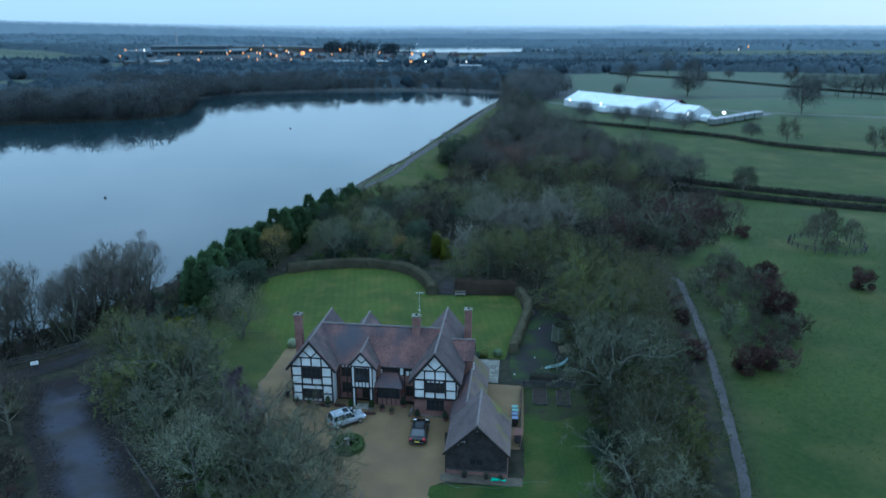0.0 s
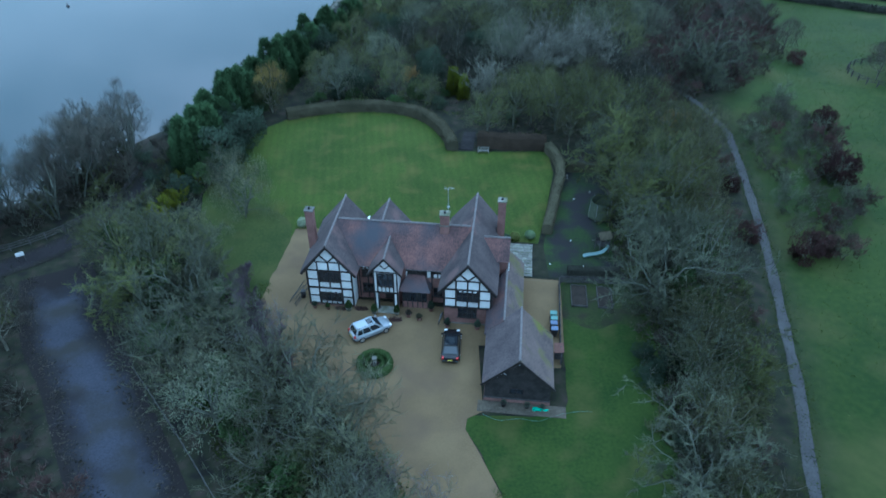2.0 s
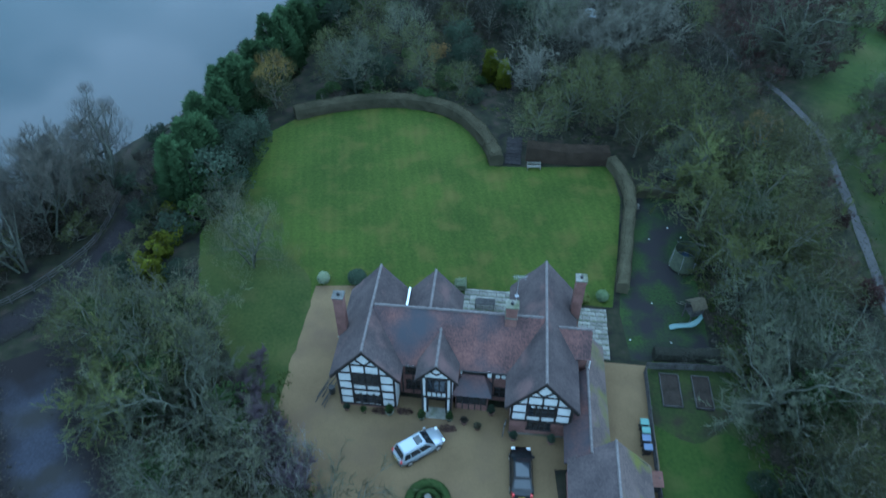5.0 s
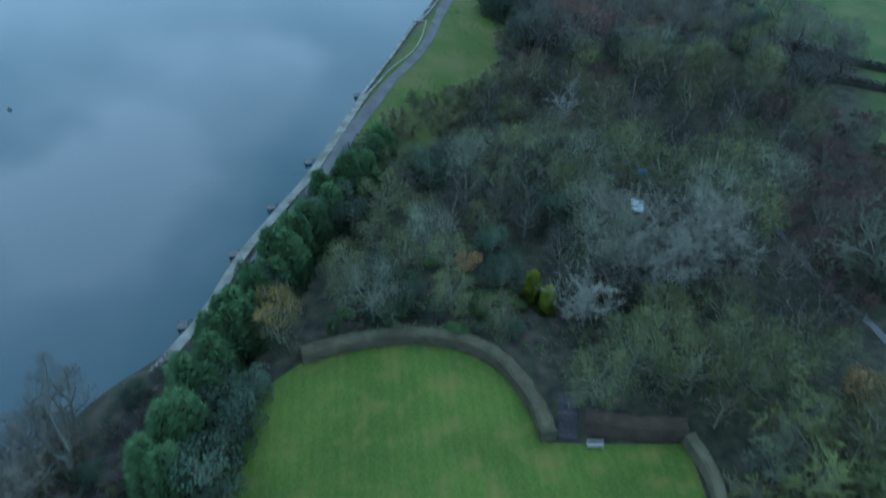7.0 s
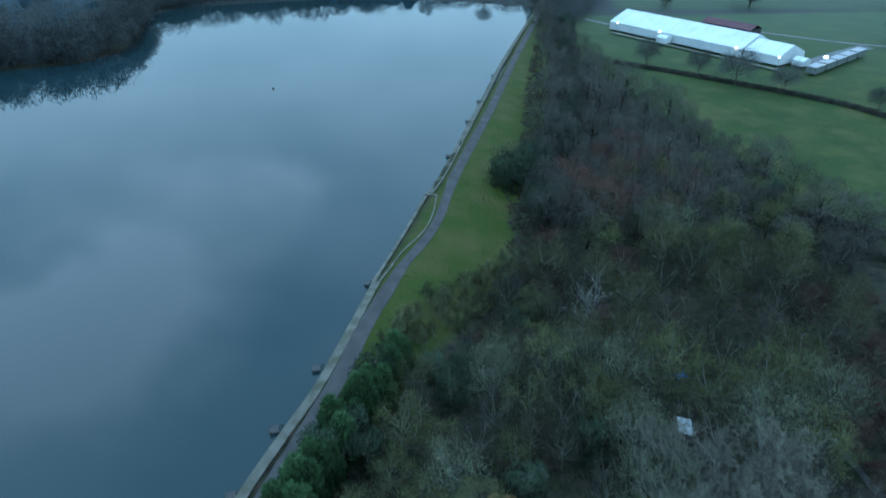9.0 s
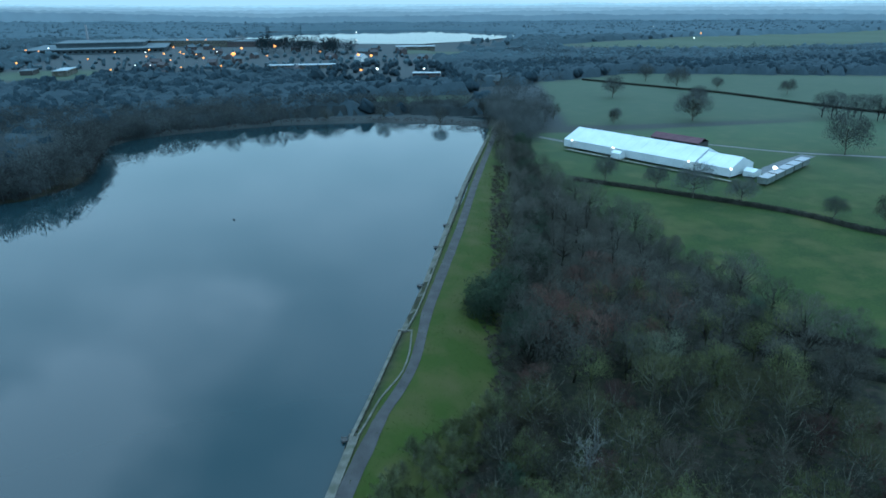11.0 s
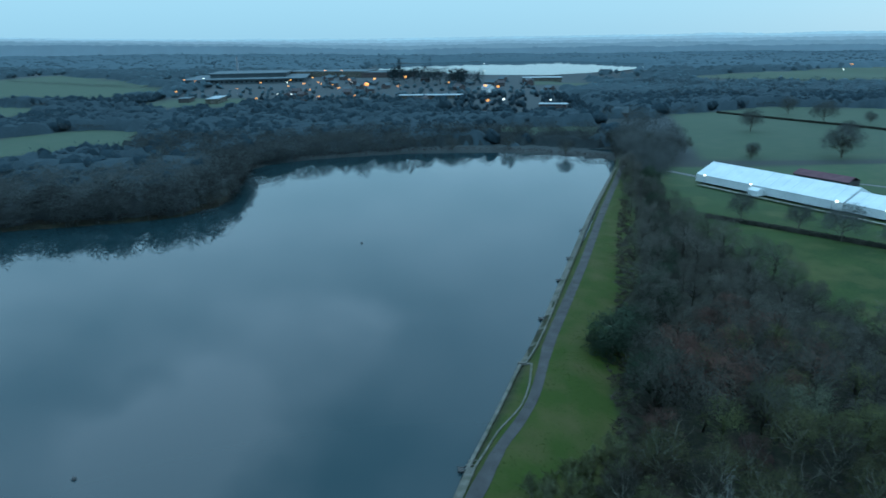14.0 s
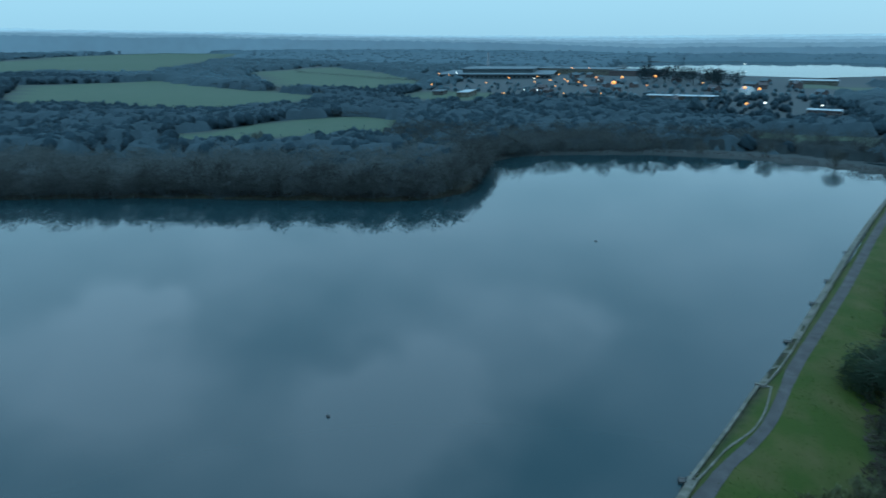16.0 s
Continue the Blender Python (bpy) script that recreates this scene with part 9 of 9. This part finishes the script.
    far_crowns("farther_woods", p[two], rng.uniform(7.5, 12.5, two.sum()) * np.where(open_village[two], 0.5, 0.9), 3, (0.072, 0.102, 0.118), "bare woods round the village tinted blue-grey with haze", 72)
    far_crowns("distant_woods", p[far], rng.uniform(9, 13, far.sum()), 2, (0.094, 0.13, 0.152), "distant woods across the valley, paled blue-grey with haze", 73)
    rows = [[(62, 368), (90, 345), (125, 312), (141, 286), (172, 262), (230, 220)], [(174, 738), (219, 674), (251, 629), (268, 592), (293, 536), (340, 470)], [(63, 223), (72, 222), (78, 216), (85, 210), (100, 201), (135, 182)], [(57, 220), (64, 209), (76, 202), (92, 192), (120, 174)],
            [(126, 717), (231, 790), (420, 740)], [(-462, 772), (-646, 840), (-890, 931)], [(-396, 595), (-314, 624)], [(-470, 1040), (-600, 1100), (-800, 1150)]]
    for i, r in enumerate(rows):
        q = curve_points(r, 1.0 if i < 4 else 3.0)
        q = q + rng.normal(size=q.shape) * 0.4
        if i < 4:
            build_hedge(r, 1.5, 1.5, M["twig_dark"], "dark bare field hedge across the pasture", 80 + i, 2.0, 0.5, 12, name="field_hedge", base=ground_z)
            continue
        far_wood("field_hedge", q, rng.uniform(3, 7, len(q)), M["twig_mid"], "dark bare field hedge across the pasture", 50, 80 + i, (0.12, 0.26), (0.03, 0.07), 1.3)
    blocks = [([(150, 830), (600, 860), (620, 1050), (160, 1080)], 500, 9, 15), ([(75, 545), (100, 545), (110, 700), (60, 700)], 60, 8, 13), ([(-195, 1120), (-60, 1110), (-50, 1215), (-195, 1235)], 40, 14, 25)]
    for i, (poly, n, lo, hi) in enumerate(blocks):
        s = spread_spots(poly, n, 91 + i)
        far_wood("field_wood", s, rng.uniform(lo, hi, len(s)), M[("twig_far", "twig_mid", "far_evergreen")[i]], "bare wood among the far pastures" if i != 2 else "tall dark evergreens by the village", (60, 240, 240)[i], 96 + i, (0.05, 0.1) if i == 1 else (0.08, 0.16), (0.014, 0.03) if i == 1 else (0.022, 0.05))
    for x, y, h in ((233, 659, 19), (178, 508, 20), (160, 609, 17), (130, 515, 9), (232, 727, 16), (266, 654, 10), (302, 610, 12), (-326, 452, 9), (209, 569, 13)):
        plant("field_oak", x, y, h / 12)


far_country()

# ---------------------------------------------------------------- marquee in the pasture
def build_marquee(name, m, length, half, eave, apex, bays, label):
    t = thing(name, m, label, "marquee", "marquees")
    step = length / bays
    for i in range(bays):
        y0, y1 = i * step + 0.04, (i + 1) * step - 0.04
        sag = 0.04 * (i % 2)
        for s in (-1, 1):
            part("roof_panel", slab([(0, y0, apex - sag), (0, y1, apex - sag), (s * half * 1.02, y1, eave - 0.05), (s * half * 1.02, y0, eave - 0.05)], 0.06), M["tent"], t)
            part("wall_panel", box(s * half - 0.05, s * half + 0.05, y0, y1, 0, eave - 0.06), M["tent"], t)
            part("rib", bar((0, i * step, apex + 0.03), (s * half, i * step, eave + 0.03), 0.14), M["tent"], t)
    for y in (0.0, length):
        part("gable_end", prism([(-half, 0), (half, 0), (half, eave), (0, apex - 0.08), (-half, eave)], y - 0.05, y + 0.05), M["tent"], t)
    return t


ax = Vector((0.561, -0.828, 0))
turn = math.degrees(math.atan2(ax.y, ax.x)) - 90
o = Vector((76.4, 438, 0)) + Vector((0.828, 0.561, 0)) * 11.8
build_marquee("marquee", pose(o.x, o.y, -3.6, 0, 0, turn), 75.0, 11.8, 3.7, 8.6, 15, "long white ribbed event marquee in the pasture")
o2 = o + ax * 75.6 - Vector((0.828, 0.561, 0)) * 1.5
build_marquee("marquee", pose(o2.x, o2.y, -3.6, 0, 0, turn), 16.5, 9.5, 3.6, 7.3, 4, "shorter white marquee joined to the long one")
o3 = o2 + ax * 18.5
build_marquee("marquee", pose(o3.x, o3.y, -3.6, 0, 0, turn), 5, 3.0, 2.2, 3.3, 2, "small white entrance marquee")
o4 = Vector((76.4, 438, 0)) + ax * 34 - Vector((0.828, 0.561, 0)) * 3.0
build_marquee("marquee", pose(o4.x, o4.y, -3.7, 0, 0, turn), 5, 2.4, 2.6, 3.6, 1, "small white porch tent beside the marquee")
side = Vector((0.828, 0.561, 0))
bd = thing("marquee_boardwalk", pose(0, 0, 0), "pale boardwalk along the marquee", "boardwalk")
for i in range(22):
    a = Vector((76.4, 438, -3.72)) + ax * (8 + i * 4.1) - side * 5.5
    part("board_section", box(-0.9, 0.9, -2.0, 2.0, 0, 0.16, Matrix.Translation(a) @ pose(0, 0, 0, 0, 0, turn)), M["stone"], bd)
rh = thing("dark_red_roofed_hall", Matrix.Translation((o + ax * 24 + side * 35 + Vector((0, 0, -3.0)))) @ pose(0, 0, 0, 0, 0, turn), "low hall with a dull red roof behind the marquee", "hall")
part("wall", box(-4.5, 4.5, 0, 28, 0, 2.6), M["wood"], rh)
for s in (-1, 1):
    part("roof", slab([(0, -0.3, 4.6), (0, 28.3, 4.6), (s * 5, 28.3, 2.5), (s * 5, -0.3, 2.5)], 0.15), mat("dull_red_roof" if s < 0 else "dull_red_roof_b", (0.065, 0.036, 0.044), (0.098, 0.055, 0.064), 0.4), rh)
for i in range(5):
    c = thing("site_cabin", Matrix.Translation(Vector((139, 352, -3.7)) + Vector((8.2, 7.0, 0)) * i) @ pose(0, 0, 0, 0, 0, -50), "pale site cabin beside the marquee", "cabin", "site cabins")
    part("wall", box(-2, 2, -4.5, 4.5, 0.2, 2.8, bevel=0.05), mat("cabin_panels", (0.085, 0.10, 0.09), (0.14, 0.155, 0.14), 0.6) if i == 0 else bpy.data.materials["cabin_panels"], c)
    part("roof", slab([(-2.1, -4.6, 2.95), (2.1, -4.6, 2.85), (2.1, 4.6, 2.85), (-2.1, 4.6, 2.95)], 0.1), M["lead"], c)
    part("window", box(-2.03, -1.99, -1.5, 1.5, 1.2, 2.0), M["glass"], c)
    for yy in (-3.5, 3.5):
        part("skid", box(-1.9, 1.9, yy - 0.15, yy + 0.15, 0, 0.2), M["black"], c)
tagged(part("marquee_road", ribbon(curve_points([(150, 440), (162.3, 429.7), (185.3, 411), (223.1, 393.8), (300, 360), (460, 300)], 8), 1.5, 1.5, flat(0.12)), M["path"]), "grey service track across the pasture", "road", kind="structure")
tagged(part("hardstanding", ribbon(curve_points([(147, 370), (166, 386), (190, 403)], 3), 3.6, 3.6, flat(0.1), 0.6), mat("grey_hardstanding", (0.075, 0.08, 0.085), (0.125, 0.13, 0.135), 0.3, fine=3.0)), "grey hardstanding beside the site cabins", "paving", kind="structure")
tagged(part("marquee_lane", ribbon(curve_points([(70, 470), (78, 458), (84, 450)], 4), 2.0, 2.0, flat(0.12)), M["path"]), "grey lane at the marquee", "road", kind="structure")


def lamp_post(x, y, h, size, material, label, tilt=0.0, z=None, group="street lamps"):
    l = thing("street_lamp", pose(x, y, float(ground_z(x, y)) if z is None else z), label, "lamp", group)
    part("pole", bar((0, 0, -0.2), (0, 0, h), 0.16, seg=6), M["lead"], l)
    # the head is oversized so that its glow reads from the camera's distance
    bm = bmesh.new()
    bmesh.ops.create_uvsphere(bm, u_segments=10, v_segments=6, radius=size, matrix=Matrix.Translation((0, 0, h + size * 0.6)) @ Matrix.Diagonal((1, 1, 0.7, 1)))
    part("lamp_head", bm, M[material], l)


for d in (6, 32, 73, 93):
    q = Vector((76.4, 438, 0)) + ax * d - side * 1.2
    lamp_post(q.x, q.y, 3.6, 0.5, "lamp_white", "white floodlight on a post at the marquee", z=-3.6, group="marquee lamps")
q = o3 + ax * 12
lamp_post(q.x, q.y, 4.5, 0.9, "lamp_white", "bright warm floodlight beside the site cabins", z=-3.6, group="marquee lamps")

# ---------------------------------------------------------------- village beyond the lake
def far_house(x, y, turn, w, l, h, wall, roof, label, group="village houses", flat_roof=False):
    z = float(ground_z(x, y))
    b = thing("village_house" if not flat_roof else "shed", pose(x, y, z, 0, 0, turn), label, "house" if not flat_roof else "shed", group)
    part("wall", box(-w / 2, w / 2, -l / 2, l / 2, -1, h), wall, b)
    if flat_roof:
        part("roof", slab([(-w / 2 - 0.4, -l / 2 - 0.4, h + 0.5), (w / 2 + 0.4, -l / 2 - 0.4, h + 0.9), (w / 2 + 0.4, l / 2 + 0.4, h + 0.9), (-w / 2 - 0.4, l / 2 + 0.4, h + 0.5)], 0.5), roof, b)
    else:
        for s in (-1, 1):
            part("roof", slab([(0, -l / 2 - 0.3, h + w * 0.38), (0, l / 2 + 0.3, h + w * 0.38), (s * (w / 2 + 0.4), l / 2 + 0.3, h - 0.1), (s * (w / 2 + 0.4), -l / 2 - 0.3, h - 0.1)], 0.2), roof, b)
        part("gable", prism([(-w / 2, h - 0.05), (w / 2, h - 0.05), (0, h + w * 0.37)], -l / 2, l / 2), wall, b)
    k = max(2, int(l / 4))
    for i in range(k):
        yy = -l / 2 + (i + 0.5) * l / k
        for s in (-1, 1):
            part("window", box(s * w / 2 - 0.03, s * w / 2 + 0.03, yy - 0.7, yy + 0.7, h * 0.55, h * 0.55 + 1.3), M["glass"], b)
    return b


far_brick = mat("dull_brick", (0.05, 0.042, 0.042), (0.085, 0.072, 0.07), 0.5)
dark_roof = mat("dull_tiles", (0.045, 0.042, 0.045), (0.075, 0.068, 0.07), 0.5)
pale_roof = mat("pale_sheet_roof", (0.20, 0.23, 0.245), (0.29, 0.32, 0.335), 0.1)
grey_roof = mat("grey_sheet_roof", (0.06, 0.08, 0.09), (0.09, 0.11, 0.122), 0.1)
far_house(-345, 862, 8, 14, 42, 5, M["concrete"], pale_roof, "pale-roofed low farm shed", "sheds", True)
far_house(-385, 872, 10, 12, 26, 4, M["wood"], grey_roof, "dark low farm shed", "sheds", True)
far_house(-101, 884, 91, 12, 74, 4, M["concrete"], pale_roof, "long low building with a pale flat roof", "sheds", True)
far_house(-38, 968, 40, 10, 14, 5.5, M["render"], pale_roof, "pale house with a whitish roof")
far_house(42, 1192, 88, 18, 60, 5, M["concrete"], pale_roof, "pale pavilion on the far green", "sheds", True)
far_house(28, 760, 80, 8, 26, 3.5, far_brick, pale_roof, "low building with a pale roof", "sheds", True)
far_house(80, 700, 70, 12, 18, 4.5, far_brick, grey_roof, "grey-roofed house by the dam end")
rng = random.Random(44)
for i in range(26):
    x, y = rng.uniform(-330, 40), rng.uniform(800, 1250)
    far_house(x, y, rng.uniform(0, 180), rng.uniform(7, 10), rng.uniform(9, 18), rng.uniform(4.5, 6), far_brick, dark_roof if i % 2 else grey_roof, "brick village house with a pitched roof")
# the large stepped works building with its chimney
wk = thing("works_building", pose(-450, 1270, float(ground_z(-450, 1270)), 0, 0, 12), "large low grey works building with a tall chimney", "factory")
part("lower_block", box(-95, 95, -80, 60, -1, 7), grey_roof, wk)
part("lower_roof", slab([(-98, -84, 8.2), (98, -84, 8.2), (98, 64, 8.2), (-98, 64, 8.2)], 1.4), grey_roof, wk)
part("upper_block", box(-60, 62, -40, 55, 8.2, 14), grey_roof, wk)
part("upper_roof", slab([(-63, -43, 15.2), (65, -43, 15.2), (65, 58, 15.2), (-63, 58, 15.2)], 1.3), grey_roof, wk)
for i in range(24):
    part("window", box(-92 + i * 7.8, -88 + i * 7.8, -80.1, -79.9, 2.5, 5), M["glass"], wk)
part("chimney", cone(-40, 120, -1, 38, 2.2, 1.6, 12), M["lead"], wk)
far_house(-330, 1360, 80, 60, 150, 10, M["concrete"], grey_roof, "large grey-roofed works hall", "sheds", True)
far_house(-220, 1330, 84, 40, 90, 9, far_brick, grey_roof, "large grey-roofed works hall", "sheds", True)
sodium = [(-195, 988, 2.0), (-202, 1084, 1.3), (-163, 1128, 1.3), (-404, 1332, 1.3), (-338, 1343, 1.2), (-309, 1350, 1.2), (-360, 1058, 0.8), (-332, 1109, 0.9), (-290, 1030, 0.9), (-276, 1054, 0.8), (-264, 1024, 0.8),
          (-275, 797, 0.7), (-224, 955, 0.9), (-407, 894, 0.8), (-25, 905, 1.2), (-40, 924, 1.2), (-310, 1150, 0.9), (-240, 1090, 0.8), (-350, 940, 0.6), (-300, 990, 0.7), (-245, 1010, 0.7), (-255, 930, 0.6), (-215, 820, 0.6),
          (-34, 748, 0.9), (607, 1416, 1.0), (-150, 960, 0.6), (-180, 840, 0.6), (-90, 1010, 0.7), (-500, 1120, 0.8), (-470, 1090, 0.7)]
for x, y, s in sodium:
    lamp_post(x, y, 9, s * 1.5, "lamp", "orange sodium street lamp in the village")
for x, y, s in ((-19, 765, 1.0), (25, 752, 0.7), (47, 668, 0.5), (-230, 1060, 0.6), (-330, 1085, 0.6), (649, 1761, 1.3), (-500, 1190, 0.9), (-260, 870, 0.5), (-275, 868, 0.5), (-60, 1700, 0.0001 + 0.9), (540, 1300, 0.9)):
    lamp_post(x, y, 8, s, "lamp_white", "white street lamp in the village")
for i, (x, y, c) in enumerate(((-55, 740, 0), (-48, 744, 1), (-38, 745, 0), (-28, 742, 1), (-13, 718, 0), (-8, 716, 1), (7, 586, 0), (12, 587, 1))):
    z = float(ground_z(x, y))
    cr = thing("distant_car", pose(x, y, z, 0, 0, 20 * i), "small distant parked car by the village", "car", "distant cars")
    part("body", box(-2.1, 2.1, -0.9, 0.9, 0.25, 0.95, bevel=0.15), silver if c == 0 else M["black"], cr)
    part("cabin", box(-1.5, 0.8, -0.8, 0.8, 0.95, 1.5, bevel=0.2), M["glass"], cr)
    if i in (0, 4):
        part("tail_light", box(-2.14, -2.05, -0.8, 0.8, 0.6, 0.85), M["lamp_red"], cr)
    for wx in (-1.3, 1.3):
        for wy in (-0.85, 0.85):
            part("wheel", cone(0, 0, -0.1, 0.1, 0.32, 0.32, 10, Matrix.Translation((wx, wy, 0.32)) @ Matrix.Rotation(radians(90), 4, "X")), M["rubber"], cr)

# garden hut in the wood
hut = thing("garden_hut", pose(16.9, 147.9, float(ground_z(16.9, 147.9)), 0, 0, -14), "small hut with a pale sheet roof in the wood", "hut")
part("wall", box(-0.75, 0.75, -1.25, 1.25, 0, 2.1), M["wood"], hut)
part("roof", slab([(-0.95, -1.5, 2.4), (0.95, -1.5, 2.2), (0.95, 1.5, 2.2), (-0.95, 1.5, 2.4)], 0.06), mat("pale_corrugated_sheet", (0.2, 0.215, 0.23), (0.31, 0.33, 0.345), 0.7), hut, "pale corrugated sheet")
part("door", box(-0.4, 0.4, -1.29, -1.25, 0.05, 1.9), M["timber"], hut)
sg = thing("notice_board", pose(-53.4, 80.4, 0.0, 0, 0, 30), "small white notice board on posts by the road", "sign")
part("board", box(-0.45, 0.45, -0.03, 0.03, 0.9, 1.4, bevel=0.01), M["render"], sg)
for x in (-0.38, 0.38):
    part("post", box(x - 0.04, x + 0.04, 0.03, 0.1, 0, 1.4), M["wood"], sg)

# blue sheet over stacked timber near the hut
tp = thing("covered_stack", pose(21.6, 162.0, float(ground_z(21.6, 162.0)), 0, 0, 20), "low timber stack under a faded blue sheet", "covered stack")
part("timber", box(-0.8, 0.8, -0.45, 0.45, 0, 0.7, bevel=0.04), M["wood"], tp)
bm = bmesh.new()
bmesh.ops.create_grid(bm, x_segments=8, y_segments=6, size=0.5, matrix=Matrix.Translation((0, 0, 0.74)) @ Matrix.Diagonal((2.0, 1.3, 1, 1)))
for v in bm.verts:
    edge = max(0.0, abs(v.co.x) - 0.8) + max(0.0, abs(v.co.y) - 0.45)
    v.co.z += 0.04 * noise.noise(v.co * 3) - edge * 1.6
cover_sheet = part("sheet", bm, mat("faded_blue_sheet", (0.03, 0.07, 0.16), (0.06, 0.12, 0.24), 2.0), tp, "faded blue plastic sheet")
sol = cover_sheet.modifiers.new("thick", "SOLIDIFY"); sol.thickness = 0.015

# ---------------------------------------------------------------- far ridges, the hazy edge of the country
def ridge_line(name, radius, tops, colour, seed, a0=20, a1=160):
    """A tree-lined ridge round the horizon; tops: height against bearing."""
    rng = np.random.default_rng(seed)
    n = 700
    a = np.linspace(a0, a1, n)
    base = np.interp(a, [q for q, _ in tops], [q for _, q in tops])
    h = base + np.array([noise.noise(Vector((x * 0.25, seed, 0))) * 6 + noise.noise(Vector((x * 2.5, seed, 3))) * 3.5 for x in a]) + rng.uniform(0, 2.5, n)
    x, y = np.cos(np.radians(a)) * radius, 100 + np.sin(np.radians(a)) * radius
    v = np.r_[np.c_[x, y, np.full(n, -20.0)], np.c_[x, y, h], np.c_[x * 1.03, y * 1.03, h - 8]]
    i = np.arange(n - 1)
    f = np.r_[np.c_[i, i + 1, i + 1 + n, i + n], np.c_[i + n, i + 1 + n, i + 1 + 2 * n, i + 2 * n]]
    # haze is put into the ridge's colour and its glow, paler ridge by ridge
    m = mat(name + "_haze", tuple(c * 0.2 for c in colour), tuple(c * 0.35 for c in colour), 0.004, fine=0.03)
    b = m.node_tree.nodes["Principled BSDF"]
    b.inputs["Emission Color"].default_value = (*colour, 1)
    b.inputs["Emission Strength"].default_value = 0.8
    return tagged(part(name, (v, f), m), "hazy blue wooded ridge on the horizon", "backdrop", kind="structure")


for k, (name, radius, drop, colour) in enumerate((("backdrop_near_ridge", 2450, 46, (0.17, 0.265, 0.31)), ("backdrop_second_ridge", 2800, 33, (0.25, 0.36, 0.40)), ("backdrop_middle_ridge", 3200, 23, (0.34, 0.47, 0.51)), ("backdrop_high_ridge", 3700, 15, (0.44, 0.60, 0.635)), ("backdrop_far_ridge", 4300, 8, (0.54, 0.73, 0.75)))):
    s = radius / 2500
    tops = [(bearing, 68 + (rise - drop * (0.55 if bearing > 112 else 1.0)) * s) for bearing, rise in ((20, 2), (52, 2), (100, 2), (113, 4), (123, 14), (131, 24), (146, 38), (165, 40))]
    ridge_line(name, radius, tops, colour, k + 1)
